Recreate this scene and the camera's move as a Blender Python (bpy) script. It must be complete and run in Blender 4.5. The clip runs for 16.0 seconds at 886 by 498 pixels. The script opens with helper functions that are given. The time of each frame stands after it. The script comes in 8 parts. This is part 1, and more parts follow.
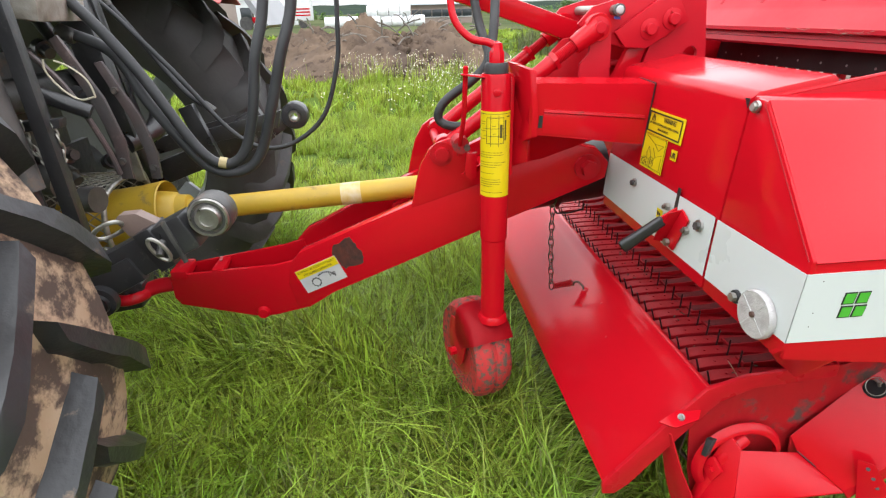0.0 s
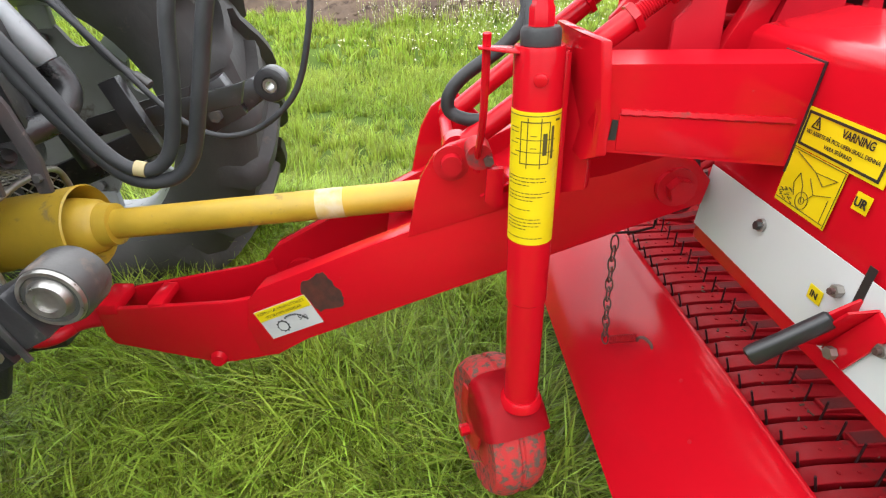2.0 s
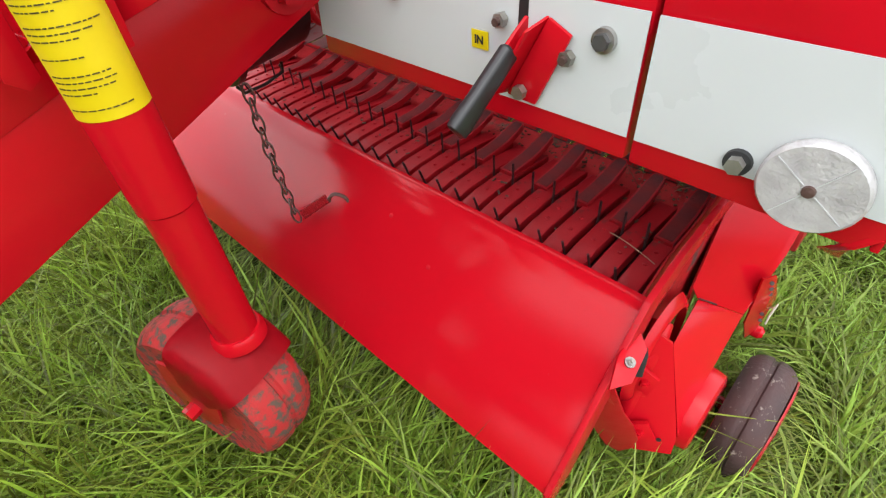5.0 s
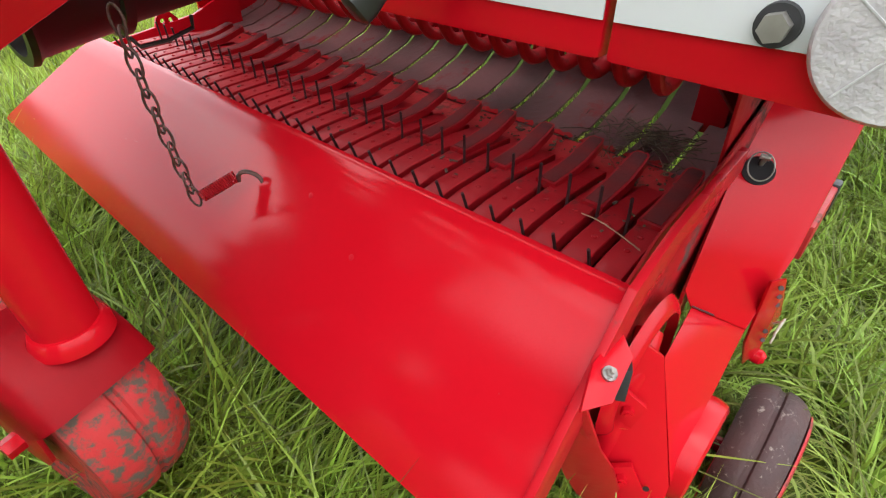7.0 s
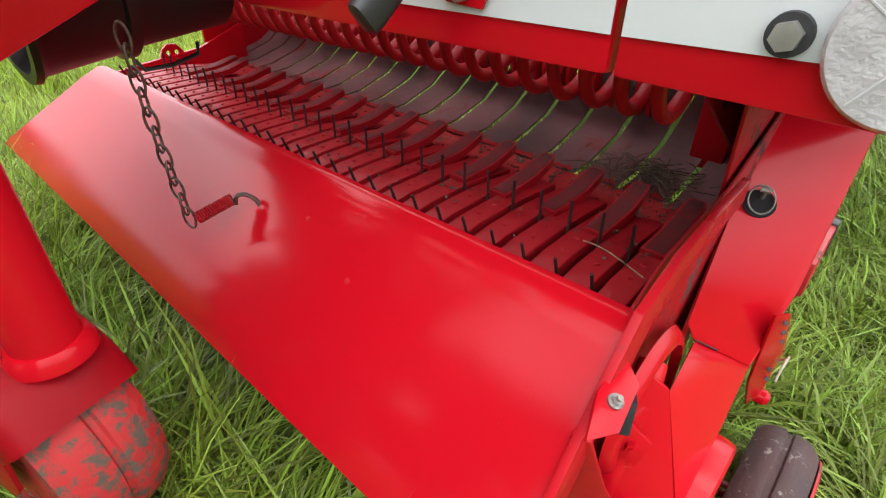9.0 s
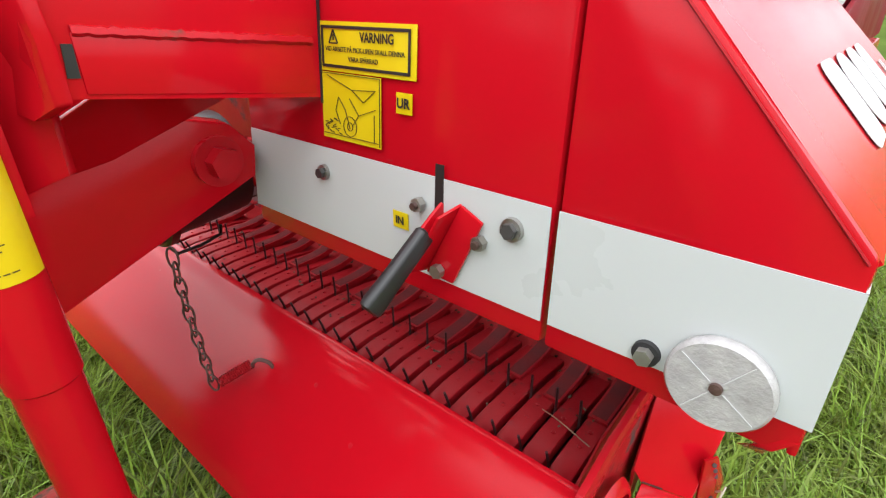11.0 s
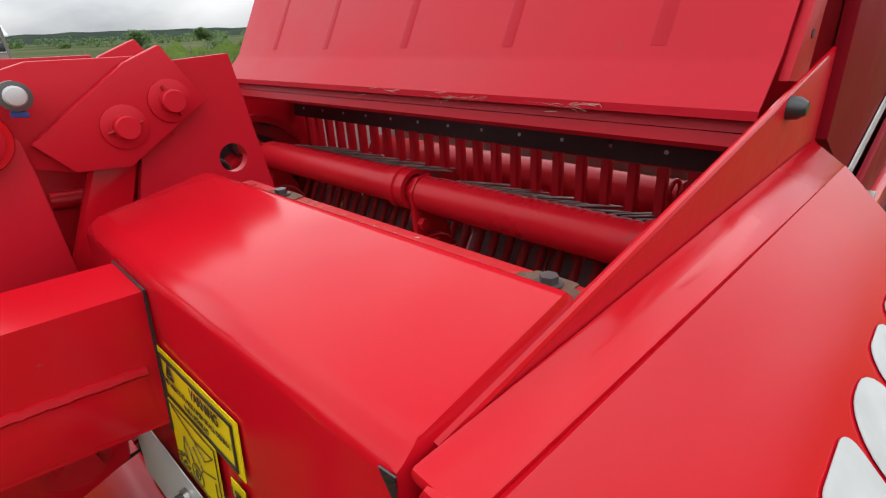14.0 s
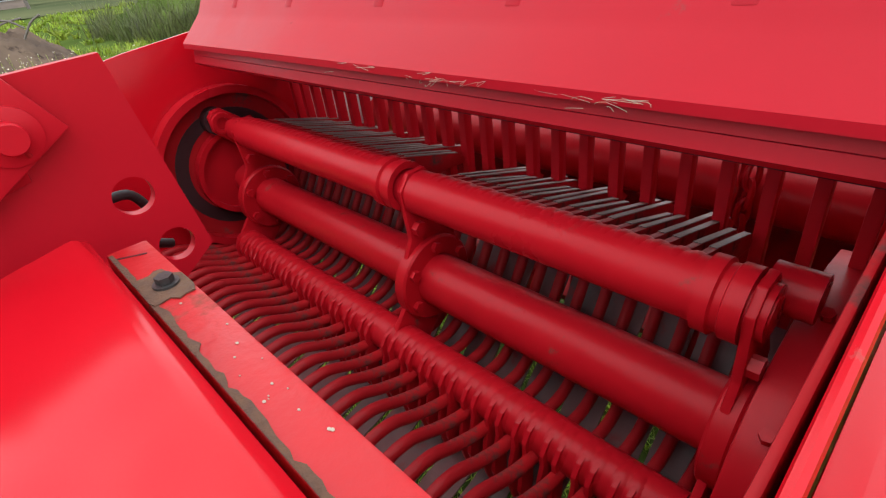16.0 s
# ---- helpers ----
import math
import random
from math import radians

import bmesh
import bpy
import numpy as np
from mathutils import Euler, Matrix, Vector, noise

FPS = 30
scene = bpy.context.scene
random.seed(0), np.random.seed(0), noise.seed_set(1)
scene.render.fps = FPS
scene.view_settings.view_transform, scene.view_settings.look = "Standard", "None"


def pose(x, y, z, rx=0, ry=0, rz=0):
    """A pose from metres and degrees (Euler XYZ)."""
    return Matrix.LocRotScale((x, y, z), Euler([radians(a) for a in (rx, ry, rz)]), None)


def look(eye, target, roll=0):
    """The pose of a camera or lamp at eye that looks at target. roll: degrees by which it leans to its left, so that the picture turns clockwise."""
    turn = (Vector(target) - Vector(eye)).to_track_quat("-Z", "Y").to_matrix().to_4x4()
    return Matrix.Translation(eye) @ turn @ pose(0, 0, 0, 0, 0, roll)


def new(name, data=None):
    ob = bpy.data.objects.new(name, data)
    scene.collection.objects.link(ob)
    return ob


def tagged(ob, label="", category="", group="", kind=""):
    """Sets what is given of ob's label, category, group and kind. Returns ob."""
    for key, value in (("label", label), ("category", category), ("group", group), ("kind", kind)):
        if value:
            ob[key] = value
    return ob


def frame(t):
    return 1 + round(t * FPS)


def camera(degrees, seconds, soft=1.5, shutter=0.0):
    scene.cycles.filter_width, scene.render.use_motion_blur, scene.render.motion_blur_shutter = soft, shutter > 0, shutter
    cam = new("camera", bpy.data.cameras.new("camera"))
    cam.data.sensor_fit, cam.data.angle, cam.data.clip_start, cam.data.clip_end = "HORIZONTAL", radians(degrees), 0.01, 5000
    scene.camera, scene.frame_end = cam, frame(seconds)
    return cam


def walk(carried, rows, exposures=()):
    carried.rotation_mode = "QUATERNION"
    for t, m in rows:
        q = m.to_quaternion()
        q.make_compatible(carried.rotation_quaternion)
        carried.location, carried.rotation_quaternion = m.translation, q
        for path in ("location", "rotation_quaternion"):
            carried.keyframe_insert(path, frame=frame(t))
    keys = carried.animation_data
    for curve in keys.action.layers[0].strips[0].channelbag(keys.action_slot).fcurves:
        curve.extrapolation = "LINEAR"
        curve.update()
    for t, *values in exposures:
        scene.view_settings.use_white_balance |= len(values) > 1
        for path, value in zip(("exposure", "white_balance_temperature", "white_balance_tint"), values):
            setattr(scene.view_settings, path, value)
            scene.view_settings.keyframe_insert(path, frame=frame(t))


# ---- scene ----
cam = camera(81.3, 16.0, soft=1.2)
PATH = [
    (0, (-0.594, -1.614, 1.334), (-0.437, 0.199, 0.504), -1.5),
    (0.5, (-0.635, -1.433, 1.355), (-0.542, 0.37, 0.495), -1.6),
    (1, (-0.635, -1.325, 1.351), (-0.62, 0.459, 0.448), -1.9),
    (1.5, (-0.576, -1.206, 1.345), (-0.6, 0.557, 0.401), -2.0),
    (2, (-0.504, -1.102, 1.321), (-0.477, 0.627, 0.315), -2.3),
    (2.5, (-0.518, -1.031, 1.284), (-0.316, 0.644, 0.21), -1.9),
    (3, (-0.546, -0.983, 1.262), (-0.133, 0.605, 0.118), -2.5),
    (3.5, (-0.53, -0.951, 1.23), (0.105, 0.504, 0.013), -3.3),
    (4, (-0.525, -0.946, 1.21), (0.289, 0.354, -0.073), -4.1),
    (4.5, (-0.501, -0.95, 1.182), (0.439, 0.204, -0.155), -4.6),
    (5, (-0.461, -0.951, 1.137), (0.541, 0.123, -0.221), -5.4),
    (5.2, (-0.445, -0.954, 1.119), (0.579, 0.1, -0.237), -5.4),
    (7.5, (-0.349, -0.922, 0.914), (0.811, 0.173, -0.291), -1.2),
    (8, (-0.344, -0.92, 0.904), (0.822, 0.183, -0.289), -0.9),
    (10.3, (-0.396, -0.952, 1.047), (0.926, 0.213, 0.102), 0.2),
    (10.5, (-0.396, -0.958, 1.083), (0.926, 0.212, 0.144), -0.4),
    (11, (-0.402, -0.964, 1.148), (0.959, 0.201, 0.26), -0.4),
    (11.5, (-0.388, -0.974, 1.211), (0.992, 0.21, 0.378), -0.6),
    (12, (-0.347, -0.98, 1.249), (1.034, 0.235, 0.465), -0.5),
    (12.5, (-0.281, -0.999, 1.309), (1.058, 0.267, 0.532), -1.1),
    (13, (-0.214, -1.032, 1.34), (1.096, 0.273, 0.576), -1.5),
    (13.5, (-0.163, -1.001, 1.355), (1.142, 0.308, 0.591), -2.0),
    (14, (-0.089, -0.897, 1.379), (1.219, 0.392, 0.587), -2.8),
    (14.1, (-0.065, -0.866, 1.38), (1.232, 0.382, 0.508), -5.3),
    (14.5, (-0.031, -0.81, 1.389), (1.269, 0.461, 0.555), -4.0),
    (15, (0.037, -0.782, 1.39), (1.303, 0.489, 0.505), -4.9),
    (15.5, (0.106, -0.762, 1.395), (1.315, 0.52, 0.448), -6.1),
    (16, (0.137, -0.759, 1.414), (1.271, 0.54, 0.402), -6.7),
]
walk(cam, [(t, look(eye, target, roll)) for t, eye, target, roll in PATH],
     exposures=[(0, 0.27), (2, 0.50), (3, 0.48), (5, 0.37), (8, 0.36), (10.5, 0.40), (11.5, 0.14), (12.5, -0.13), (13.5, -0.34), (14.5, -0.50), (15.5, -0.30), (16, -0.20)])

# ---- world and sun ----
G = 0.05                                   # ground level
world = bpy.data.worlds.new("overcast_sky")
scene.world = world
world.use_nodes = True
wn, wl = world.node_tree.nodes, world.node_tree.links
wn.clear()
w_out = wn.new("ShaderNodeOutputWorld")
w_bg = wn.new("ShaderNodeBackground")
w_sky = wn.new("ShaderNodeTexSky")
w_sky.sky_type, w_sky.sun_disc = "NISHITA", False
w_sky.sun_elevation, w_sky.sun_rotation = radians(40), radians(260)
w_co = wn.new("ShaderNodeTexCoord")
w_map = wn.new("ShaderNodeMapping")
w_map.inputs["Scale"].default_value = (1.0, 1.0, 2.6)
w_noise = wn.new("ShaderNodeTexNoise")
w_noise.inputs["Scale"].default_value, w_noise.inputs["Detail"].default_value = 2.6, 7
w_noise.inputs["Roughness"].default_value = 0.55
w_ramp = wn.new("ShaderNodeValToRGB")
w_ramp.color_ramp.elements[0].position, w_ramp.color_ramp.elements[0].color = 0.33, (6.2, 6.6, 7.2, 1)
w_ramp.color_ramp.elements[1].position, w_ramp.color_ramp.elements[1].color = 0.68, (14.0, 14.1, 14.3, 1)
w_mix = wn.new("ShaderNodeMix")
w_mix.data_type = "RGBA"
w_mix.inputs[0].default_value = 0.88
wl.new(w_co.outputs["Generated"], w_map.inputs["Vector"])
wl.new(w_map.outputs[0], w_noise.inputs["Vector"])
wl.new(w_noise.outputs["Fac"], w_ramp.inputs[0])
wl.new(w_sky.outputs[0], w_mix.inputs[6])
wl.new(w_ramp.outputs[0], w_mix.inputs[7])
# an overcast sky is brightest overhead
w_sep = wn.new("ShaderNodeSeparateXYZ")
w_el = wn.new("ShaderNodeMapRange")
w_el.inputs[2].default_value = 0.38
w_el.inputs[3].default_value, w_el.inputs[4].default_value = 0.27, 0.98
w_scale = wn.new("ShaderNodeVectorMath")
w_scale.operation = "SCALE"
wl.new(w_co.outputs["Generated"], w_sep.inputs[0])
wl.new(w_sep.outputs[2], w_el.inputs[0])
wl.new(w_mix.outputs[2], w_scale.inputs[0])
wl.new(w_el.outputs[0], w_scale.inputs[3])
wl.new(w_scale.outputs[0], w_bg.inputs["Color"])
w_bg.inputs["Strength"].default_value = 0.305
wl.new(w_bg.outputs[0], w_out.inputs["Surface"])
sun = new("sun", bpy.data.lights.new("sun", "SUN"))
sun.data.energy, sun.data.angle, sun.data.color = 0.62, radians(30), (1.0, 0.97, 0.92)
sun.matrix_world = look((-2.3, -2.9, 6), (0, 0, 0))


# ---- materials ----
def material(name, col, rough=0.5, metal=0.0, col2=None, scale=6.0, bump=0.0, bump_scale=60.0, coat=0.0,
             dirt=None, dirt_amount=0.0, dirt_scale=9.0, spec=0.5, island=0.0, stretch=(1, 1, 1), trans=0.0):
    """A procedural surface: two-scale colour variation, dirt patches, roughness variation and fine relief."""
    m = bpy.data.materials.new(name)
    m.use_nodes = True
    nt = m.node_tree
    n, l = nt.nodes, nt.links
    b = n["Principled BSDF"]
    b.inputs["Metallic"].default_value = metal
    b.inputs["Specular IOR Level"].default_value = spec
    if coat:
        b.inputs["Coat Weight"].default_value, b.inputs["Coat Roughness"].default_value = coat, 0.06
    co = n.new("ShaderNodeTexCoord")
    mp = n.new("ShaderNodeMapping")
    mp.inputs["Scale"].default_value = stretch
    l.new(co.outputs["Object"], mp.inputs["Vector"])
    big = n.new("ShaderNodeTexNoise")
    big.inputs["Scale"].default_value, big.inputs["Detail"].default_value = scale, 6
    l.new(mp.outputs[0], big.inputs["Vector"])
    mix = n.new("ShaderNodeMix")
    mix.data_type = "RGBA"
    c2 = col2 or [c * 0.82 for c in col]
    mix.inputs[6].default_value, mix.inputs[7].default_value = (*c2, 1), (*col, 1)
    rmp = n.new("ShaderNodeMapRange")
    rmp.inputs[1].default_value, rmp.inputs[2].default_value = 0.3, 0.65
    l.new(big.outputs["Fac"], rmp.inputs[0])
    l.new(rmp.outputs[0], mix.inputs[0])
    out = mix.outputs[2]
    if island:
        geo = n.new("ShaderNodeNewGeometry")
        hsv = n.new("ShaderNodeHueSaturation")
        mr = n.new("ShaderNodeMapRange")
        mr.inputs[3].default_value, mr.inputs[4].default_value = 1 - island, 1 + island
        l.new(geo.outputs["Random Per Island"], mr.inputs[0])
        l.new(mr.outputs[0], hsv.inputs["Value"])
        mh = n.new("ShaderNodeMapRange")
        mh.inputs[3].default_value, mh.inputs[4].default_value = 0.475, 0.515
        l.new(geo.outputs["Random Per Island"], mh.inputs[0])
        l.new(mh.outputs[0], hsv.inputs["Hue"])
        l.new(out, hsv.inputs["Color"])
        out = hsv.outputs[0]
    fine = n.new("ShaderNodeTexNoise")
    fine.inputs["Scale"].default_value, fine.inputs["Detail"].default_value = bump_scale, 5
    l.new(mp.outputs[0], fine.inputs["Vector"])
    rr = n.new("ShaderNodeMapRange")
    rr.inputs[1].default_value, rr.inputs[2].default_value = 0.3, 0.7
    rr.inputs[3].default_value, rr.inputs[4].default_value = max(0.02, rough * 0.75), min(1, rough * 1.3)
    l.new(big.outputs["Fac"], rr.inputs[0])
    rough_out = rr.outputs[0]
    if dirt:
        dn = n.new("ShaderNodeTexNoise")
        dn.inputs["Scale"].default_value, dn.inputs["Detail"].default_value = dirt_scale, 9
        dn.inputs["Roughness"].default_value = 0.68
        l.new(mp.outputs[0], dn.inputs["Vector"])
        dr = n.new("ShaderNodeMapRange")
        dr.inputs[1].default_value, dr.inputs[2].default_value = 0.72 - 0.4 * dirt_amount, 0.80 - 0.36 * dirt_amount
        l.new(dn.outputs["Fac"], dr.inputs[0])
        dm = n.new("ShaderNodeMix")
        dm.data_type = "RGBA"
        dm.inputs[7].default_value = (*dirt, 1)
        l.new(dr.outputs[0], dm.inputs[0])
        l.new(out, dm.inputs[6])
        out = dm.outputs[2]
        rm = n.new("ShaderNodeMix")
        rm.inputs[3].default_value = 0.9
        l.new(dr.outputs[0], rm.inputs[0])
        l.new(rough_out, rm.inputs[2])
        rough_out = rm.outputs[0]
    l.new(out, b.inputs["Base Color"])
    l.new(rough_out, b.inputs["Roughness"])
    if trans:
        b.inputs["Transmission Weight"].default_value = trans
    if bump:
        bp = n.new("ShaderNodeBump")
        bp.inputs["Strength"].default_value, bp.inputs["Distance"].default_value = min(1, bump), 0.004
        l.new(fine.outputs["Fac"], bp.inputs["Height"])
        l.new(bp.outputs[0], b.inputs["Normal"])
    return m


def leaf_material(name, col, col2, scale=2.2, island=0.4, through_light=0.45):
    """Blades and leaves: part of the light passes through them."""
    m = material(name, col, 0.42, col2=col2, scale=scale, island=island, spec=0.45)
    n, l = m.node_tree.nodes, m.node_tree.links
    b = n["Principled BSDF"]
    tr = n.new("ShaderNodeBsdfTranslucent")
    mx = n.new("ShaderNodeMixShader")
    mx.inputs[0].default_value = through_light
    l.new(b.inputs["Base Color"].links[0].from_socket, tr.inputs["Color"])
    l.new(b.outputs[0], mx.inputs[1])
    l.new(tr.outputs[0], mx.inputs[2])
    l.new(mx.outputs[0], n["Material Output"].inputs["Surface"])
    return m


RED = material("red_paint", (0.46, 0.0042, 0.0115), 0.15, col2=(0.42, 0.0040, 0.0105), scale=3, bump=0.06, bump_scale=8, spec=0.22,
               dirt=(0.24, 0.05, 0.04), dirt_amount=0.05, dirt_scale=30)
RED_ROUGH = material("red_brushed_paint", (0.42, 0.006, 0.013), 0.34, spec=0.18, col2=(0.39, 0.006, 0.013), scale=7, bump=0.16, bump_scale=45,
                     dirt=(0.16, 0.05, 0.04), dirt_amount=0.22, dirt_scale=16)
RED_WORN = material("worn_red_paint", (0.34, 0.007, 0.011), 0.42, spec=0.15, col2=(0.27, 0.009, 0.013), scale=8, bump=0.2, bump_scale=60,
                    dirt=(0.075, 0.045, 0.04), dirt_amount=0.42, dirt_scale=11)
FLAP_RED = material("dull_flap_paint", (0.385, 0.007, 0.017), 0.38, spec=0.15, col2=(0.35, 0.007, 0.016), scale=4, bump=0.06, bump_scale=25, dirt=(0.22, 0.05, 0.045), dirt_amount=0.12, dirt_scale=20)
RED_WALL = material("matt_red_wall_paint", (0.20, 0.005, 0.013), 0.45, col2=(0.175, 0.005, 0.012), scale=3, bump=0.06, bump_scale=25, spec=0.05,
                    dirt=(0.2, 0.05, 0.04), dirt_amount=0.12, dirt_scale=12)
RAIL = material("soil_crusted_red_paint", (0.44, 0.010, 0.014), 0.4, col2=(0.38, 0.010, 0.013), scale=9, bump=0.35, bump_scale=70, spec=0.35,
                dirt=(0.105, 0.055, 0.032), dirt_amount=0.36, dirt_scale=17)
MUD_RED = material("dried_mud_crust", (0.130, 0.070, 0.040), 0.95, col2=(0.075, 0.038, 0.024), scale=70, bump=0.7, bump_scale=160)
RED_SOIL = material("soil_stained_red_paint", (0.42, 0.014, 0.018), 0.45, col2=(0.36, 0.014, 0.016), scale=9, bump=0.3, bump_scale=70,
                    dirt=(0.10, 0.055, 0.04), dirt_amount=0.42, dirt_scale=23)
PINK = material("faded_red_paint", (0.44, 0.007, 0.017), 0.34, spec=0.17, col2=(0.41, 0.008, 0.018), scale=4, bump=0.06, bump_scale=25,
                dirt=(0.3, 0.09, 0.07), dirt_amount=0.1, dirt_scale=20)
WHITE = material("white_painted_band", (0.49, 0.51, 0.505), 0.32, col2=(0.48, 0.50, 0.495), scale=5, bump=0.03, spec=0.35)
YELLOW = material("yellow_decal", (0.66, 0.50, 0.004), 0.38, col2=(0.60, 0.45, 0.004), scale=20, bump=0.03)
THIN_INK = material("thin_black_print", (0.07, 0.055, 0.012), 0.5)
BLACK_INK = material("black_print", (0.015, 0.015, 0.015), 0.5)
DECAL_WHITE = material("white_decal_and_hole_light", (0.47, 0.47, 0.47), 0.4, scale=20)
GREEN = material("green_decal", (0.06, 0.36, 0.03), 0.4, scale=20)
PTO_YELLOW = material("yellow_plastic_shield", (0.47, 0.30, 0.022), 0.45, col2=(0.36, 0.24, 0.022), scale=9, bump=0.12, bump_scale=80,
                      dirt=(0.18, 0.13, 0.06), dirt_amount=0.3, dirt_scale=12)
TRACTOR_BLACK = material("black_machine_paint", (0.028, 0.028, 0.030), 0.34, spec=0.55, col2=(0.013, 0.013, 0.014), scale=10, bump=0.4, bump_scale=55,
                         dirt=(0.085, 0.076, 0.072), dirt_amount=0.30, dirt_scale=34)
GREY_IRON = material("greasy_cast_iron", (0.085, 0.082, 0.079), 0.42, 0.2, col2=(0.032, 0.031, 0.031), scale=11, bump=0.4, bump_scale=50,
                     dirt=(0.14, 0.11, 0.09), dirt_amount=0.42, dirt_scale=13)
STEEL = material("bare_steel", (0.42, 0.41, 0.39), 0.34, 0.9, col2=(0.26, 0.25, 0.23), scale=40, bump=0.2, bump_scale=120,
                 dirt=(0.12, 0.08, 0.05), dirt_amount=0.25, dirt_scale=60)
GALV = material("galvanised_steel", (0.36, 0.35, 0.32), 0.42, 0.75, col2=(0.22, 0.20, 0.17), scale=30, bump=0.2, bump_scale=90)
RUST = material("rusty_steel", (0.135, 0.075, 0.062), 0.55, 0.4, col2=(0.07, 0.042, 0.037), scale=60, bump=0.5, bump_scale=160)
RUBBER = material("black_rubber", (0.020, 0.020, 0.021), 0.6, col2=(0.013, 0.013, 0.014), scale=30, bump=0.2, bump_scale=120,
                  dirt=(0.07, 0.065, 0.06), dirt_amount=0.2, dirt_scale=25)
HOSE = material("grey_black_hose", (0.036, 0.037, 0.040), 0.5, spec=0.35, col2=(0.024, 0.025, 0.027), scale=15, bump=0.2, bump_scale=120)
TYRE = material("tyre_rubber", (0.062, 0.059, 0.057), 0.55, col2=(0.032, 0.030, 0.030), scale=5, bump=0.4, bump_scale=50, spec=0.35,
                dirt=(0.120, 0.092, 0.074), dirt_amount=0.30, dirt_scale=6)
TYRE_MUD = material("mud_dried_on_rubber", (0.42, 0.30, 0.205), 0.85, col2=(0.32, 0.215, 0.135), scale=8, bump=0.6, bump_scale=45,
                    dirt=(0.070, 0.046, 0.036), dirt_amount=0.74, dirt_scale=13)
TYRE_BROWN = material("worn_brown_rubber", (0.075, 0.040, 0.038), 0.6, col2=(0.045, 0.026, 0.026), scale=14, bump=0.5, bump_scale=110, spec=0.3,
                      dirt=(0.26, 0.22, 0.19), dirt_amount=0.30, dirt_scale=70)
TYRE_RED = material("red_painted_rubber", (0.44, 0.024, 0.026), 0.6, col2=(0.37, 0.024, 0.024), scale=14, bump=0.45, bump_scale=90, spec=0.3,
                    dirt=(0.090, 0.072, 0.054), dirt_amount=0.62, dirt_scale=60)
# black plastic; also colours the flat patches that paint shade in gaps
PLUG = material("black_plastic_and_gap_shade", (0.018, 0.018, 0.019), 0.35, bump=0.1)
BLUE = material("blue_plastic", (0.02, 0.05, 0.25), 0.4)
REFLECT = material("clear_reflector", (0.44, 0.425, 0.42), 0.22, col2=(0.34, 0.325, 0.325), scale=50, bump=0.4, bump_scale=260, coat=0.6)
# dark red steel; also colours flat discs that paint shade in holes
DARK = material("dark_red_steel_and_hole_shade", (0.030, 0.008, 0.010), 0.5, col2=(0.018, 0.007, 0.008), scale=9, bump=0.25)
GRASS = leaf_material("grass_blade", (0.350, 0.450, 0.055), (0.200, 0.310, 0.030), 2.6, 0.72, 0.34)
# darker copies of GRASS: shade by guard and wagon put into the colour
GRASS_SIDE = leaf_material("full_shade_grass", (0.240, 0.330, 0.050), (0.150, 0.240, 0.030), 2.6, 0.62, 0.36)
GRASS_NEAR = leaf_material("half_shade_grass", (0.285, 0.375, 0.050), (0.170, 0.265, 0.030), 2.6, 0.70, 0.35)
GRASS_FAR = leaf_material("meadow_grass", (0.300, 0.375, 0.050), (0.180, 0.270, 0.030), 1.3, 0.55)
STRAW = material("dry_straw", (0.36, 0.29, 0.13), 0.6, island=0.25)
SOIL_G = material("grass_ground", (0.085, 0.125, 0.028), 0.9, spec=0.0, col2=(0.050, 0.078, 0.018), scale=0.35, bump=0.8, bump_scale=25,
                  dirt=(0.05, 0.04, 0.022), dirt_amount=0.3, dirt_scale=3)
EARTH = material("dug_earth", (0.140, 0.100, 0.072), 0.95, spec=0.05, col2=(0.066, 0.048, 0.038), scale=1.4, bump=1.0, bump_scale=12,
                 dirt=(0.045, 0.032, 0.025), dirt_amount=0.45, dirt_scale=3)
LEAF = leaf_material("leaf_green", (0.085, 0.165, 0.030), (0.06, 0.12, 0.022), 3, 0.4)
WEED = leaf_material("olive_weed_stalks", (0.120, 0.130, 0.045), (0.070, 0.095, 0.028), 1.5, 0.75, 0.3)
PETAL = material("white_petals", (0.72, 0.71, 0.58), 0.6)
PETAL_EYE = material("yellow_flower_heart", (0.65, 0.45, 0.03), 0.7)
WALL_W = material("white_building_wall", (0.62, 0.64, 0.64), 0.7, scale=0.6, bump=0.1)
WALL_B = material("brown_building_wall", (0.30, 0.235, 0.20), 0.8, scale=0.7, bump=0.2)
ROOF = material("pale_sheet_roof", (0.50, 0.54, 0.57), 0.5, scale=0.5, bump=0.1)
GLASS_D = material("dark_window_glass", (0.03, 0.035, 0.04), 0.1)
PLASTIC_W = material("white_bale_wrap", (0.78, 0.79, 0.80), 0.45, scale=2, bump=0.2)
WOODGREY = material("weathered_wood", (0.16, 0.14, 0.12), 0.8, scale=4, bump=0.4)
HILL = material("distant_woods", (0.030, 0.042, 0.048), 1.0, spec=0.0, col2=(0.050, 0.064, 0.062), scale=0.03, bump=0)
FIELD = material("distant_field", (0.110, 0.118, 0.060), 1.0, spec=0.0, col2=(0.040, 0.058, 0.028), scale=0.03)
FIELD_Y = material("distant_stubble", (0.36, 0.32, 0.17), 1.0, spec=0.0, scale=0.02)
TWINE = material("cream_twine", (0.42, 0.38, 0.29), 0.8, bump=0.3, bump_scale=200)
CLAMP = material("ochre_tape", (0.38, 0.31, 0.16), 0.6)


# ---- mesh helpers ----
V = Vector


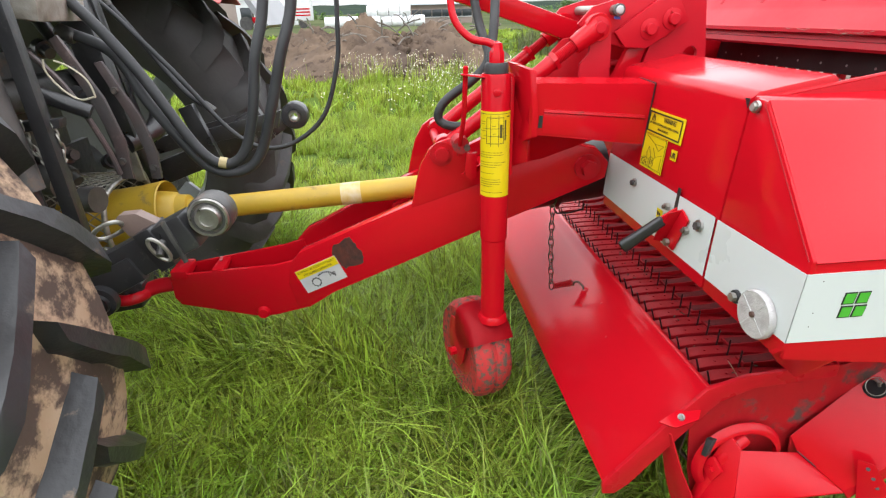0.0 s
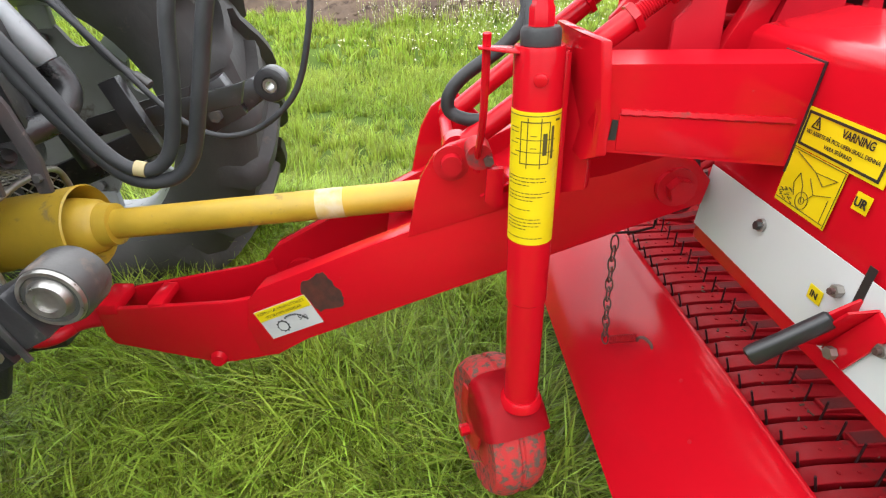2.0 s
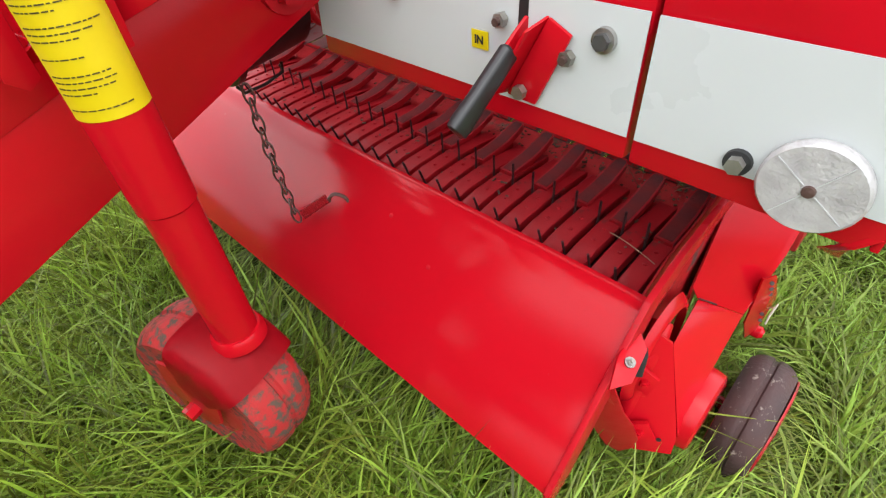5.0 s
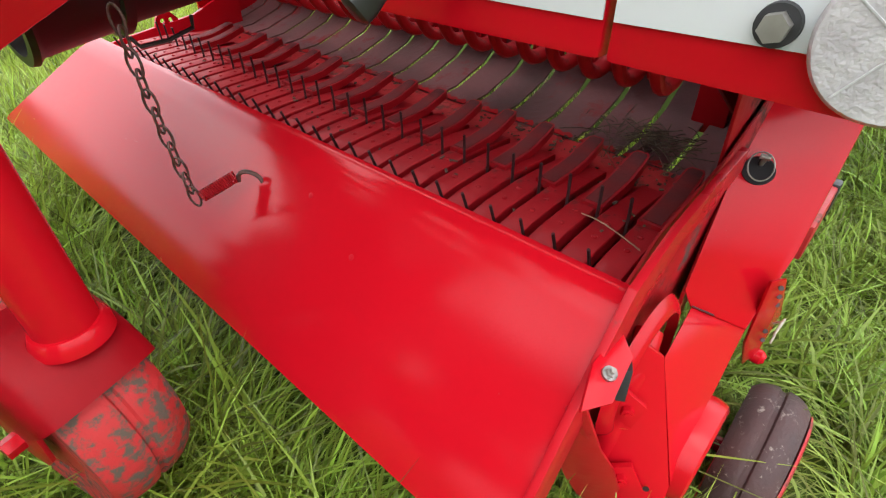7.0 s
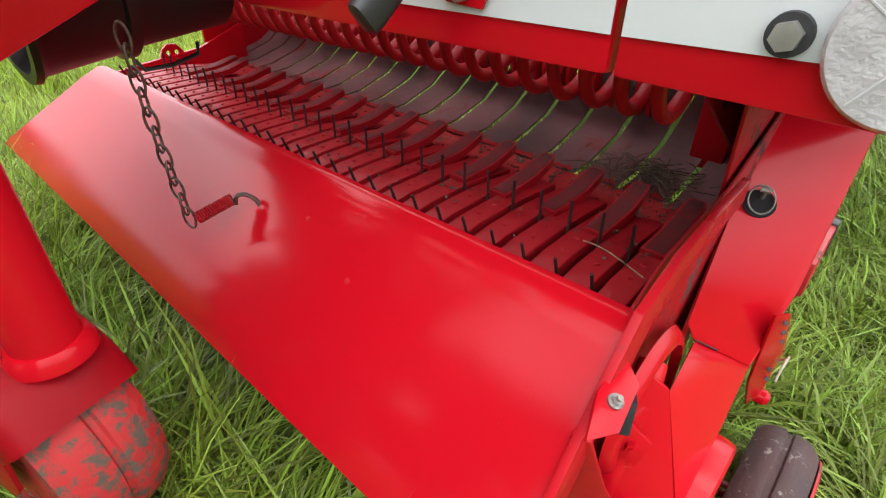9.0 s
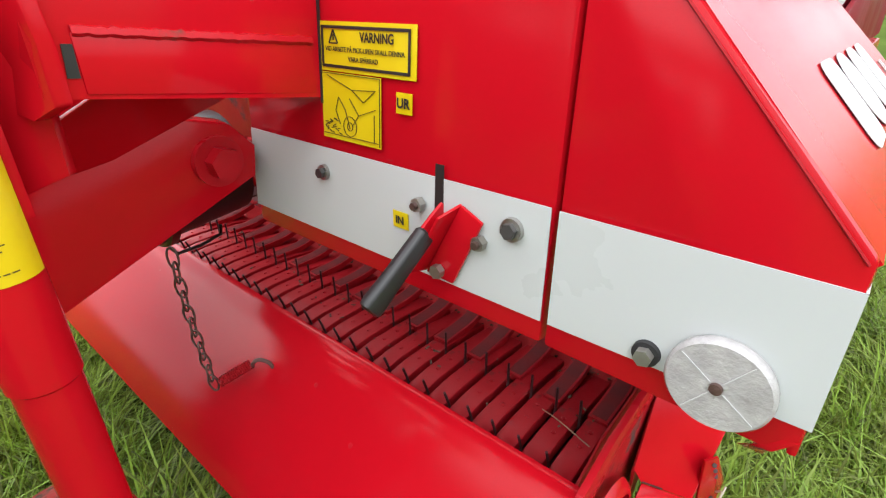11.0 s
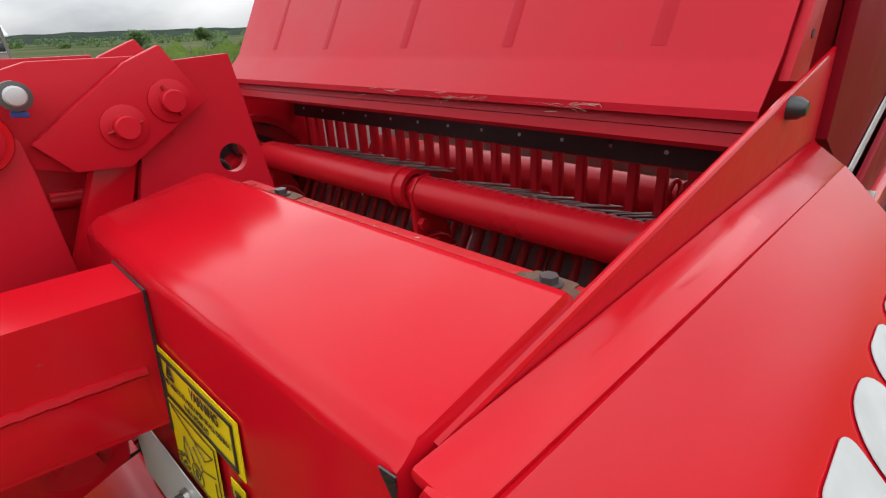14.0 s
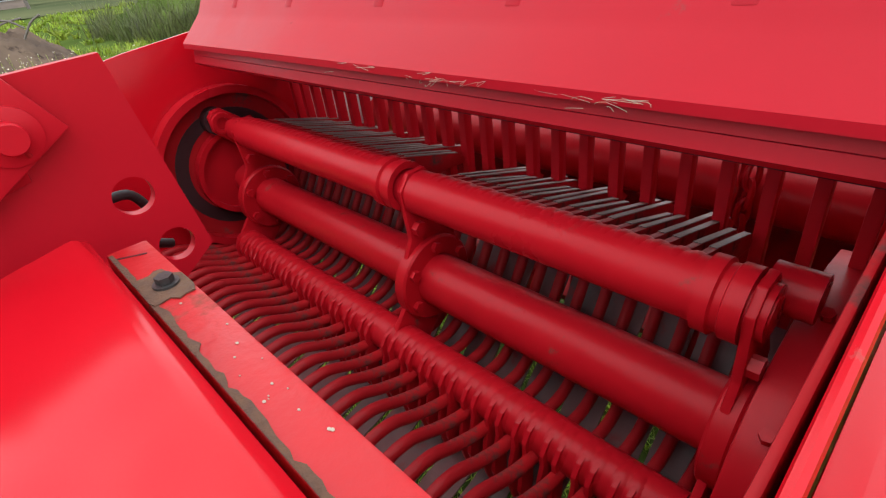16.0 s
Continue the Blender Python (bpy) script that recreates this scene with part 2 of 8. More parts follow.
def part(name, bm, mat, parent=None, label="", angle=38):
    """One mesh object out of a bmesh, under a thing or a part."""
    me = bpy.data.meshes.new(name)
    bmesh.ops.recalc_face_normals(bm, faces=bm.faces[:])
    bm.to_mesh(me)
    bm.free()
    me.materials.append(mat)
    for p in me.polygons:
        p.use_smooth = True
    me.set_sharp_from_angle(angle=radians(angle))
    ob = new(name, me)
    ob.parent = parent
    if label:
        ob["label"] = label
    return ob


def share(name, ob, parent, m):
    """Another object on the mesh of ob."""
    o = new(name, ob.data)
    o.parent = parent
    o.matrix_basis = m
    return o


def group_of(name, label, category, group="", kind=""):
    e = new(name, None)
    e.empty_display_size = 0.1
    return tagged(e, label, category, group, kind)


def frame_of(direction):
    d = V(direction).normalized()
    a = d.orthogonal().normalized()
    return a, d.cross(a).normalized(), d


def bm_new():
    return bmesh.new()


def soften(bm, width=0.003, seg=2, angle=30):
    edges = [e for e in bm.edges if len(e.link_faces) == 2 and e.calc_face_angle(0) > radians(angle)]
    bmesh.ops.bevel(bm, geom=edges, offset=width, segments=seg, affect="EDGES", profile=0.6, clamp_overlap=True)
    return bm


def box(c, s, rot=(0, 0, 0), bevel=0.003, bm=None):
    b = bm_new()
    bmesh.ops.create_cube(b, size=1)
    bmesh.ops.scale(b, vec=s, verts=b.verts)
    if bevel:
        soften(b, min(bevel, min(s) * 0.45))
    b.transform(pose(*c, *rot))
    return join(bm, b)


def join(bm, b):
    if bm is None:
        return b
    me = bpy.data.meshes.new("tmp")
    b.to_mesh(me)
    b.free()
    bm.from_mesh(me)
    bpy.data.meshes.remove(me)
    return bm


def rod(p0, p1, r, seg=20, bm=None, r1=None, bevel=0.0):
    """A round bar from p0 to p1."""
    p0, p1 = V(p0), V(p1)
    b = bm_new()
    a, c, d = frame_of(p1 - p0)
    r1 = r if r1 is None else r1
    rings = []
    for p, q in ((p0, r), (p1, r1)):
        rings.append([b.verts.new(p + q * (a * math.cos(k * math.tau / seg) + c * math.sin(k * math.tau / seg))) for k in range(seg)])
    for k in range(seg):
        b.faces.new((rings[0][k], rings[0][(k + 1) % seg], rings[1][(k + 1) % seg], rings[1][k]))
    b.faces.new(rings[0][::-1])
    b.faces.new(rings[1])
    if bevel:
        soften(b, bevel, 2, 50)
    return join(bm, b)


def pipe(p0, p1, r, wall, seg=24, bm=None):
    """A hollow round tube."""
    return lathe(p0, p1, [(0, r - wall), (0, r), (1, r), (1, r - wall)], seg, bm, closed=True)


def lathe(p0, p1, profile, seg=28, bm=None, closed=False, absolute=False):
    """A turned body: profile is (share of the way or metres from p0, radius)."""
    p0, p1 = V(p0), V(p1)
    b = bm_new()
    a, c, d = frame_of(p1 - p0)
    L = 1.0 if absolute else (p1 - p0).length
    rings = []
    for s, r in profile:
        o = p0 + d * (s * L)
        if r < 1e-5:
            rings.append([b.verts.new(o)])
        else:
            rings.append([b.verts.new(o + r * (a * math.cos(k * math.tau / seg) + c * math.sin(k * math.tau / seg))) for k in range(seg)])
    pairs = list(zip(rings, rings[1:])) + ([(rings[-1], rings[0])] if closed else [])
    for u, w in pairs:
        for k in range(seg):
            q = [u[k % len(u)], u[(k + 1) % len(u)], w[(k + 1) % len(w)], w[k % len(w)]]
            q = list(dict.fromkeys(q))
            if len(q) > 2:
                b.faces.new(q)
    if not closed:
        for r in (rings[0], rings[-1]):
            if len(r) > 2:
                b.faces.new(r)
    return join(bm, b)


def smooth_path(pts, steps=6):
    """Points of a Catmull-Rom curve through pts."""
    pts = [V(p) for p in pts]
    out = []
    for i in range(len(pts) - 1):
        p0, p1, p2, p3 = pts[max(i - 1, 0)], pts[i], pts[i + 1], pts[min(i + 2, len(pts) - 1)]
        for k in range(steps):
            t = k / steps
            out.append(0.5 * ((2 * p1) + (p2 - p0) * t + (2 * p0 - 5 * p1 + 4 * p2 - p3) * t * t + (3 * p1 - p0 - 3 * p2 + p3) * t ** 3))
    return out + [pts[-1]]


def tube(pts, r, seg=12, bm=None, curved=True, steps=6, flat=1.0):
    """A round bar that follows pts."""
    path = smooth_path(pts, steps) if curved else [V(p) for p in pts]
    b = bm_new()
    rings = []
    a = None
    for i, p in enumerate(path):
        d = (path[min(i + 1, len(path) - 1)] - path[max(i - 1, 0)]).normalized()
        if a is None:
            a = d.orthogonal().normalized()
        a = (a - d * a.dot(d)).normalized()
        c = d.cross(a)
        rings.append([b.verts.new(p + r * (a * math.cos(k * math.tau / seg) + flat * c * math.sin(k * math.tau / seg))) for k in range(seg)])
    for u, w in zip(rings, rings[1:]):
        for k in range(seg):
            b.faces.new((u[k], u[(k + 1) % seg], w[(k + 1) % seg], w[k]))
    b.faces.new(rings[0][::-1])
    b.faces.new(rings[-1])
    return join(bm, b)


def prism(pts, vec, bm=None, bevel=0.002):
    """A plate: the outline pts, thick along vec."""
    b = bm_new()
    f = [b.verts.new(V(p)) for p in pts]
    g = [b.verts.new(V(p) + V(vec)) for p in pts]
    b.faces.new(f)
    b.faces.new(g[::-1])
    for i in range(len(pts)):
        j = (i + 1) % len(pts)
        b.faces.new((f[i], g[i], g[j], f[j]))
    bmesh.ops.recalc_face_normals(b, faces=b.faces[:])
    if bevel:
        soften(b, bevel, 2, 20)
    return join(bm, b)


def holed_plate(outline, holes, vec, to3d, n=28):
    """A plate with round holes right through it; outline and holes in the plate's own plane."""
    b = bm_new()
    loops = [list(outline)] + [[(x + r * math.cos(-k * math.tau / n), z + r * math.sin(-k * math.tau / n)) for k in range(n)] for x, z, r in holes]
    edges = []
    for lp_ in loops:
        vs = [b.verts.new(to3d(x, z)) for x, z in lp_]
        edges += [b.edges.new((vs[i], vs[(i + 1) % len(vs)])) for i in range(len(vs))]
    f = bmesh.ops.triangle_fill(b, use_beauty=True, use_dissolve=False, edges=edges)
    faces = [g for g in f["geom"] if isinstance(g, bmesh.types.BMFace)]
    ex = bmesh.ops.extrude_face_region(b, geom=faces)
    bmesh.ops.translate(b, vec=V(vec), verts=[g for g in ex["geom"] if isinstance(g, bmesh.types.BMVert)])
    b.faces.ensure_lookup_table()
    return b


def arc(cx, cy, r, a0, a1, n=8):
    return [(cx + r * math.cos(radians(a0 + (a1 - a0) * k / n)), cy + r * math.sin(radians(a0 + (a1 - a0) * k / n))) for k in range(n + 1)]


def rounded(w, h, r, n=4):
    """Outline of a rounded rectangle about the origin."""
    out = []
    for cx, cy, a in ((w / 2 - r, h / 2 - r, 0), (-w / 2 + r, h / 2 - r, 90), (-w / 2 + r, -h / 2 + r, 180), (w / 2 - r, -h / 2 + r, 270)):
        out += arc(cx, cy, r, a, a + 90, n)
    return out


def sheet_strip(profile, y0, y1, thick, bm=None, slant=0.0):
    """A folded sheet along y: profile is a list of (x, z), thickened downwards along its normal."""
    b = bm_new()
    n, far = len(profile), y1
    rows = []
    for i, (x, z) in enumerate(profile):
        xa, za = profile[max(i - 1, 0)]
        xb, zb = profile[min(i + 1, n - 1)]
        tx, tz = xb - xa, zb - za
        L = math.hypot(tx, tz)
        nx, nz = tz / L, -tx / L
        y1 = far + slant * (profile[0][1] - z)
        rows.append([b.verts.new((x, y0, z)), b.verts.new((x, y1, z)), b.verts.new((x + nx * thick, y1, z + nz * thick)), b.verts.new((x + nx * thick, y0, z + nz * thick))])
    for u, w in zip(rows, rows[1:]):
        for k in range(4):
            b.faces.new((u[k], u[(k + 1) % 4], w[(k + 1) % 4], w[k]))
    b.faces.new(rows[0])
    b.faces.new(rows[-1][::-1])
    return join(bm, b)


def hexbolt(c, axis, r, h, parent, mat, washer=True, washer_mat=None, name="bolt"):
    """A hexagon bolt head with its washer; axis points out of the surface."""
    c, d = V(c), V(axis).normalized()
    ob = part(name, rod(c, c + d * (h + 0.002), r, 6, bevel=r * 0.12), mat, parent, angle=25)
    if washer:
        part("washer", lathe(c - d * 0.001, c + d * 0.004, [(0, r * 1.05), (0, r * 1.5), (1, r * 1.45), (1, r * 0.6)], 24, closed=True), washer_mat or mat, parent)
    return ob


def text_on(body, size, origin, right, up, parent, mat, name="print", align="CENTER", bold=0.0, width=None):
    """Words laid flat on a surface, as a thin mesh."""
    cu = bpy.data.curves.new("words", "FONT")
    cu.body, cu.size, cu.align_x, cu.align_y, cu.extrude, cu.offset = body, size, align, "CENTER", 0.00015, bold
    tmp = new("words", cu)
    dg = bpy.context.evaluated_depsgraph_get()
    me = bpy.data.meshes.new_from_object(tmp.evaluated_get(dg))
    bpy.data.objects.remove(tmp)
    r, u = V(right).normalized(), V(up).normalized()
    if width:
        xs = [v.co.x for v in me.vertices]
        k = width / (max(xs) - min(xs))
    else:
        k = 1
    o = V(origin)
    nrm = r.cross(u)
    for v in me.vertices:
        v.co = o + r * v.co.x * k + u * v.co.y + nrm * v.co.z
    me.materials.clear()
    me.materials.append(mat)
    ob = new(name, me)
    ob.parent = parent
    return ob


def patch(pts, out, parent, mat, name, lift=0.0012, label=""):
    """A thin stuck-on sheet with the outline pts, lifted along out."""
    o = V(out).normalized()
    return part(name, prism([V(p) + o * (lift - 0.0008) for p in pts], o * 0.0008, bevel=0), mat, parent, label)


# ---- ground ----
def ground_sheet():
    bm = bm_new()
    xs = [-2500, -400, -120, -40, -14] + [-6 + 0.5 * k for k in range(25)] + [14, 40, 120, 400, 2500]
    ys = [-2500, -400, -100, -30, -10] + [-4 + 0.5 * k for k in range(41)] + [24, 40, 120, 400, 2500]
    grid = [[bm.verts.new((x, y, G + (0.03 * noise.noise((x * 0.7, y * 0.7, 3)) if abs(x) < 10 and -6 < y < 20 else 0))) for y in ys] for x in xs]
    for i in range(len(xs) - 1):
        for j in range(len(ys) - 1):
            bm.faces.new((grid[i][j], grid[i + 1][j], grid[i + 1][j + 1], grid[i][j + 1]))
    return tagged(part("ground", bm, SOIL_G), "uneven meadow ground under long green grass", "ground", kind="structure")


ground_sheet()

# ---- the wagon ----
wagon = group_of("forage_wagon", "red-painted forage wagon with white band, hitched behind the tractor", "wagon")


def near_y(x):
    return -0.117 - (x + 0.943) * 0.163


def far_y(x):
    return 0.112 + (x + 0.943) * 0.12


def drawbar_plate(name, fy, t):
    """One cheek of the drawbar: the deep sloping side plate with its raised lug."""
    o = [(-0.043, 0.985), (-0.012, 0.950), (-0.018, 0.905), (-0.27, 0.787), (-0.56, 0.651), (-0.818, 0.530), (-0.905, 0.473), (-0.945, 0.480),
         (-0.962, 0.56), (-0.945, 0.635), (-0.915, 0.668), (-0.70, 0.766), (-0.549, 0.833), (-0.30, 0.935), (-0.20, 0.975), (-0.10, 1.0)]
    return part(name, prism([(x, fy(x), z) for x, z in o], (0.163 * t, t, 0), bevel=0.004), RED, wagon)


db = drawbar_plate("drawbar_cheek", near_y, 0.05)
dbf = drawbar_plate("drawbar_cheek", far_y, -0.05)


def lug(fy, t, parent, name="lug"):
    o = [(-0.560, 0.815), (-0.540, 0.90), (-0.527, 0.945), (-0.500, 0.992), (-0.470, 1.012), (-0.436, 1.022), (-0.400, 0.985), (-0.341, 0.925), (-0.36, 0.89)]
    return part(name, prism([(x, fy(x) - 0.002 * t / abs(t), z) for x, z in o], (0, t, 0), bevel=0.003), RED, parent)


lug(near_y, 0.018, db)
lug(far_y, -0.018, dbf)
fy = near_y(-0.468)
pin = part("lug_pin", rod((-0.468, fy - 0.018, 0.978), (-0.47, far_y(-0.47), 0.985), 0.013), PINK, db)
part("pin_head", lathe((-0.468, fy - 0.024, 0.978), (-0.468, fy, 0.978), [(0, 0.0), (0, 0.019), (0.7, 0.020), (0.7, 0.034), (1, 0.034)]), RED_ROUGH, db)
# tongue between the cheeks and the towing eye
part("tongue_cheek", prism([(x, near_y(x) + 0.004, z) for x, z in ((-0.90, 0.474), (-1.02, 0.440), (-1.065, 0.432), (-1.10, 0.436), (-1.335, 0.474), (-1.352, 0.50), (-1.350, 0.578), (-1.275, 0.588), (-0.998, 0.622), (-0.93, 0.64))],
                           (0, 0.014, 0), bevel=0.003), RED, db)
part("tongue_cheek", prism([(x, 0.075 - (x + 0.9) * -0.06, z) for x, z in ((-0.90, 0.474), (-1.02, 0.440), (-1.065, 0.432), (-1.10, 0.436), (-1.335, 0.474), (-1.352, 0.50), (-1.350, 0.578), (-1.275, 0.588), (-0.998, 0.622), (-0.93, 0.64))],
                           (0, -0.014, 0), bevel=0.003), RED, db)
part("tongue_bottom", prism([(-1.34, -0.045, 0.480), (-1.34, 0.04, 0.480), (-0.95, 0.07, 0.470), (-0.95, -0.11, 0.470)], (0, 0, 0.012)), RED, db)
part("tongue_cap", box((-1.318, -0.008, 0.585), (0.05, 0.102, 0.03), (0, 4, 0), 0.006), RED, db)
part("cross_bar", box((-1.19, -0.02, 0.594), (0.035, 0.10, 0.022), (0, 4, 0), 0.004), RED, db)
eye_bm = tube([(-1.36, -0.01, 0.535), (-1.41, -0.012, 0.530), (-1.45, -0.02, 0.520)], 0.026, 14, flat=0.75)
ring = [(-1.497 + 0.052 * math.cos(k * math.tau / 20), -0.024 + 0.052 * math.sin(k * math.tau / 20), 0.516) for k in range(21)]
part("towing_eye", tube(ring, 0.019, 12, eye_bm, curved=False), RED_ROUGH, db)
part("tongue_pin", lathe((-1.061, near_y(-1.061) - 0.014, 0.452), (-1.061, near_y(-1.061), 0.452), [(0, 0), (0, 0.016), (1, 0.022)]), RED, db)
part("rear_boss", lathe((-0.068, near_y(-0.068) - 0.006, 0.937), (-0.068, near_y(-0.068) + 0.05, 0.937), [(0, 0), (0, 0.036), (1, 0.036)]), RED_ROUGH, db)
part("rear_bolt", rod((-0.068, near_y(-0.068) - 0.028, 0.937), (-0.068, near_y(-0.068), 0.937), 0.023, 6, bevel=0.003), RED_ROUGH, db, angle=25)
part("cross_tube", rod((-0.12, near_y(-0.12) + 0.05, 0.92), (-0.12, far_y(-0.12) - 0.05, 0.92), 0.04), RED, db)
part("cross_plate", prism([(-0.62, near_y(-0.62) + 0.04, 0.74), (-0.62, far_y(-0.62) - 0.04, 0.74), (-0.30, far_y(-0.3) - 0.04, 0.89), (-0.30, near_y(-0.3) + 0.04, 0.89)], (0.004, 0, -0.01)), RED, db)
part("boss", lathe((-0.857, far_y(-0.857) - 0.05, 0.583), (-0.857, far_y(-0.857) - 0.062, 0.583), [(0, 0.05), (0.9, 0.05), (1, 0.044), (1, 0)]), RED, dbf)


def on_cheek(u, v):
    """A place on the outer face of the drawbar cheek: u along it from the decal's corner, v square to it."""
    s = math.radians(24.6)
    x = -0.938 + u * math.cos(s) - v * math.sin(s)
    return V((x, near_y(x), 0.600 + u * math.sin(s) + v * math.cos(s)))


def cheek_rect(u0, u1, v0, v1, mat, name, lift, label=""):
    return patch([on_cheek(u0, v0), on_cheek(u1, v0), on_cheek(u1, v1), on_cheek(u0, v1)], (-0.163, -1, 0), db, mat, name, lift, label)


cheek_rect(0.0, 0.146, -0.082, 0.0, DECAL_WHITE, "warning_decal", 0.0012, "white and yellow speed decal")
cheek_rect(0.001, 0.145, -0.030, -0.001, YELLOW, "decal_heading", 0.0020)
cr, cu = on_cheek(1, 0) - on_cheek(0, 0), on_cheek(0, 1) - on_cheek(0, 0)
text_on("KOPPLA UR KRAFTUTTAGET", 0.0098, on_cheek(0.073, -0.010) + V((-0.0004, -0.0026, 0)), cr, cu, db, BLACK_INK, width=0.132)
text_on("VID SKARPA SV\u00c4NGAR", 0.0098, on_cheek(0.073, -0.022) + V((-0.0004, -0.0026, 0)), cr, cu, db, BLACK_INK, width=0.104)
text_on("540", 0.016, on_cheek(0.108, -0.052) + V((-0.0003, -0.0019, 0)), cr, cu, db, BLACK_INK)
for k in range(14):
    a0, a1 = radians(20 + k * 9), radians(26 + k * 9)
    q = [on_cheek(0.080 + r * math.cos(a), -0.075 + r * math.sin(a)) for r, a in ((0.036, a0), (0.036, a1), (0.041, a1), (0.041, a0))]
    if k < 11:
        patch(q, (-0.163, -1, 0), db, BLACK_INK, "arc_mark", 0.0019)
gear = [on_cheek(0.048 + (0.014 if k % 2 else 0.018) * math.cos(k * math.tau / 20), -0.058 + (0.014 if k % 2 else 0.018) * math.sin(k * math.tau / 20)) for k in range(20)]
patch(gear, (-0.163, -1, 0), db, BLACK_INK, "gear_mark", 0.0019)
gear2 = [on_cheek(0.048 + 0.012 * math.cos(k * math.tau / 20), -0.058 + 0.012 * math.sin(k * math.tau / 20)) for k in range(20)]
patch(gear2, (-0.163, -1, 0), db, DECAL_WHITE, "gear_mark", 0.0026)
SCRAPE = material("scraped_grease", (0.035, 0.018, 0.017), 0.45, col2=(0.10, 0.025, 0.02), scale=30, bump=0.4, bump_scale=90)
random.seed(4)
blot = []
for k in range(40):
    a = k * math.tau / 40
    rr = 1 + 0.22 * noise.noise((3 * math.cos(a), 3 * math.sin(a), 0.3)) + 0.06 * random.uniform(-1, 1)
    blot.append(on_cheek(0.187 + 0.040 * rr * max(-1, min(1, 1.25 * math.cos(a))), -0.012 + 0.043 * rr * max(-1, min(1, 1.2 * math.sin(a)))))
patch(blot, (-0.163, -1, 0), db, SCRAPE, "scraped_patch", 0.0010, "dark scraped grease patch")

# ---- jack stand ----
JX, JY, JR = -0.350, -0.366, 0.0355
jack = part("jack_tube", lathe((JX, JY, 0.53), (JX, JY, 1.205), [(0, 0), (0, JR * 0.86), (0.004, JR * 0.90), (0.05, JR * 0.92), (0.38, JR * 0.92), (0.385, JR), (0.99, JR), (1, JR * 0.95), (1, 0)], 40), RED, wagon, "red jack stand tube")
part("jack_cap", lathe((JX, JY, 1.203), (JX, JY, 1.228), [(0, JR * 0.72), (0.1, JR * 0.78), (0.8, JR * 0.78), (1, JR * 0.7), (1, 0)]), RUBBER, jack)
part("hydraulic_fitting", lathe((JX, JY, 1.226), (JX, JY, 1.275), [(0, 0.017), (0.5, 0.017), (0.6, 0.014), (0.9, 0.012), (1, 0)], 6), RED, jack)
part("pressure_pipe", tube([(JX, JY, 1.262), (JX - 0.02, JY + 0.01, 1.272), (JX - 0.06, JY + 0.03, 1.283), (JX - 0.095, JY + 0.05, 1.33), (JX - 0.10, JY + 0.07, 1.42)], 0.0085, 10), RED, jack)
part("rivet", lathe((JX - 0.004, JY - JR, 1.165), (JX - 0.005, JY - JR - 0.006, 1.165), [(0, 0.010), (0.5, 0.009), (1, 0)], 14), RED, jack)
bm = prism([(JX - 0.03, JY - 0.02, 1.196), (JX - 0.085, JY - 0.012, 1.203), (JX - 0.085, JY + 0.008, 1.203), (JX - 0.03, JY + 0.03, 1.196)], (0, 0, 0.004))
part("rod_ear", bm, RED, jack)
part("locking_rod", tube([(JX - 0.072, JY + 0.0, 1.222), (JX - 0.074, JY + 0.03, 1.10), (JX - 0.078, JY + 0.08, 1.02), (JX - 0.078, JY + 0.09, 0.99)], 0.006, 8), RED, jack)
part("jack_clamp_plate", prism([(JX + 0.030, JY + 0.035, 0.965), (JX + 0.030, JY + 0.035, 1.20), (JX + 0.075, JY + 0.005, 1.185), (JX + 0.082, JY - 0.005, 1.17), (JX + 0.080, JY - 0.005, 0.99)],
                               (0.010, 0.012, 0), bevel=0.002), RED, jack)
part("side_rail", prism([(JX + 0.030, JY - 0.012, 0.96), (JX + 0.030, JY - 0.012, 1.195), (JX + 0.042, JY - 0.010, 1.195), (JX + 0.042, JY - 0.010, 0.96)], (0, 0.03, 0)), RED, jack)
part("clevis_boss", lathe((JX - 0.075, JY + 0.075, 1.02), (JX - 0.075, JY + 0.13, 1.02), [(0, 0), (0, 0.022), (1, 0.022), (1, 0)]), RED_WORN, jack)
part("clevis_bolt", rod((JX - 0.060, JY + 0.066, 1.015), (JX - 0.060, JY + 0.08, 1.015), 0.009, 6), RUST, jack, angle=25)
part("clevis_link", prism([(x, JY + 0.072, z) for x, z in ((JX - 0.062, 1.0), (JX - 0.066, 0.94), (JX - 0.05, 0.925), (JX - 0.034, 0.935), (JX - 0.034, 1.0))], (0, 0.014, 0)), RED, jack)


def on_tube(a, z, lift=0.0008):
    """A place on the jack tube: a in degrees round it from the side that faces away from the cheeks."""
    return V((JX + (JR + lift) * math.sin(radians(a)), JY - (JR + lift) * math.cos(radians(a)), z))


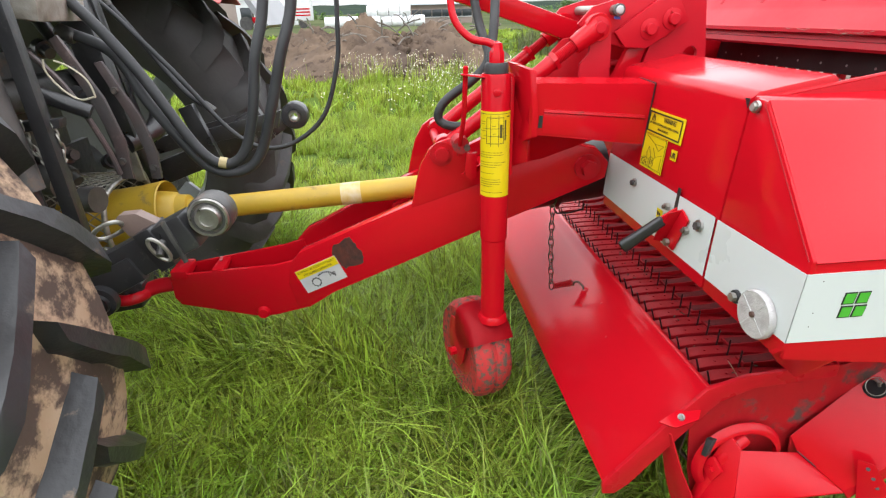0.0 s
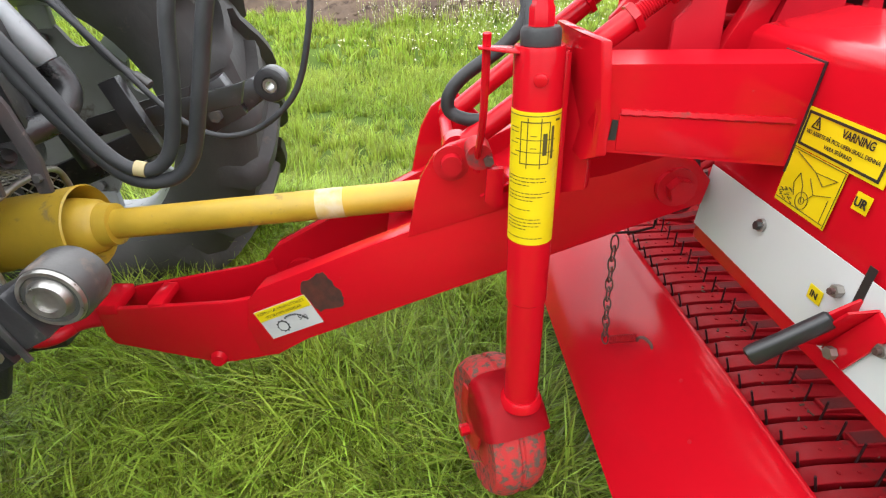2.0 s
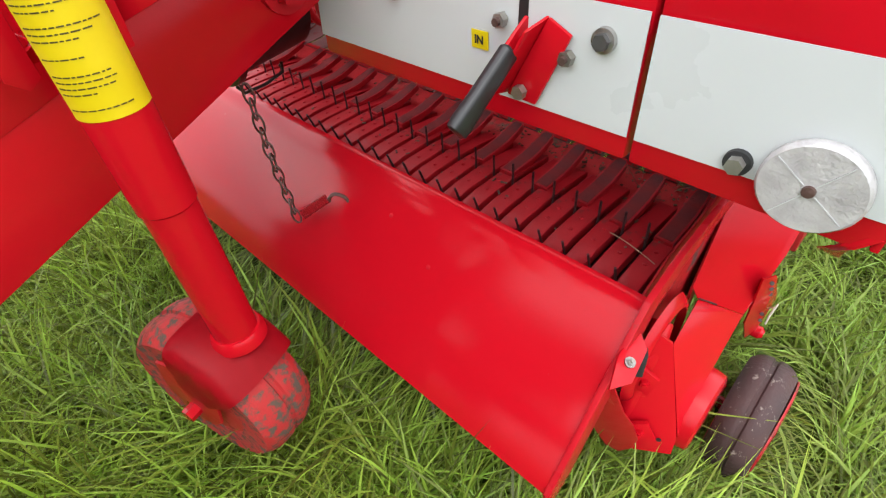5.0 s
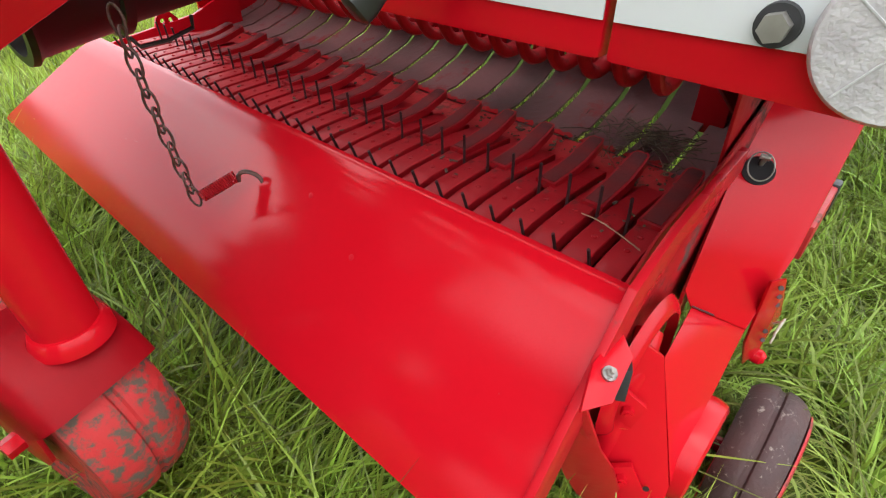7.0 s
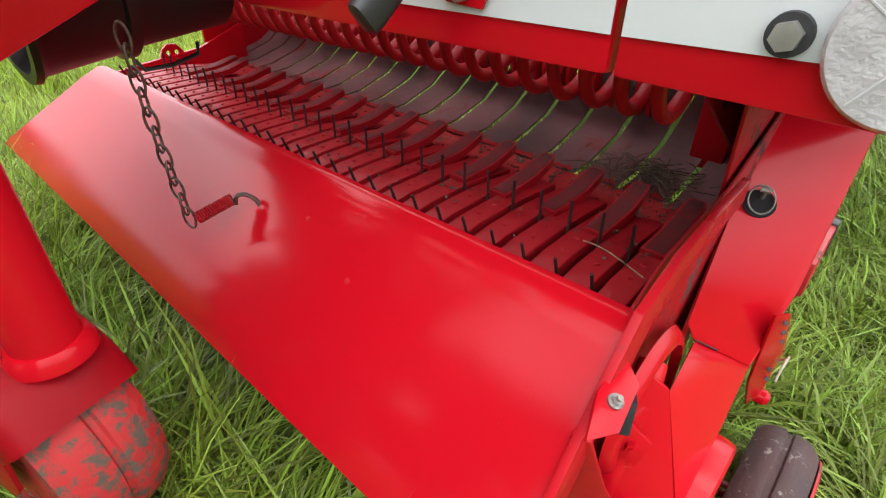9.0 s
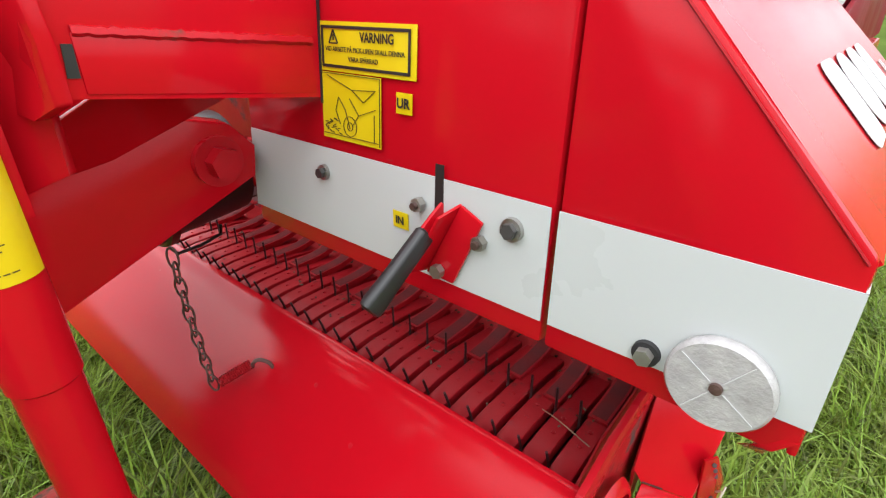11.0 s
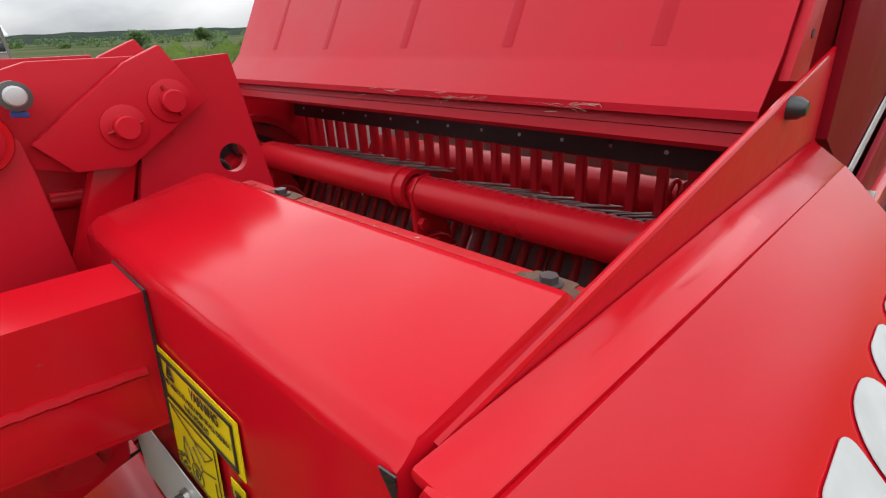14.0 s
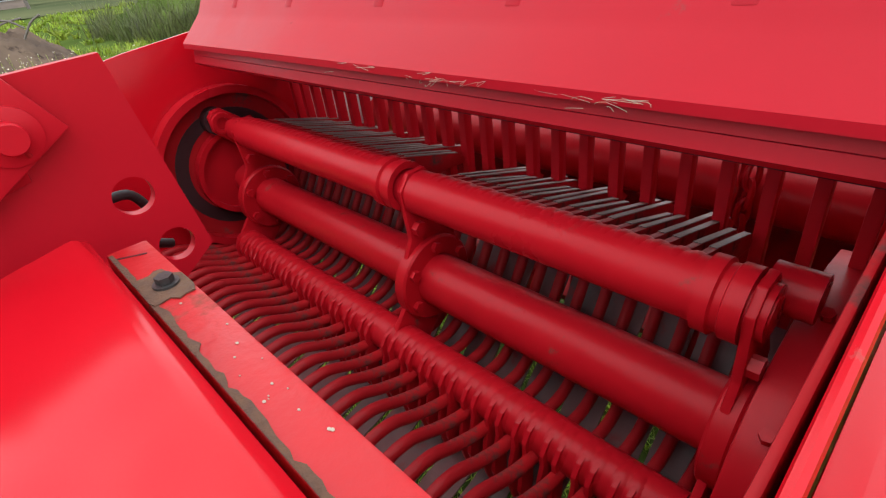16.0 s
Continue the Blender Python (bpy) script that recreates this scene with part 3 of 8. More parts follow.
def tube_patch(a0, a1, z0, z1, mat, name, lift, label=""):
    bm = bm_new()
    n = max(2, int(abs(a1 - a0) / 8))
    lo = [bm.verts.new(on_tube(a0 + (a1 - a0) * k / n, z0, lift)) for k in range(n + 1)]
    hi = [bm.verts.new(on_tube(a0 + (a1 - a0) * k / n, z1, lift)) for k in range(n + 1)]
    lo2 = [bm.verts.new(on_tube(a0 + (a1 - a0) * k / n, z0, lift - 0.0006)) for k in range(n + 1)]
    hi2 = [bm.verts.new(on_tube(a0 + (a1 - a0) * k / n, z1, lift - 0.0006)) for k in range(n + 1)]
    for k in range(n):
        bm.faces.new((lo[k], lo[k + 1], hi[k + 1], hi[k]))
        bm.faces.new((lo[k], lo2[k], lo2[k + 1], lo[k + 1]))
        bm.faces.new((hi[k], hi[k + 1], hi2[k + 1], hi2[k]))
    bm.faces.new((lo[0], hi[0], hi2[0], lo2[0]))
    bm.faces.new((lo[n], lo2[n], hi2[n], hi[n]))
    return part(name, bm, mat, jack, label)


Z0, Z1 = 0.912, 1.122
tube_patch(-92, 62, Z0, Z1, YELLOW, "instruction_decal", 0.0010, "yellow instruction decal with black print")
tube_patch(-88, 58, Z1 - 0.0060, Z1 - 0.0050, BLACK_INK, "print", 0.0016)
random.seed(12)
zz = Z0 + 0.118
for rows, gap in ((3, 0.007), (3, 0.010), (1, 0.01), (4, 0.010), (5, 0.0068)):
    for k in range(rows):
        zz -= 0.0058
        if zz < Z0 + 0.008:
            break
        end = random.uniform(0, 34) if k < rows - 1 else random.uniform(-40, 5)
        a = -78
        while a < end:
            w = random.uniform(4, 13)
            tube_patch(a, min(a + w, end + 2), zz, zz + 0.0012, THIN_INK, "print", 0.0016)
            a += w + 2.6
    zz -= gap
# the little drawing above the print
for a0, a1, z0, z1 in ((-46, 22, 0.195, 0.1965), (-46, 22, 0.134, 0.1355), (-46, -44, 0.134, 0.196), (20, 22, 0.134, 0.196), (-30, -28, 0.128, 0.202), (0, 2, 0.128, 0.202),
                       (-60, 36, 0.170, 0.171), (-60, 36, 0.152, 0.153), (26, 32, 0.142, 0.190), (-22, -8, 0.158, 0.159), (-22, -8, 0.176, 0.177), (6, 16, 0.148, 0.180), (-78, -52, 0.186, 0.187), (-78, -52, 0.180, 0.181), (-78, -52, 0.164, 0.165), (-78, -52, 0.145, 0.146), (36, 50, 0.196, 0.199)):
    tube_patch(a0, a1, Z0 + z0, Z0 + z1, THIN_INK, "drawing_line", 0.0016)
# fork and wheel of the jack
fork = part("fork_collar", lathe((JX, JY, 0.535), (JX, JY, 0.556), [(0, 0), (0, 0.042), (0.6, 0.041), (1, 0.036), (1, 0)]), RED, jack)


def wheel_of(name, c, axis, r, w, tyre_mat, hub_mat, parent, grooves=1, crown=0.35, name_t="tyre"):
    """A small solid wheel: ribbed tyre on a hub."""
    c, d = V(c), V(axis).normalized()
    prof = []
    n = 10
    prof.append((-w / 2 + 0.004, r * 0.55))
    for k in range(n + 1):
        s = -1 + 2 * k / n
        prof.append((s * w / 2, r * (1 - crown * 0.32 * abs(s) ** 3.2)))
    prof.append((w / 2 - 0.004, r * 0.55))
    if grooves:
        out = []
        for s, q in prof:
            out.append((s, q))
        mid = len(out) // 2
        g = [(-0.006, r * 0.995), (-0.003, r * 0.965), (0.003, r * 0.965), (0.006, r * 0.995)]
        out = out[:mid] + g + out[mid + 1:]
        prof = out
    t = part(name_t, lathe(c, c + d, prof, 44, closed=True, absolute=True), tyre_mat, parent)
    part("hub", lathe(c, c + d, [(-w / 2 + 0.006, 0), (-w / 2 + 0.006, r * 0.57), (w / 2 - 0.006, r * 0.57), (w / 2 - 0.006, 0)], 28, absolute=True), hub_mat, parent)
    return t


WA = V((0.965, 0.262, 0)).normalized()   # the wheel's axle
WC = V((-0.387, -0.2935, 0.396))
WD = WA.cross(V((0, 0, 1))).normalized()
wheel_of("jack_wheel", WC, WA, 0.153, 0.112, TYRE_RED, RED_SOIL, jack, 1)
# fork: a plate bent round over the tyre, open in front, with cheeks down to the axle
bm = bm_new()
rows = []
U = []
for k in range(5):
    U.append((-0.069, 0.060 + 0.060 * k / 5))
for k in range(17):
    ph = radians(-90 + 180 * k / 16)
    U.append((0.069 * math.copysign(abs(math.sin(ph)) ** 0.6, math.sin(ph)), 0.122 + 0.046 * abs(math.cos(ph)) ** 0.55))
for k in range(4, -1, -1):
    U.append((0.069, 0.060 + 0.060 * k / 5))
for w_, ro in U:
    row = []
    for j in range(11):
        a = radians(36 + 50 * j / 10)
        row.append(bm.verts.new(WC + WD * (ro * math.cos(a)) + V((0, 0, ro * math.sin(a))) + WA * w_))
    rows.append(row)
for u, w in zip(rows, rows[1:]):
    for j in range(10):
        bm.faces.new((u[j], u[j + 1], w[j + 1], w[j]))
bmesh.ops.solidify(bm, geom=bm.faces[:], thickness=0.007)
part("fork_saddle", bm, RED_ROUGH, jack, angle=50)
for s in (-1, 1):
    o = [WC + WD * x + V((0, 0, z)) + WA * s * 0.0600 for x, z in ((0.088, 0.100), (0.02, 0.120), (-0.035, 0.105), (-0.055, 0.03), (-0.040, -0.03), (-0.012, -0.048), (0.022, -0.044), (0.050, -0.015))]
    part("fork_cheek", prism(o, WA * s * 0.006), RED_ROUGH, jack)
    part("axle_nut", rod(WC + WA * s * 0.066, WC + WA * s * 0.086, 0.013, 6, bevel=0.002), RED, jack, angle=25)

# ---- square tube beam beside the drawbar ----
bm = bm_new()
ends = []
for x, top_, low_ in ((-0.280, 1.1850, 1.0690), (0.125, 1.1700, 1.0165)):
    ends.append([bm.verts.new(p) for p in ((x, -0.415, low_), (x, -0.415, top_), (x, -0.335, top_ + 0.005), (x, -0.335, low_))])
for k in range(4):
    bm.faces.new((ends[0][k], ends[0][(k + 1) % 4], ends[1][(k + 1) % 4], ends[1][k]))
bm.faces.new(ends[0])
bm.faces.new(ends[1])
beam = part("box_beam", soften(bm, 0.015, 5), RED, wagon, "welded square tube beam")
part("beam_flange", prism([(-0.275, -0.424, 1.063), (-0.275, -0.424, 1.115), (-0.285, -0.424, 1.215), (-0.305, -0.40, 1.222), (-0.305, -0.26, 1.222), (-0.295, -0.26, 1.05), (-0.29, -0.40, 1.05)], (0.014, 0, 0), bevel=0.003), RED, beam)
bm = bm_new()
prev = None
for k in range(61):
    x = -0.246 + 0.246 * k / 60
    z = 1.1215 - 0.0235 * (k / 60) + 0.0018 * noise.noise((k * 0.55, 2, 0))
    h = 0.0052 + 0.0020 * noise.noise((k * 0.8, 0, 5))
    row = [bm.verts.new((x, -0.4160, z - h)), bm.verts.new((x, -0.4160 - 0.0036, z - h * 0.3)), bm.verts.new((x, -0.4160 - 0.002, z + h * 0.8)), bm.verts.new((x, -0.4130, z + h))]
    if prev:
        for i in range(3):
            bm.faces.new((prev[i], row[i], row[i + 1], prev[i + 1]))
    prev = row
part("weld_bead", bm, RED_ROUGH, beam)
part("beam_lap", prism([(-0.247, -0.4168, 1.069), (-0.247, -0.4168, 1.120), (-0.001, -0.4158, 1.097), (-0.001, -0.4158, 1.038)], (0, 0.004, 0), bevel=0.001), RED, beam)
# black sliver on the beam paints the shade of the clamp gap
part("clamp_gap", prism([(-0.2585, -0.4165, 1.084), (-0.256, -0.4165, 1.112), (-0.2475, -0.4165, 1.111), (-0.2485, -0.4165, 1.083)], (0, 0.003, 0), bevel=0), PLUG, beam)
part("gusset", prism([(-0.20, -0.32, 1.06), (-0.42, -0.25, 0.93), (-0.20, -0.27, 0.97), (-0.05, -0.30, 1.03)], (0, 0.012, 0)), RED, beam)

# ---- linkage tower ----
TY = -0.168
tower = part("tower_plate", holed_plate([(0.262, 1.358), (0.150, 1.352), (0.07, 1.06), (0.20, 1.06), (0.300, 1.13)], [(0.240, 1.215, 0.021), (0.262, 1.145, 0.020)], (0, 0.014, 0), lambda x, z: (x, TY + 0.02, z)), PINK, wagon, "thick red tower plate with holes")
part("tower_hose", tube([(0.14, TY + 0.07, 1.195), (0.20, TY + 0.075, 1.200), (0.245, TY + 0.085, 1.198), (0.262, TY + 0.09, 1.17)], 0.006, 10), RUBBER, tower)
part("tower_hose", tube([(0.18, TY + 0.07, 1.13), (0.23, TY + 0.075, 1.138), (0.270, TY + 0.085, 1.12)], 0.006, 10), RUBBER, tower)
part("arm_plate", prism([(x, TY, z) for x, z in ((0.167, 1.374), (0.211, 1.303), (0.101, 1.234), (0.041, 1.239), (0.008, 1.278), (0.122, 1.356))], (0, 0.012, 0)), PINK, tower)
part("arm_plate", prism([(x, TY + 0.06, z) for x, z in ((0.160, 1.382), (0.204, 1.311), (0.094, 1.242), (0.034, 1.247), (0.001, 1.286), (0.115, 1.364))], (0, 0.012, 0)), PINK, tower)


def capped_pin(c, r, parent, mat=PINK, turn=10):
    c = V(c)
    part("pin_washer", lathe(c, c + V((0, -0.004, 0)), [(0, r * 1.85), (0.8, r * 1.85), (1, r * 1.75), (1, 0)], 30), mat, parent)
    part("pin", lathe(c, c + V((0, -0.018, 0)), [(0, r), (0.9, r), (1, r * 0.9), (1, 0)], 26), mat, parent)
    q = V((math.cos(radians(turn)), 0, math.sin(radians(turn))))
    for s_ in (-1, 1):
        part("split_pin", rod(c + q * s_ * r * 0.9 + V((0, -0.008, 0)), c + q * s_ * r * 1.45 + V((0, -0.0065, 0)), 0.0022, 8, bevel=0.0006), RED_WORN, parent)


for c, r in (((0.164, TY, 1.307), 0.0145), ((0.104, TY, 1.283), 0.0145), ((-0.041, TY - 0.012, 1.291), 0.0145)):
    capped_pin(c, r, tower, turn=112 if c[0] > 0.15 else 12)
for dy in (0.016, 0.30):
    part("head_plate", prism([(x, TY + dy, z) for x, z in ((-0.090, 1.30), (-0.052, 1.341), (0.03, 1.364), (0.165, 1.362), (0.165, 1.26), (0.05, 1.235), (0.0, 1.25), (-0.03, 1.26))], (0, 0.012, 0)), PINK, tower)
    part("column_plate", prism([(x, TY + dy - 0.011, z) for x, z in ((-0.062, 1.300), (0.0, 1.285), (0.004, 1.245), (0.012, 1.08), (-0.078, 1.08), (-0.080, 1.200), (-0.056, 1.226), (-0.056, 1.262))], (0, 0.010, 0)), PINK, tower)
part("inner_web", prism([(x, TY + 0.10, z) for x, z in ((-0.16, 1.05), (-0.16, 1.20), (-0.10, 1.26), (0.16, 1.30), (0.16, 1.05))], (0, 0.012, 0)), RED_ROUGH, tower)
part("lever_rod", rod((0.02, TY + 0.10, 1.19), (0.10, TY + 0.09, 1.185), 0.012), RED_ROUGH, tower)
part("cross_pipe", rod((0.006, TY - 0.02, 1.332), (0.006, TY + 0.36, 1.332), 0.013), GALV, tower)
part("pipe_end_cap", lathe((0.006, TY - 0.002, 1.332), (0.006, TY - 0.028, 1.332), [(0, 0.013), (0.3, 0.0155), (0.8, 0.0155), (0.85, 0.012), (0.86, 0.0), (1, 0)], 20), GREY_IRON, tower)
part("glass_bead", lathe((0.006, TY - 0.024, 1.332), (0.006, TY - 0.030, 1.332), [(0, 0.011), (0.6, 0.009), (1, 0)], 16), DECAL_WHITE, tower)
part("plastic_clip", box((0.006, TY - 0.012, 1.313), (0.016, 0.008, 0.007), (0, 8, 0), 0.002), BLUE, tower)


def turnbuckle(p0, p1, parent_thing, name="top_link"):
    """A top link: forged ends, threaded rods with lock nuts and the middle tube."""
    p0, p1 = V(p0), V(p1)
    d = (p1 - p0).normalized()
    L = (p1 - p0).length
    ob = part(name, rod(p0 + d * 0.02, p0 + d * L * 0.72, 0.021), RED, parent_thing, "red turnbuckle top link")
    part("lock_nut", rod(p0 + d * L * 0.72, p0 + d * (L * 0.72 + 0.012), 0.028, 6, bevel=0.003), RED, ob, angle=25)
    prof = []
    n = 30
    for k in range(n + 1):
        prof.append((k / n, 0.0150 if k % 2 else 0.0168))
    part("thread", lathe(p0 + d * (L * 0.72 + 0.010), p0 + d * L * 0.865, prof, 18), RED_ROUGH, ob)
    part("rod_end", lathe(p0 + d * L * 0.855, p1 + d * 0.0, [(0, 0.0), (0, 0.024), (0.4, 0.026), (1, 0.03), (1, 0)], 22), RED, ob)
    part("eye", lathe(p1 + V((0, -0.013, 0)), p1 + V((0, 0.04, 0)), [(0, 0), (0, 0.034), (0.1, 0.036), (0.9, 0.036), (1, 0.034), (1, 0)], 28), RED, ob)
    part("eye", lathe(p0 + V((0, -0.010, 0)), p0 + V((0, 0.03, 0)), [(0, 0), (0, 0.03), (1, 0.03), (1, 0)], 24), RED, ob)
    return ob


turnbuckle((-0.455, TY + 0.01, 0.99), (-0.041, TY, 1.291), wagon)
turnbuckle((-0.455, 0.08, 0.99), (-0.041, 0.13, 1.291), wagon)
part("lift_arm", prism([(-0.62, 0.0, 1.44), (-0.62, 0.0, 1.50), (-0.03, 0.0, 1.302), (-0.06, 0.0, 1.250)], (0, 0.06, 0), bevel=0.006), RED, wagon)
part("bracket_web", prism([(0.02, -0.10, 1.02), (0.20, -0.10, 1.02), (0.20, -0.10, 1.30), (0.10, -0.10, 1.30)], (0, 0.012, 0)), PINK, tower)
part("brace", prism([(-0.02, -0.14, 1.05), (0.05, -0.14, 1.05), (0.13, -0.14, 1.27), (0.08, -0.14, 1.27)], (0, 0.03, 0), bevel=0.006), RED, tower)

# ---- gear cover with the white band ----
YL, YR = -0.228, -0.7525
cover = part("gear_cover", prism([(0.0, YR, 0.816), (0.0, YR, 1.188), (0.016, YR, 1.200), (0.153, YR, 1.2235), (0.166, YR, 1.2175), (0.170, YR, 0.95), (0.06, YR, 0.816)], (0, YL - YR, 0), bevel=0.006), RED, wagon, "red sheet cover with a white band")
# flat black strip on the sheet, painting the shade of the gap
part("beam_slot", prism([(-0.0030, -0.3300, 1.1750), (-0.0030, -0.4155, 1.1730), (-0.0030, -0.4155, 1.0250), (-0.0030, -0.4188, 1.0250), (-0.0030, -0.4188, 1.1765), (-0.0030, -0.3300, 1.1800)], (0.002, 0, 0), bevel=0), PLUG, cover, "black strip painting the shade of the slot round the beam")
part("white_band", prism([(-0.0016, YR + 0.001, 0.845), (-0.0016, YR + 0.001, 0.969), (-0.0016, -0.240, 0.969), (-0.0016, -0.228, 0.845)], (0.0012, 0, 0), bevel=0), WHITE, cover)


def face_rect(y0, y1, z0, z1, mat, name, lift, parent=None, label=""):
    return patch([(0, y0, z0), (0, y1, z0), (0, y1, z1), (0, y0, z1)], (-1, 0, 0), parent or cover, mat, name, lift, label)


def face_line(y0, z0, y1, z1, w, mat=BLACK_INK, lift=0.0030, parent=None):
    d = V((0, y1 - y0, z1 - z0))
    n = V((1, 0, 0)).cross(d).normalized() * w / 2
    return patch([V((0, y0, z0)) + n, V((0, y1, z1)) + n, V((0, y1, z1)) - n, V((0, y0, z0)) - n], (-1, 0, 0), parent or cover, mat, "drawing_line", lift)


FR, FU = (0, -1, 0), (0, 0, 1)


def words(body, size, y, z, width=None, bold=0.0, parent=None, lift=0.0031, mat=None):
    return text_on(body, size, (-lift, y, z), FR, FU, parent or cover, mat or BLACK_INK, bold=bold, width=width)


face_rect(-0.414, -0.577, 1.065, 1.120, YELLOW, "warning_sign", 0.0014, label="yellow warning decal with black frame")
for a in ((-0.422, 1.071, -0.569, 1.071), (-0.422, 1.114, -0.569, 1.114), (-0.4235, 1.0695, -0.4235, 1.1155), (-0.5675, 1.0695, -0.5675, 1.1155)):
    face_line(*a, 0.0032)
words("VARNING", 0.0145, -0.518, 1.1040, width=0.054, bold=0.0003)
words("VID ARBETE P\u00c5 PICK-UPEN SKALL DENNA", 0.0074, -0.4955, 1.0900, width=0.132, bold=0.0001)
words("VARA SP\u00c4RRAD", 0.0074, -0.4955, 1.0800, width=0.050, bold=0.0001)
for a in ((-0.436, 1.0965, -0.4515, 1.0965), (-0.436, 1.0965, -0.44375, 1.111), (-0.4515, 1.0965, -0.44375, 1.111), (-0.44375, 1.1000, -0.44375, 1.1060)):
    face_line(*a, 0.0016)
face_rect(-0.417, -0.523, 0.984, 1.0635, YELLOW, "pictogram_sign", 0.0014, label="yellow pictogram decal")
for a in ((-0.418, 1.0625, -0.522, 1.0625), (-0.522, 1.0625, -0.522, 0.986), (-0.43, 1.060, -0.475, 1.046), (-0.475, 1.046, -0.515, 1.049), (-0.475, 1.046, -0.495, 1.034), (-0.515, 1.049, -0.495, 1.034),
          (-0.450, 1.036, -0.462, 1.022), (-0.462, 1.022, -0.470, 1.000), (-0.450, 1.036, -0.444, 1.020), (-0.444, 1.020, -0.452, 1.004), (-0.470, 1.036, -0.486, 1.018), (-0.486, 1.018, -0.476, 1.006),
          (-0.486, 1.018, -0.515, 1.028), (-0.513, 0.990, -0.513, 1.022), (-0.420, 0.990, -0.520, 0.990)):
    face_line(*a, 0.0008, THIN_INK)
for cy, cz, r in ((-0.470, 1.003, 0.012), (-0.470, 1.003, 0.005)):
    for k in range(16):
        a0, a1 = k * math.tau / 16, (k + 1) * math.tau / 16
        face_line(cy + r * math.cos(a0), cz + r * math.sin(a0), cy + r * math.cos(a1), cz + r * math.sin(a1), 0.0008, THIN_INK)
random.seed(7)
for k in range(26):
    y, z = random.uniform(-0.422, -0.450), random.uniform(0.992, 1.010)
    face_line(y, z, y - random.uniform(0.002, 0.006), z + random.uniform(-0.003, 0.003), 0.0011, THIN_INK)
face_rect(-0.5475, -0.5715, 1.029, 1.0515, YELLOW, "position_sign", 0.0014)
words("UR", 0.0150, -0.5595, 1.0402, bold=0.0004)
face_rect(-0.543, -0.568, 0.8945, 0.9155, YELLOW, "position_sign", 0.0026)
words("IN", 0.0135, -0.5555, 0.905, bold=0.0004, lift=0.0042)
# black patches paint the shade beside the beam and at the corner
face_rect(-0.372, -0.413, 1.150, 1.1715, PLUG, "beam_opening", 0.0009)
part("corner_gap", prism([(-0.0005, -0.7535, 1.172), (-0.0005, -0.7535, 1.189), (-0.0005, -0.741, 1.188)], (-0.0012, 0, 0), bevel=0), PLUG, cover)
# slot with lever; a black patch paints the shade inside the slot
face_rect(-0.6085, -0.6205, 0.905, 0.984, PLUG, "lever_slot", 0.0022)
lever = part("lever_bracket", prism([(-0.003, -0.650, 0.948), (-0.003, -0.679, 0.935), (-0.003, -0.640, 0.850), (-0.003, -0.600, 0.853)], (-0.005, 0, 0)), RED, wagon, "red catch lever with black rubber grip")
part("bracket_flange", prism([(-0.003, -0.650, 0.948), (-0.003, -0.600, 0.853), (-0.030, -0.596, 0.858), (-0.030, -0.640, 0.938)], (0, 0.004, 0.001)), RED, lever)
part("lever_arm", prism([(0.01, -0.6165, 0.950), (0.01, -0.6165, 0.918), (-0.050, -0.6125, 0.888), (-0.060, -0.6125, 0.902), (-0.02, -0.6145, 0.930)], (0, -0.005, 0)), RED, lever)
gp0, gp1 = V((-0.026, -0.618, 0.915)), V((-0.108, -0.609, 0.850))
gd = (gp1 - gp0).normalized()
up = (V((0, 0, 1)) - gd * gd.z).normalized()
sd = gd.cross(up)
L = (gp1 - gp0).length
bm = bm_new()
rings = []
for s, w, h in ((0, 0.005, 0.010), (0.03, 0.008, 0.0125), (0.2, 0.0085, 0.0125), (0.6, 0.0085, 0.0130), (0.9, 0.009, 0.0150), (0.98, 0.008, 0.0140), (1.0, 0.005, 0.010)):
    rings.append([bm.verts.new(gp0 + gd * (s * L) + sd * (w * math.copysign(abs(math.cos(a)) ** 0.6, math.cos(a))) + up * (h * math.copysign(abs(math.sin(a)) ** 0.6, math.sin(a)))) for a in [k * math.tau / 16 for k in range(16)]])
for u, w in zip(rings, rings[1:]):
    for k in range(16):
        bm.faces.new((u[k], u[(k + 1) % 16], w[(k + 1) % 16], w[k]))
bm.faces.new(rings[0])
bm.faces.new(rings[-1])
part("rubber_grip", bm, PLUG, lever, "black rubber grip")
for y, z in ((-0.414, 0.936), (-0.712, 0.937)):
    hexbolt((-0.002, y, z), (-1, 0, 0), 0.0085 if y < -0.6 else 0.0070, 0.008, cover, GREY_IRON, True, STEEL)
for y, z in ((-0.588, 0.934), (-0.675, 0.912)):
    o = part("nut", rod((-0.002, y, z), (-0.011, y, z), 0.0085, 6, bevel=0.001), GALV, cover, angle=25)
    part("stud", rod((-0.011, y, z), (-0.016, y, z), 0.0045, 10), RUST, cover)
o = part("nut", rod((-0.009, -0.622, 0.863), (-0.018, -0.622, 0.863), 0.0085, 6, bevel=0.001), GALV, lever, angle=25)

# ---- folded side wing with reflector ----
WF = [(0.0, -0.757, 0.816), (0.0, -0.757, 1.165), (0.0, -0.768, 1.192), (0.0, -0.799, 1.190), (0.0, -0.988, 0.990), (0.0, -0.985, 0.83), (0.0, -0.97, 0.812)]
wing = part("side_wing", prism(WF, (0.012, 0, 0), bevel=0.005), RED, wagon, "folded red sheet wing with white band and lettering")
# the sloping outer sheet and the lower vertical band sheet
TR, BR = V((0.874, -0.805, 1.160)), V((0.86, -0.985, 0.985))
OA, OB = V((0.006, -0.990, 0.987)), V((0.002, -0.799, 1.192))


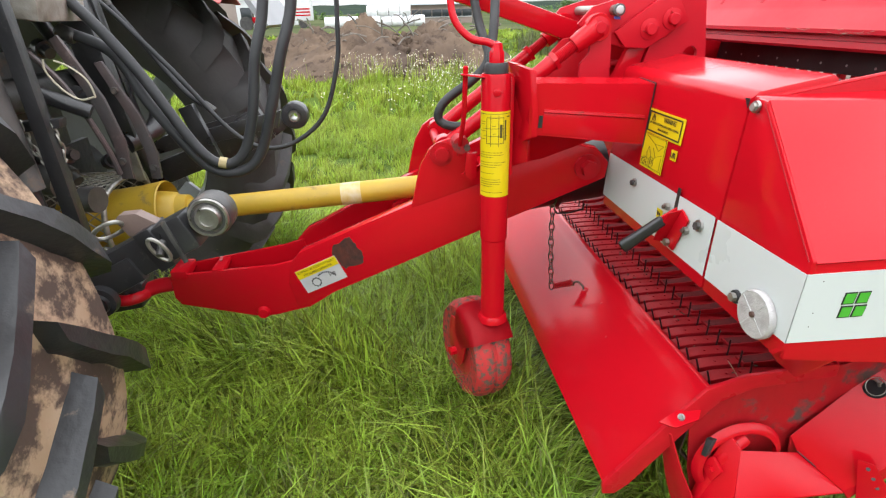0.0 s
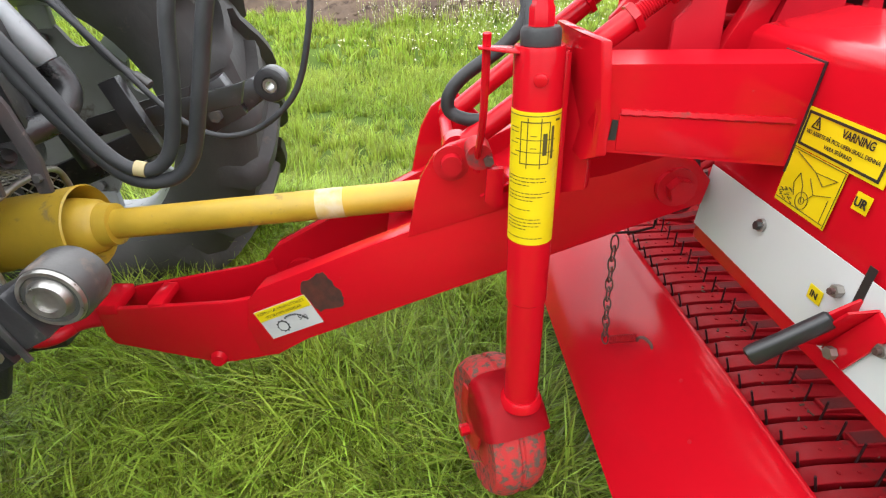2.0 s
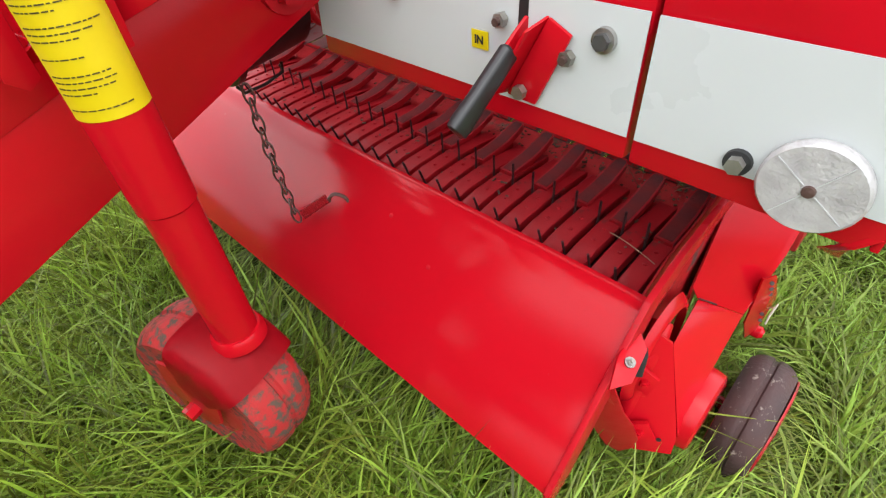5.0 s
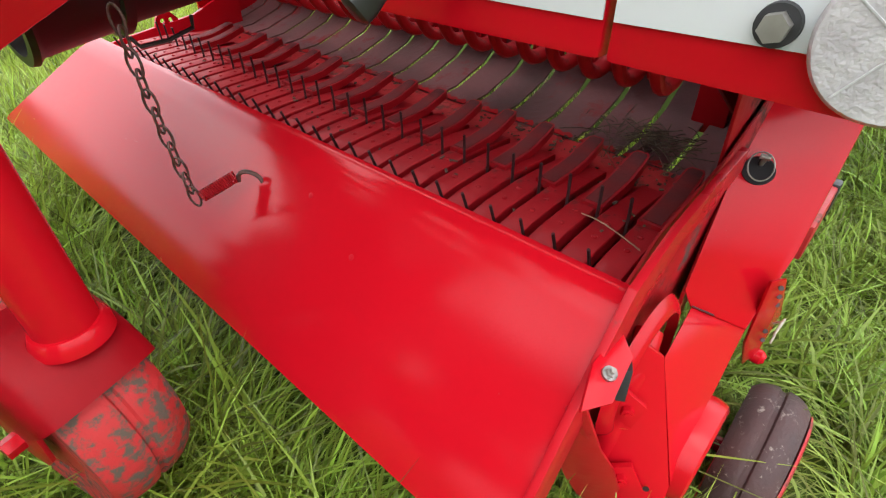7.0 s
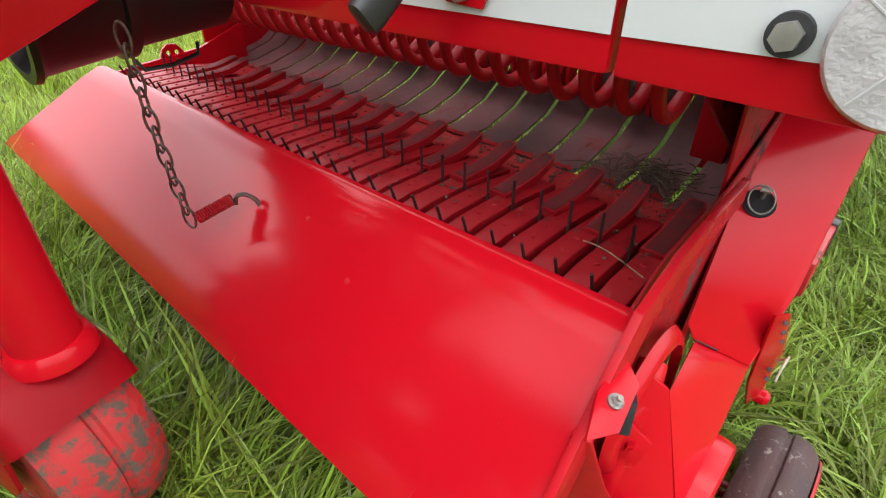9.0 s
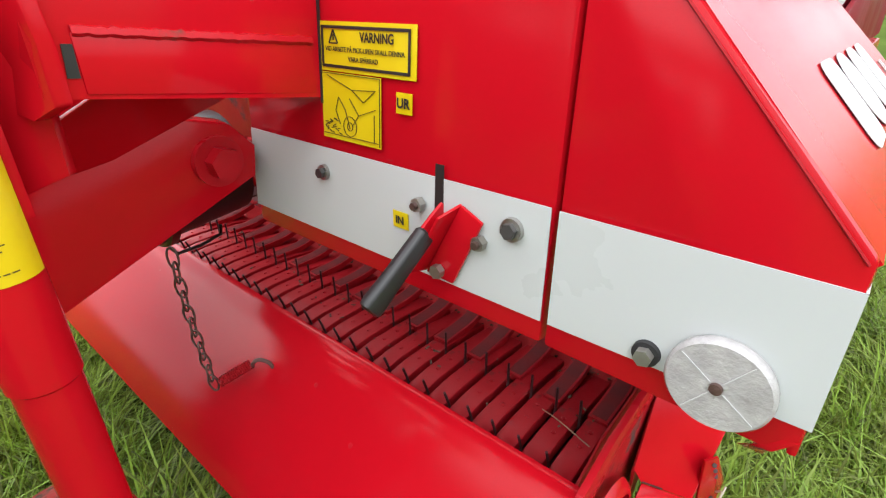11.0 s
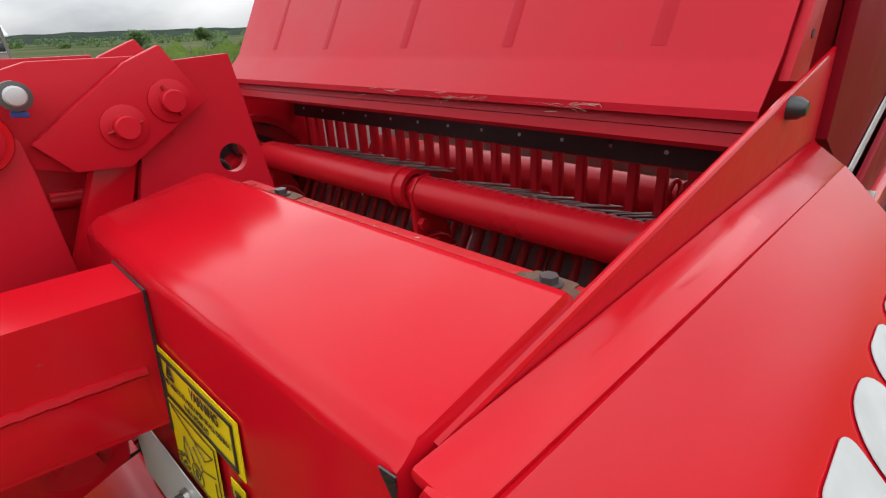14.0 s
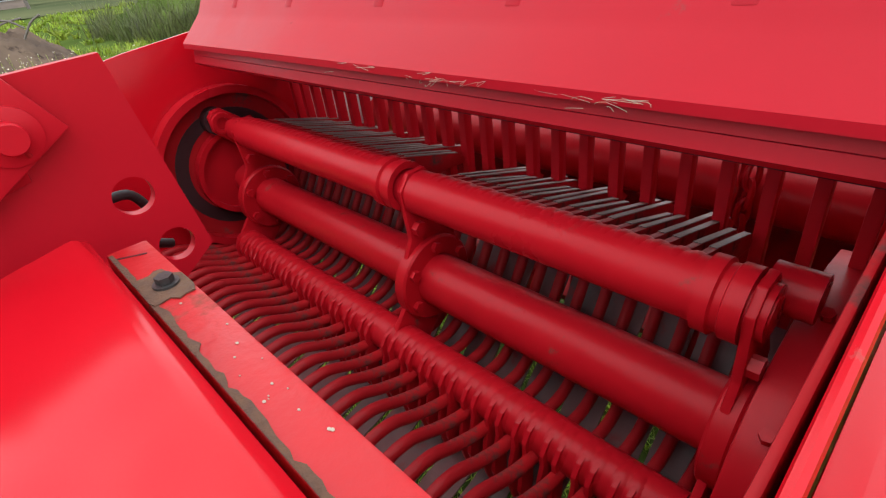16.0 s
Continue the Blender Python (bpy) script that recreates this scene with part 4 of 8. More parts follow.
def on_outer(a, b, lift=0.0):
    """A place on the sloping outer sheet: a along it from the front, b up from its lower edge."""
    p = OA.lerp(BR, a).lerp(OB.lerp(TR, a), b)
    n_ = (BR - OA).cross(OB - OA).normalized()
    return p + (n_ if n_.z > 0 else -n_) * lift


bm = bm_new()
rows = [[[bm.verts.new(on_outer(i_ / 14, j_ / 6, -d_)) for j_ in range(7)] for i_ in range(15)] for d_ in (0.0, 0.008)]
for q in rows:
    for i_ in range(14):
        for j_ in range(6):
            bm.faces.new((q[i_][j_], q[i_ + 1][j_], q[i_ + 1][j_ + 1], q[i_][j_ + 1]))
for i_ in range(14):
    for j_ in (0, 6):
        bm.faces.new((rows[0][i_][j_], rows[0][i_ + 1][j_], rows[1][i_ + 1][j_], rows[1][i_][j_]))
for j_ in range(6):
    for i_ in (0, 14):
        bm.faces.new((rows[0][i_][j_], rows[0][i_][j_ + 1], rows[1][i_][j_ + 1], rows[1][i_][j_]))
part("outer_sheet", bm, RED, wing)
part("lower_sheet", prism([(0.004, -0.986, 0.985), (0.004, -0.986, 0.813), (0.08, -0.986, 0.802), (0.60, -0.986, 0.738), (0.80, -0.986, 0.745), (0.86, -0.986, 0.80), BR], (0, 0.008, 0), bevel=0.003), RED, wing)
part("top_sheet", prism([(0.004, -0.7575, 1.194), (0.004, -0.794, 1.190), TR, (0.874, -0.7575, 1.194)], (0, 0, -0.008), bevel=0.003), RED, wing)
part("bottom_lip", prism([(0.0, -0.97, 0.812), (0.0, -0.985, 0.83), (0.10, -0.985, 0.80), (0.06, -0.965, 0.755), (0.03, -0.955, 0.78)], (0, 0.012, 0)), RED, wing)
part("white_band", prism([(-0.0016, -0.760, 0.845), (-0.0016, -0.760, 0.968), (-0.0016, -0.9886, 0.968), (-0.0016, -0.9886, 0.847)], (0.0012, 0, 0), bevel=0), WHITE, wing)
part("white_band", prism([(-0.0016, -0.9886, 0.968), (-0.0016, -0.9886, 0.847), (0.50, -0.9886, 0.838), (0.50, -0.9886, 0.968)], (0, 0.0018, 0), bevel=0), WHITE, wing)
for i in range(2):
    for j in range(2):
        x, z = 0.072 + i * 0.0225, 0.888 + j * 0.024
        patch([(x, -0.988, z), (x + 0.020, -0.988, z), (x + 0.022, -0.988, z + 0.021), (x + 0.002, -0.988, z + 0.021)], (0, -1, 0), wing, BLACK_INK, "mark_border", 0.0016)
        patch([(x + 0.0018, -0.988, z + 0.002), (x + 0.0182, -0.988, z + 0.002), (x + 0.0202, -0.988, z + 0.019), (x + 0.0038, -0.988, z + 0.019)], (0, -1, 0), wing, GREEN, "green_mark", 0.0026)
part("edge_seam", tube([(-0.001, -0.794, 1.186), (-0.001, -0.983, 0.987)], 0.0012, 6, curved=False), RED_WORN, wing)
hexbolt((-0.003, -0.778, 1.1785), (-1, 0, 0), 0.0068, 0.007, wing, GALV, True, STEEL)
hexbolt((-0.002, -0.860, 0.859), (-1, 0, 0), 0.0085, 0.010, wing, GALV, True, RUBBER)
part("reflector", lathe((-0.002, -0.921, 0.860), (-0.013, -0.921, 0.860), [(0, 0.0), (0, 0.0425), (0.4, 0.043), (0.75, 0.0425), (1, 0.040), (1, 0)], 48), REFLECT, wing, "round clear reflector")
part("reflector_screw", lathe((-0.013, -0.921, 0.860), (-0.017, -0.921, 0.860), [(0, 0.0055), (0.8, 0.0052), (1, 0)], 12), RUST, wing)
for k in range(4):
    a = k * math.tau / 4 + 0.62
    part("reflector_rib", rod((-0.0132, -0.921 + 0.007 * math.cos(a), 0.860 + 0.007 * math.sin(a)), (-0.0132, -0.921 + 0.038 * math.cos(a), 0.860 + 0.038 * math.sin(a)), 0.0007, 4), DECAL_WHITE, wing)
for z in (0.955, 0.90, 0.875):
    part("rivet", lathe((0.03, -0.9875, z), (0.03, -0.990, z), [(0, 0.0018), (1, 0)], 8), DARK, wing)

# white lettering on the outer sheet becomes plain leaning blocks
eu_len, ev_len = (BR - OA).length, (OB - OA).length
en = (BR - OA).cross(OB - OA).normalized()
if en.z < 0:
    en = -en


def on_sheet(u, v):
    return on_outer(u / eu_len, v / ev_len)


def sheet_patch(pts, name, lift=0.0022, mat=DECAL_WHITE):
    return patch([on_sheet(*p) for p in pts], en, wing, mat, name, lift)


u = 0.230
for w, r_ in ((0.100, 0.020), (0.108, 0.045), (0.098, 0.030), (0.098, 0.030)):
    o = []
    for x, y in rounded(w, 0.106, r_, 6):
        o.append((u + w / 2 + x + 0.02 * (y + 0.053), 0.084 + y))
    sheet_patch(o, "lettering_block")
    u += w + 0.008
for k in range(2):
    u0 = 0.722 + k * 0.024
    sheet_patch([(u0, 0.045), (u0 + 0.011, 0.045), (u0 + 0.011, 0.092), (u0, 0.092)], "lettering_bar")

# the front sheets lean back a little towards their top
for top in (cover, wing, lever):
    for ob in (top, *top.children):
        for v in ob.data.vertices:
            v.co.x += 0.075 * max(0.0, v.co.z - 0.93) * max(0.0, min(1.0, 1.0 - v.co.x / 0.35))

# upright sheet between the cover and the wing, rising to the rear
rise = part("rising_sheet", prism([(0.045, -0.756, 1.188), (0.045, -0.756, 1.05), (1.15, -0.756, 0.90), (1.15, -0.756, 1.378), (0.90, -0.756, 1.322)], (0, 0.007, 0), bevel=0.002), RED_ROUGH, wagon, "upright red sheet that rises to the rear")
part("sheet_edge", tube([(0.045, -0.7525, 1.187), (0.90, -0.7525, 1.322)], 0.0042, 8, curved=False), RED, rise)
part("rubber_plug", lathe((0.660, -0.756, 1.270), (0.660, -0.776, 1.270), [(0, 0.0145), (0.6, 0.0135), (1, 0.008), (1, 0)], 20), PLUG, rise)

# ---- pick-up ----
guard_prof = [(-0.150, 0.345), (-0.166, 0.350), (-0.172, 0.362), (-0.166, 0.375), (-0.10, 0.452), (0.0, 0.567), (0.030, 0.592), (0.044, 0.590), (0.046, 0.578)]
GY0, GY1 = -0.806, 0.610
pickup = part("wind_guard", sheet_strip(guard_prof[::-1], GY0 - 0.008, GY1, 0.004, slant=1.5), RED, wagon, "smooth red sheet guard of the pick-up", angle=50)
for y, x0, k in ((-0.35, -0.02, 1), (-0.47, -0.05, 1)):
    zt = 0.567 + (x0) * 1.15 + 0.0035
    part("dent_mark", lathe((x0, y, zt), (x0 - 0.0015, y, zt + 0.0013), [(0, 0.008), (1, 0.004), (1, 0)], 14), RED_ROUGH, pickup)
for y, x0, ra in ((-0.62, -0.015, 0.010), (-0.70, -0.06, 0.006), (-0.55, -0.09, 0.005), (-0.18, -0.01, 0.007), (0.05, -0.05, 0.006), (-0.76, -0.10, 0.005)):
    zt = 0.567 + x0 * 1.15 + 0.0035
    part("dent_mark", lathe((x0, y, zt), (x0 - 0.0010, y, zt + 0.0009), [(0, ra), (0.5, ra * 0.8), (1, ra * 0.3), (1, 0)], 14), RED_ROUGH, pickup)
# pick-up tines and stripper bands between the guard and the feed channel
BAND = [(0.020, 0.528), (0.036, 0.550), (0.060, 0.562), (0.110, 0.568), (0.180, 0.568), (0.240, 0.563), (0.300, 0.555)]
TONGUE = [(0.188, 0.5730), (0.215, 0.5735), (0.250, 0.5740), (0.272, 0.5765), (0.300, 0.5830), (0.322, 0.5880), (0.331, 0.5885)]


BAND_RED = material("scuffed_band_paint", (0.30, 0.006, 0.011), 0.36, col2=(0.24, 0.006, 0.010), scale=9, bump=0.2, bump_scale=50, spec=0.2, dirt=(0.10, 0.035, 0.03), dirt_amount=0.32, dirt_scale=24)


def band_mesh(w):
    bm = bm_new()
    rows = []
    for i, (x, z) in enumerate(BAND):
        k = 1.0
        rows.append([bm.verts.new((x, s * w / 2 * k, z + dz)) for s, dz in ((-1, -0.020), (-1, -0.001), (-0.93, 0), (0.93, 0), (1, -0.001), (1, -0.020))])
    for a, b in zip(rows, rows[1:]):
        for k in range(5):
            bm.faces.new((a[k], a[k + 1], b[k + 1], b[k]))
    bm.faces.new(rows[0])
    bm.faces.new(rows[-1])
    return bm


NB = 31
pitch = (GY1 - GY0 - 0.04) / NB
first = None
for k in range(NB):
    y = GY0 + 0.02 + (k + 0.5) * pitch
    if first is None:
        first = part("stripper_band", band_mesh(pitch * 0.76), BAND_RED, pickup)
        first.location = (0, y, 0)
    else:
        share("stripper_band", first, pickup, pose(0, y, 0.002 * noise.noise((k * 1.7, 0, 0))))
WORN = material("worn_dark_steel", (0.165, 0.018, 0.019), 0.55, 0.1, col2=(0.065, 0.018, 0.019), spec=0.15, scale=18, bump=0.3, bump_scale=90, dirt=(0.12, 0.02, 0.02), dirt_amount=0.3, dirt_scale=22)


def tongue_mesh(half, lift, thick, inset):
    """A bent strip with a rounded tip."""
    bm = bm_new()
    rows = []
    for i, (x, z) in enumerate(TONGUE):
        w = half * (1.0 if i < 4 else (0.94, 0.84, 0.55)[i - 4])
        x = x - inset * (i == len(TONGUE) - 1) + inset * (i == 0)
        rows.append([bm.verts.new((x, s_ * w, z + lift + dz)) for s_, dz in ((-1, -thick), (-1, 0), (1, 0), (1, -thick))])
    for a, b in zip(rows, rows[1:]):
        for j in range(4):
            bm.faces.new((a[j], a[(j + 1) % 4], b[(j + 1) % 4], b[j]))
    bm.faces.new(rows[0])
    bm.faces.new(rows[-1])
    return bm


tongue0 = None
for k in range(17):
    y = -0.762 + 0.0775 * k + 0.006 * noise.noise((k * 3.7, 2, 0))
    m = pose(0, y, 0.003 * noise.noise((k * 2.3, 5, 0)), 0, 1.5 * noise.noise((k * 1.3, 1, 0)), 2.0 * noise.noise((k * 2.9, 7, 0)))
    if tongue0 is None:
        tongue0 = part("band_tongue", tongue_mesh(0.0155, 0.0, 0.013, 0.0), BAND_RED, pickup, "bent red guide tongue with a worn dark top")
        worn0 = part("worn_top", tongue_mesh(0.0118, 0.0009, 0.0006, 0.005), WORN, tongue0)
        tongue0.matrix_basis = m
    else:
        share("worn_top", worn0, share("band_tongue", tongue0, pickup, m), Matrix())
rivet0 = None
for k in range(NB):
    y = GY0 + 0.02 + (k + 0.5) * pitch
    for x in (0.128, 0.162):
        if rivet0 is None:
            rivet0 = part("band_rivet", lathe((0, 0, 0), (0, 0, 0.003), [(0, 0.0040), (0.6, 0.0034), (1, 0)], 8), BAND_RED, pickup)
            rivet0.location = (x, y, 0.568)
        else:
            share("band_rivet", rivet0, pickup, pose(x, y + 0.003 * noise.noise((k, x * 50, 0)), 0.568))
TINE_DARK = material("dark_spring_steel", (0.045, 0.022, 0.022), 0.5, 0.3, col2=(0.03, 0.012, 0.013), scale=40, spec=0.3)
tine0 = None
for k in range(NB - 1):
    y = GY0 + 0.02 + (k + 1) * pitch
    for x, z, lean in ((0.170, 0.570, 4), (0.075, 0.560, -14)):
        if tine0 is None:
            tine0 = part("spring_tine", tube([(0, 0, -0.05), (0, 0, 0.0), (-0.001, 0, 0.02), (-0.003, 0, 0.042)], 0.0022, 6), TINE_DARK, pickup)
            tine0.location = (x, y, z)
        else:
            share("spring_tine", tine0, pickup, pose(x, y - 0.004, z, 0, lean, 0))
# drum and pan in the darkest red, seen between the bands
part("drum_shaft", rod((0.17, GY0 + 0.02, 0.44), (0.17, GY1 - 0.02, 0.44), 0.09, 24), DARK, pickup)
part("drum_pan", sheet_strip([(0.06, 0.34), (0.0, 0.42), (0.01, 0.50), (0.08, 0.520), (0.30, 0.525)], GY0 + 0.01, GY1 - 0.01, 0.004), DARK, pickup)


def chain(pts, parent, link=0.031, r=0.0019, mat=None):
    """A hanging chain of single links along pts."""
    path = smooth_path(pts, 24)
    acc, prev, flip = 0.0, path[0], 0
    base = None
    for p in path[1:]:
        acc += (p - prev).length
        if acc >= link * 0.78:
            d = (p - prev).normalized()
            a, b, _ = frame_of(d)
            s = a if flip % 2 else b
            loop = []
            for k in range(17):
                t = k * math.tau / 16
                loop.append(p + d * (link * 0.62 * math.cos(t)) + s * (link * 0.26 * math.sin(t)))
            part("chain_link", tube(loop, r, 6, curved=False), mat or RUST, parent)
            flip += 1
            acc = 0
        prev = p


part("guard_hook", tube([(-0.058, -0.208, 0.536), (-0.058, -0.215, 0.550), (-0.048, -0.221, 0.553), (-0.036, -0.230, 0.543), (-0.032, -0.237, 0.528)], 0.0035, 8), RUST, pickup, "rusty hook")
chain([(-0.139, -0.198, 0.815), (-0.138, -0.196, 0.74), (-0.135, -0.193, 0.67), (-0.130, -0.190, 0.60), (-0.123, -0.186, 0.530)], pickup)
sp0, sp1 = V((-0.122, -0.187, 0.524)), V((-0.056, -0.214, 0.550))
sa, sbv, sdv = frame_of(sp1 - sp0)
coil = [sp0 + sdv * ((sp1 - sp0).length * (0.12 + 0.76 * k / 180)) + 0.0085 * (sa * math.cos(k * math.tau / 12) + sbv * math.sin(k * math.tau / 12)) for k in range(181)]
part("tension_spring", tube(coil, 0.0017, 5, curved=False), RED_WORN, pickup, "tension spring")
random.seed(4)
for cx_, cy_, ra in ((-0.078, -0.224, 0.017), (-0.060, -0.236, 0.009), (-0.128, -0.196, 0.006)):
    zc = 0.567 + 1.15 * cx_
    ring = []
    for k in range(18):
        a = k * math.tau / 18
        q = ra * (1 + 0.35 * noise.noise((2 * math.cos(a), 2 * math.sin(a), cx_ * 40)))
        ring.append(V((cx_ + q * math.cos(a) * 0.9, cy_ + q * 0.8 * math.sin(a), zc + q * math.cos(a) * 0.9 * 1.15)))
    part("spring_rust_stain", prism([p + V((-0.0009, 0, 0.0008)) for p in ring], (-0.0005, 0, 0.0005), bevel=0), RED_WORN, pickup)

# near side plate of the pick-up with its arm, catch plates and gauge wheel
side = part("side_plate", prism([(x, GY0 - 0.003, z) for x, z in ((-0.178, 0.338), (-0.180, 0.37), (-0.10, 0.468), (-0.03, 0.556), (0.02, 0.612), (0.10, 0.638), (0.20, 0.646), (0.30, 0.650), (0.30, 0.618), (0.12, 0.605), (0.05, 0.575), (-0.02, 0.49), (-0.12, 0.36), (-0.15, 0.335))],
                                (0, -0.010, 0), bevel=0.002), RED_ROUGH, pickup, angle=20)
PN = V((-0.875, -0.423, 0.235))           # the way the pick-up's end panel faces
part("pickup_arm", prism([(0.58, -0.770, 0.735), (0.245, -0.814, 0.455), (0.262, -0.825, 0.418), (0.334, -0.893, 0.361), (0.42, -0.905, 0.46), (0.58, -0.905, 0.70)], (0.005, 0.001, -0.006), bevel=0.002), RED, pickup, "broad sloping red arm plate")
part("arm_flange", prism([(0.58, -0.905, 0.70), (0.42, -0.906, 0.46), (0.334, -0.894, 0.361), (0.352, -0.893, 0.335), (0.46, -0.905, 0.44), (0.62, -0.905, 0.66)], (0, 0.006, 0), bevel=0.002), RED, pickup)
low = part("lower_arm_plate", prism([(0.264, -0.826, 0.416), (0.336, -0.894, 0.359), (0.195, -0.900, 0.367), (0.098, -0.901, 0.318), (0.080, -0.908, 0.280), (0.108, -0.844, 0.459)], (0.003, 0.002, -0.007), bevel=0.002), RED, pickup)
part("weld_line", tube([(0.263, -0.826, 0.4195), (0.290, -0.853, 0.398)], 0.0014, 6, curved=False), DARK, pickup)
part("end_panel", prism([(0.089, -0.816, 0.488), (0.107, -0.844, 0.460), (0.079, -0.907, 0.280), (0.068, -0.911, 0.242), (0.040, -0.857, 0.233), (0.031, -0.824, 0.256), (0.046, -0.814, 0.332)], (0.006, 0.003, -0.001), bevel=0.002), RED, pickup, "flat red end panel")
# dark disc on the panel paints the shade inside its hole
part("panel_hole", lathe(V((0.061, -0.885, 0.274)) + PN * 0.0005, V((0.061, -0.885, 0.274)) + PN * 0.0015, [(0, 0.0042), (1, 0.0042), (1, 0)], 12), DARK, pickup)
for pts_, nc in ((((0.0538, -0.8049, 0.3939), (0.0698, -0.8206, 0.4253), (0.0778, -0.8482, 0.4057), (0.0649, -0.8407, 0.3710)), (0.0669, -0.8299, 0.3977)),
                 (((0.0320, -0.8299, 0.2691), (0.0420, -0.8320, 0.3025), (0.0579, -0.8587, 0.3134), (0.0590, -0.8800, 0.2793)), (0.0486, -0.8520, 0.2912))):
    part("square_plate", prism([V(p) + PN * 0.010 for p in pts_], -PN * 0.009, bevel=0.001), RED, pickup)
    part("nut", rod(V(nc) + PN * 0.008, V(nc) + PN * 0.019, 0.0082, 6, bevel=0.0012), RED, pickup, angle=25)
    part("stud", rod(V(nc) + PN * 0.018, V(nc) + PN * 0.022, 0.0045, 10), RED, pickup)
part("pressed_ridge", tube([(0.135, -0.812, 0.462), (0.120, -0.816, 0.452), (0.103, -0.820, 0.436), (0.087, -0.818, 0.407), (0.064, -0.818, 0.335), (0.053, -0.818, 0.278)], 0.017, 18), RED, pickup)
part("rubber_block", prism([V(p) + PN * 0.006 for p in ((0.0385, -0.8210, 0.4345), (0.0466, -0.8150, 0.4753), (0.0530, -0.8271, 0.4775), (0.0435, -0.8307, 0.4353))], -PN * 0.02, bevel=0.001), RUBBER, pickup)
part("end_plate", prism([(x, -0.793, z) for x, z in ((0.010, 0.500), (0.050, 0.580), (0.120, 0.610), (0.320, 0.625), (0.560, 0.700), (0.600, 0.640), (0.360, 0.400), (0.270, 0.330), (0.120, 0.250), (0.060, 0.260), (0.030, 0.360))], (0, -0.004, 0), bevel=0.001), RED_WORN, pickup)
part("arm_web", prism([(0.58, -0.772, 0.728), (0.247, -0.815, 0.448), (0.262, -0.812, 0.330), (0.40, -0.800, 0.400), (0.58, -0.790, 0.560)], (0.001, 0.005, 0), bevel=0), RED_WORN, pickup)
part("plate_swage", lathe((0.130, -0.812, 0.400), (0.130, -0.826, 0.400), [(0, 0.085), (0, 0.105), (0.7, 0.098), (1, 0.090), (1, 0.085)], 40, closed=True), RED, pickup)
catch = [(0.018, -0.813, 0.563), (-0.001, -0.838, 0.553), (-0.054, -0.846, 0.544), (-0.084, -0.830, 0.548), (-0.040, -0.815, 0.562)]
part("catch_plate", prism(catch, (0.002, 0.003, -0.006), bevel=0.0015), RED, pickup)
hexbolt((-0.036, -0.8300, 0.5545), (-0.2, -0.35, 0.9), 0.0050, 0.007, pickup, STEEL, True, STEEL)
part("bolt_stud", rod((-0.0375, -0.8325, 0.561), (-0.0390, -0.835, 0.567), 0.0027, 10), GALV, pickup)
part("crop_tongue", prism([(-0.064, -0.808, 0.512), (-0.045, -0.823, 0.500), (-0.012, -0.838, 0.400), (0.012, -0.851, 0.345), (0.027, -0.862, 0.290), (0.032, -0.858, 0.250), (0.026, -0.838, 0.220), (0.016, -0.815, 0.232), (0.0, -0.797, 0.285), (-0.018, -0.789, 0.345), (-0.040, -0.794, 0.425)], (0.004, 0.002, 0), bevel=0.002), RED_ROUGH, pickup, "rounded red crop guide plate", angle=25)
part("hub_drum", lathe((0.165, -0.880, 0.266), (0.165, -0.926, 0.266), [(0, 0), (0, 0.080), (0.7, 0.079), (0.93, 0.076), (1, 0.070), (1, 0)], 40), RED, pickup, "round red hub cover")
part("height_bracket", prism([(0.330, -0.898, 0.462), (0.360, -0.912, 0.455), (0.455, -0.924, 0.322), (0.440, -0.919, 0.235), (0.440, -0.908, 0.195), (0.375, -0.900, 0.300)], (0.004, 0.004, -0.003), bevel=0.001), RED, pickup)
part("twine_knot", tube([(0.395, -0.921, 0.345), (0.385, -0.930, 0.360), (0.372, -0.929, 0.345), (0.392, -0.930, 0.335), (0.415, -0.932, 0.345), (0.425, -0.930, 0.325), (0.400, -0.930, 0.330), (0.380, -0.930, 0.318)], 0.0018, 6), TWINE, pickup, "cream twine knot")
# bracket holes are dark discs, their shade put into the colour
for p in ((0.352, -0.906, 0.441), (0.372, -0.908, 0.412), (0.388, -0.910, 0.385), (0.405, -0.912, 0.315), (0.418, -0.914, 0.285)):
    part("bracket_hole", lathe(V(p) + V((-0.003, -0.004, 0.003)), V(p) + V((-0.004, -0.005, 0.004)), [(0, 0.0038), (1, 0.0038), (1, 0)], 12), DARK, pickup)
part("pivot_pin", lathe((0.455, -0.90, 0.215), (0.455, -0.935, 0.215), [(0, 0), (0, 0.014), (0.8, 0.014), (1, 0.008), (1, 0)], 16), RED, pickup)
part("fork_stub", prism([(0.20, -0.920, 0.215), (0.34, -0.925, 0.150), (0.35, -0.925, 0.115), (0.19, -0.920, 0.165)], (0, 0.008, 0)), RED, pickup)
GW = V((0.318, -0.984, 0.114))
wheel_of("gauge_wheel", GW, (0.0, -1.0, 0.04), 0.137, 0.088, TYRE_BROWN, RED_SOIL, pickup, 1, 0.42, "gauge_tyre")
for sgn in (-1, 1):
    part("rim_flange", lathe(GW + V((0, sgn * 0.0425, 0)), GW + V((0, sgn * 0.0475, 0)), [(0, 0.04), (0, 0.116), (0.6, 0.116), (1, 0.110), (1, 0.04)], 40, closed=True), RED_SOIL, pickup)
part("wheel_axle", rod(GW + V((0, -0.055, 0)), GW + V((0, 0.09, 0)), 0.014, 12), RED, pickup)
AN = V((-0.6153, -0.2017, 0.7621)).normalized()   # the way the arm plate faces
AU = (V((0.58, -0.770, 0.735)) - V((0.245, -0.814, 0.455))).normalized()
AW = AN.cross(AU)
ap = V((0.4007, -0.8217, 0.5766))
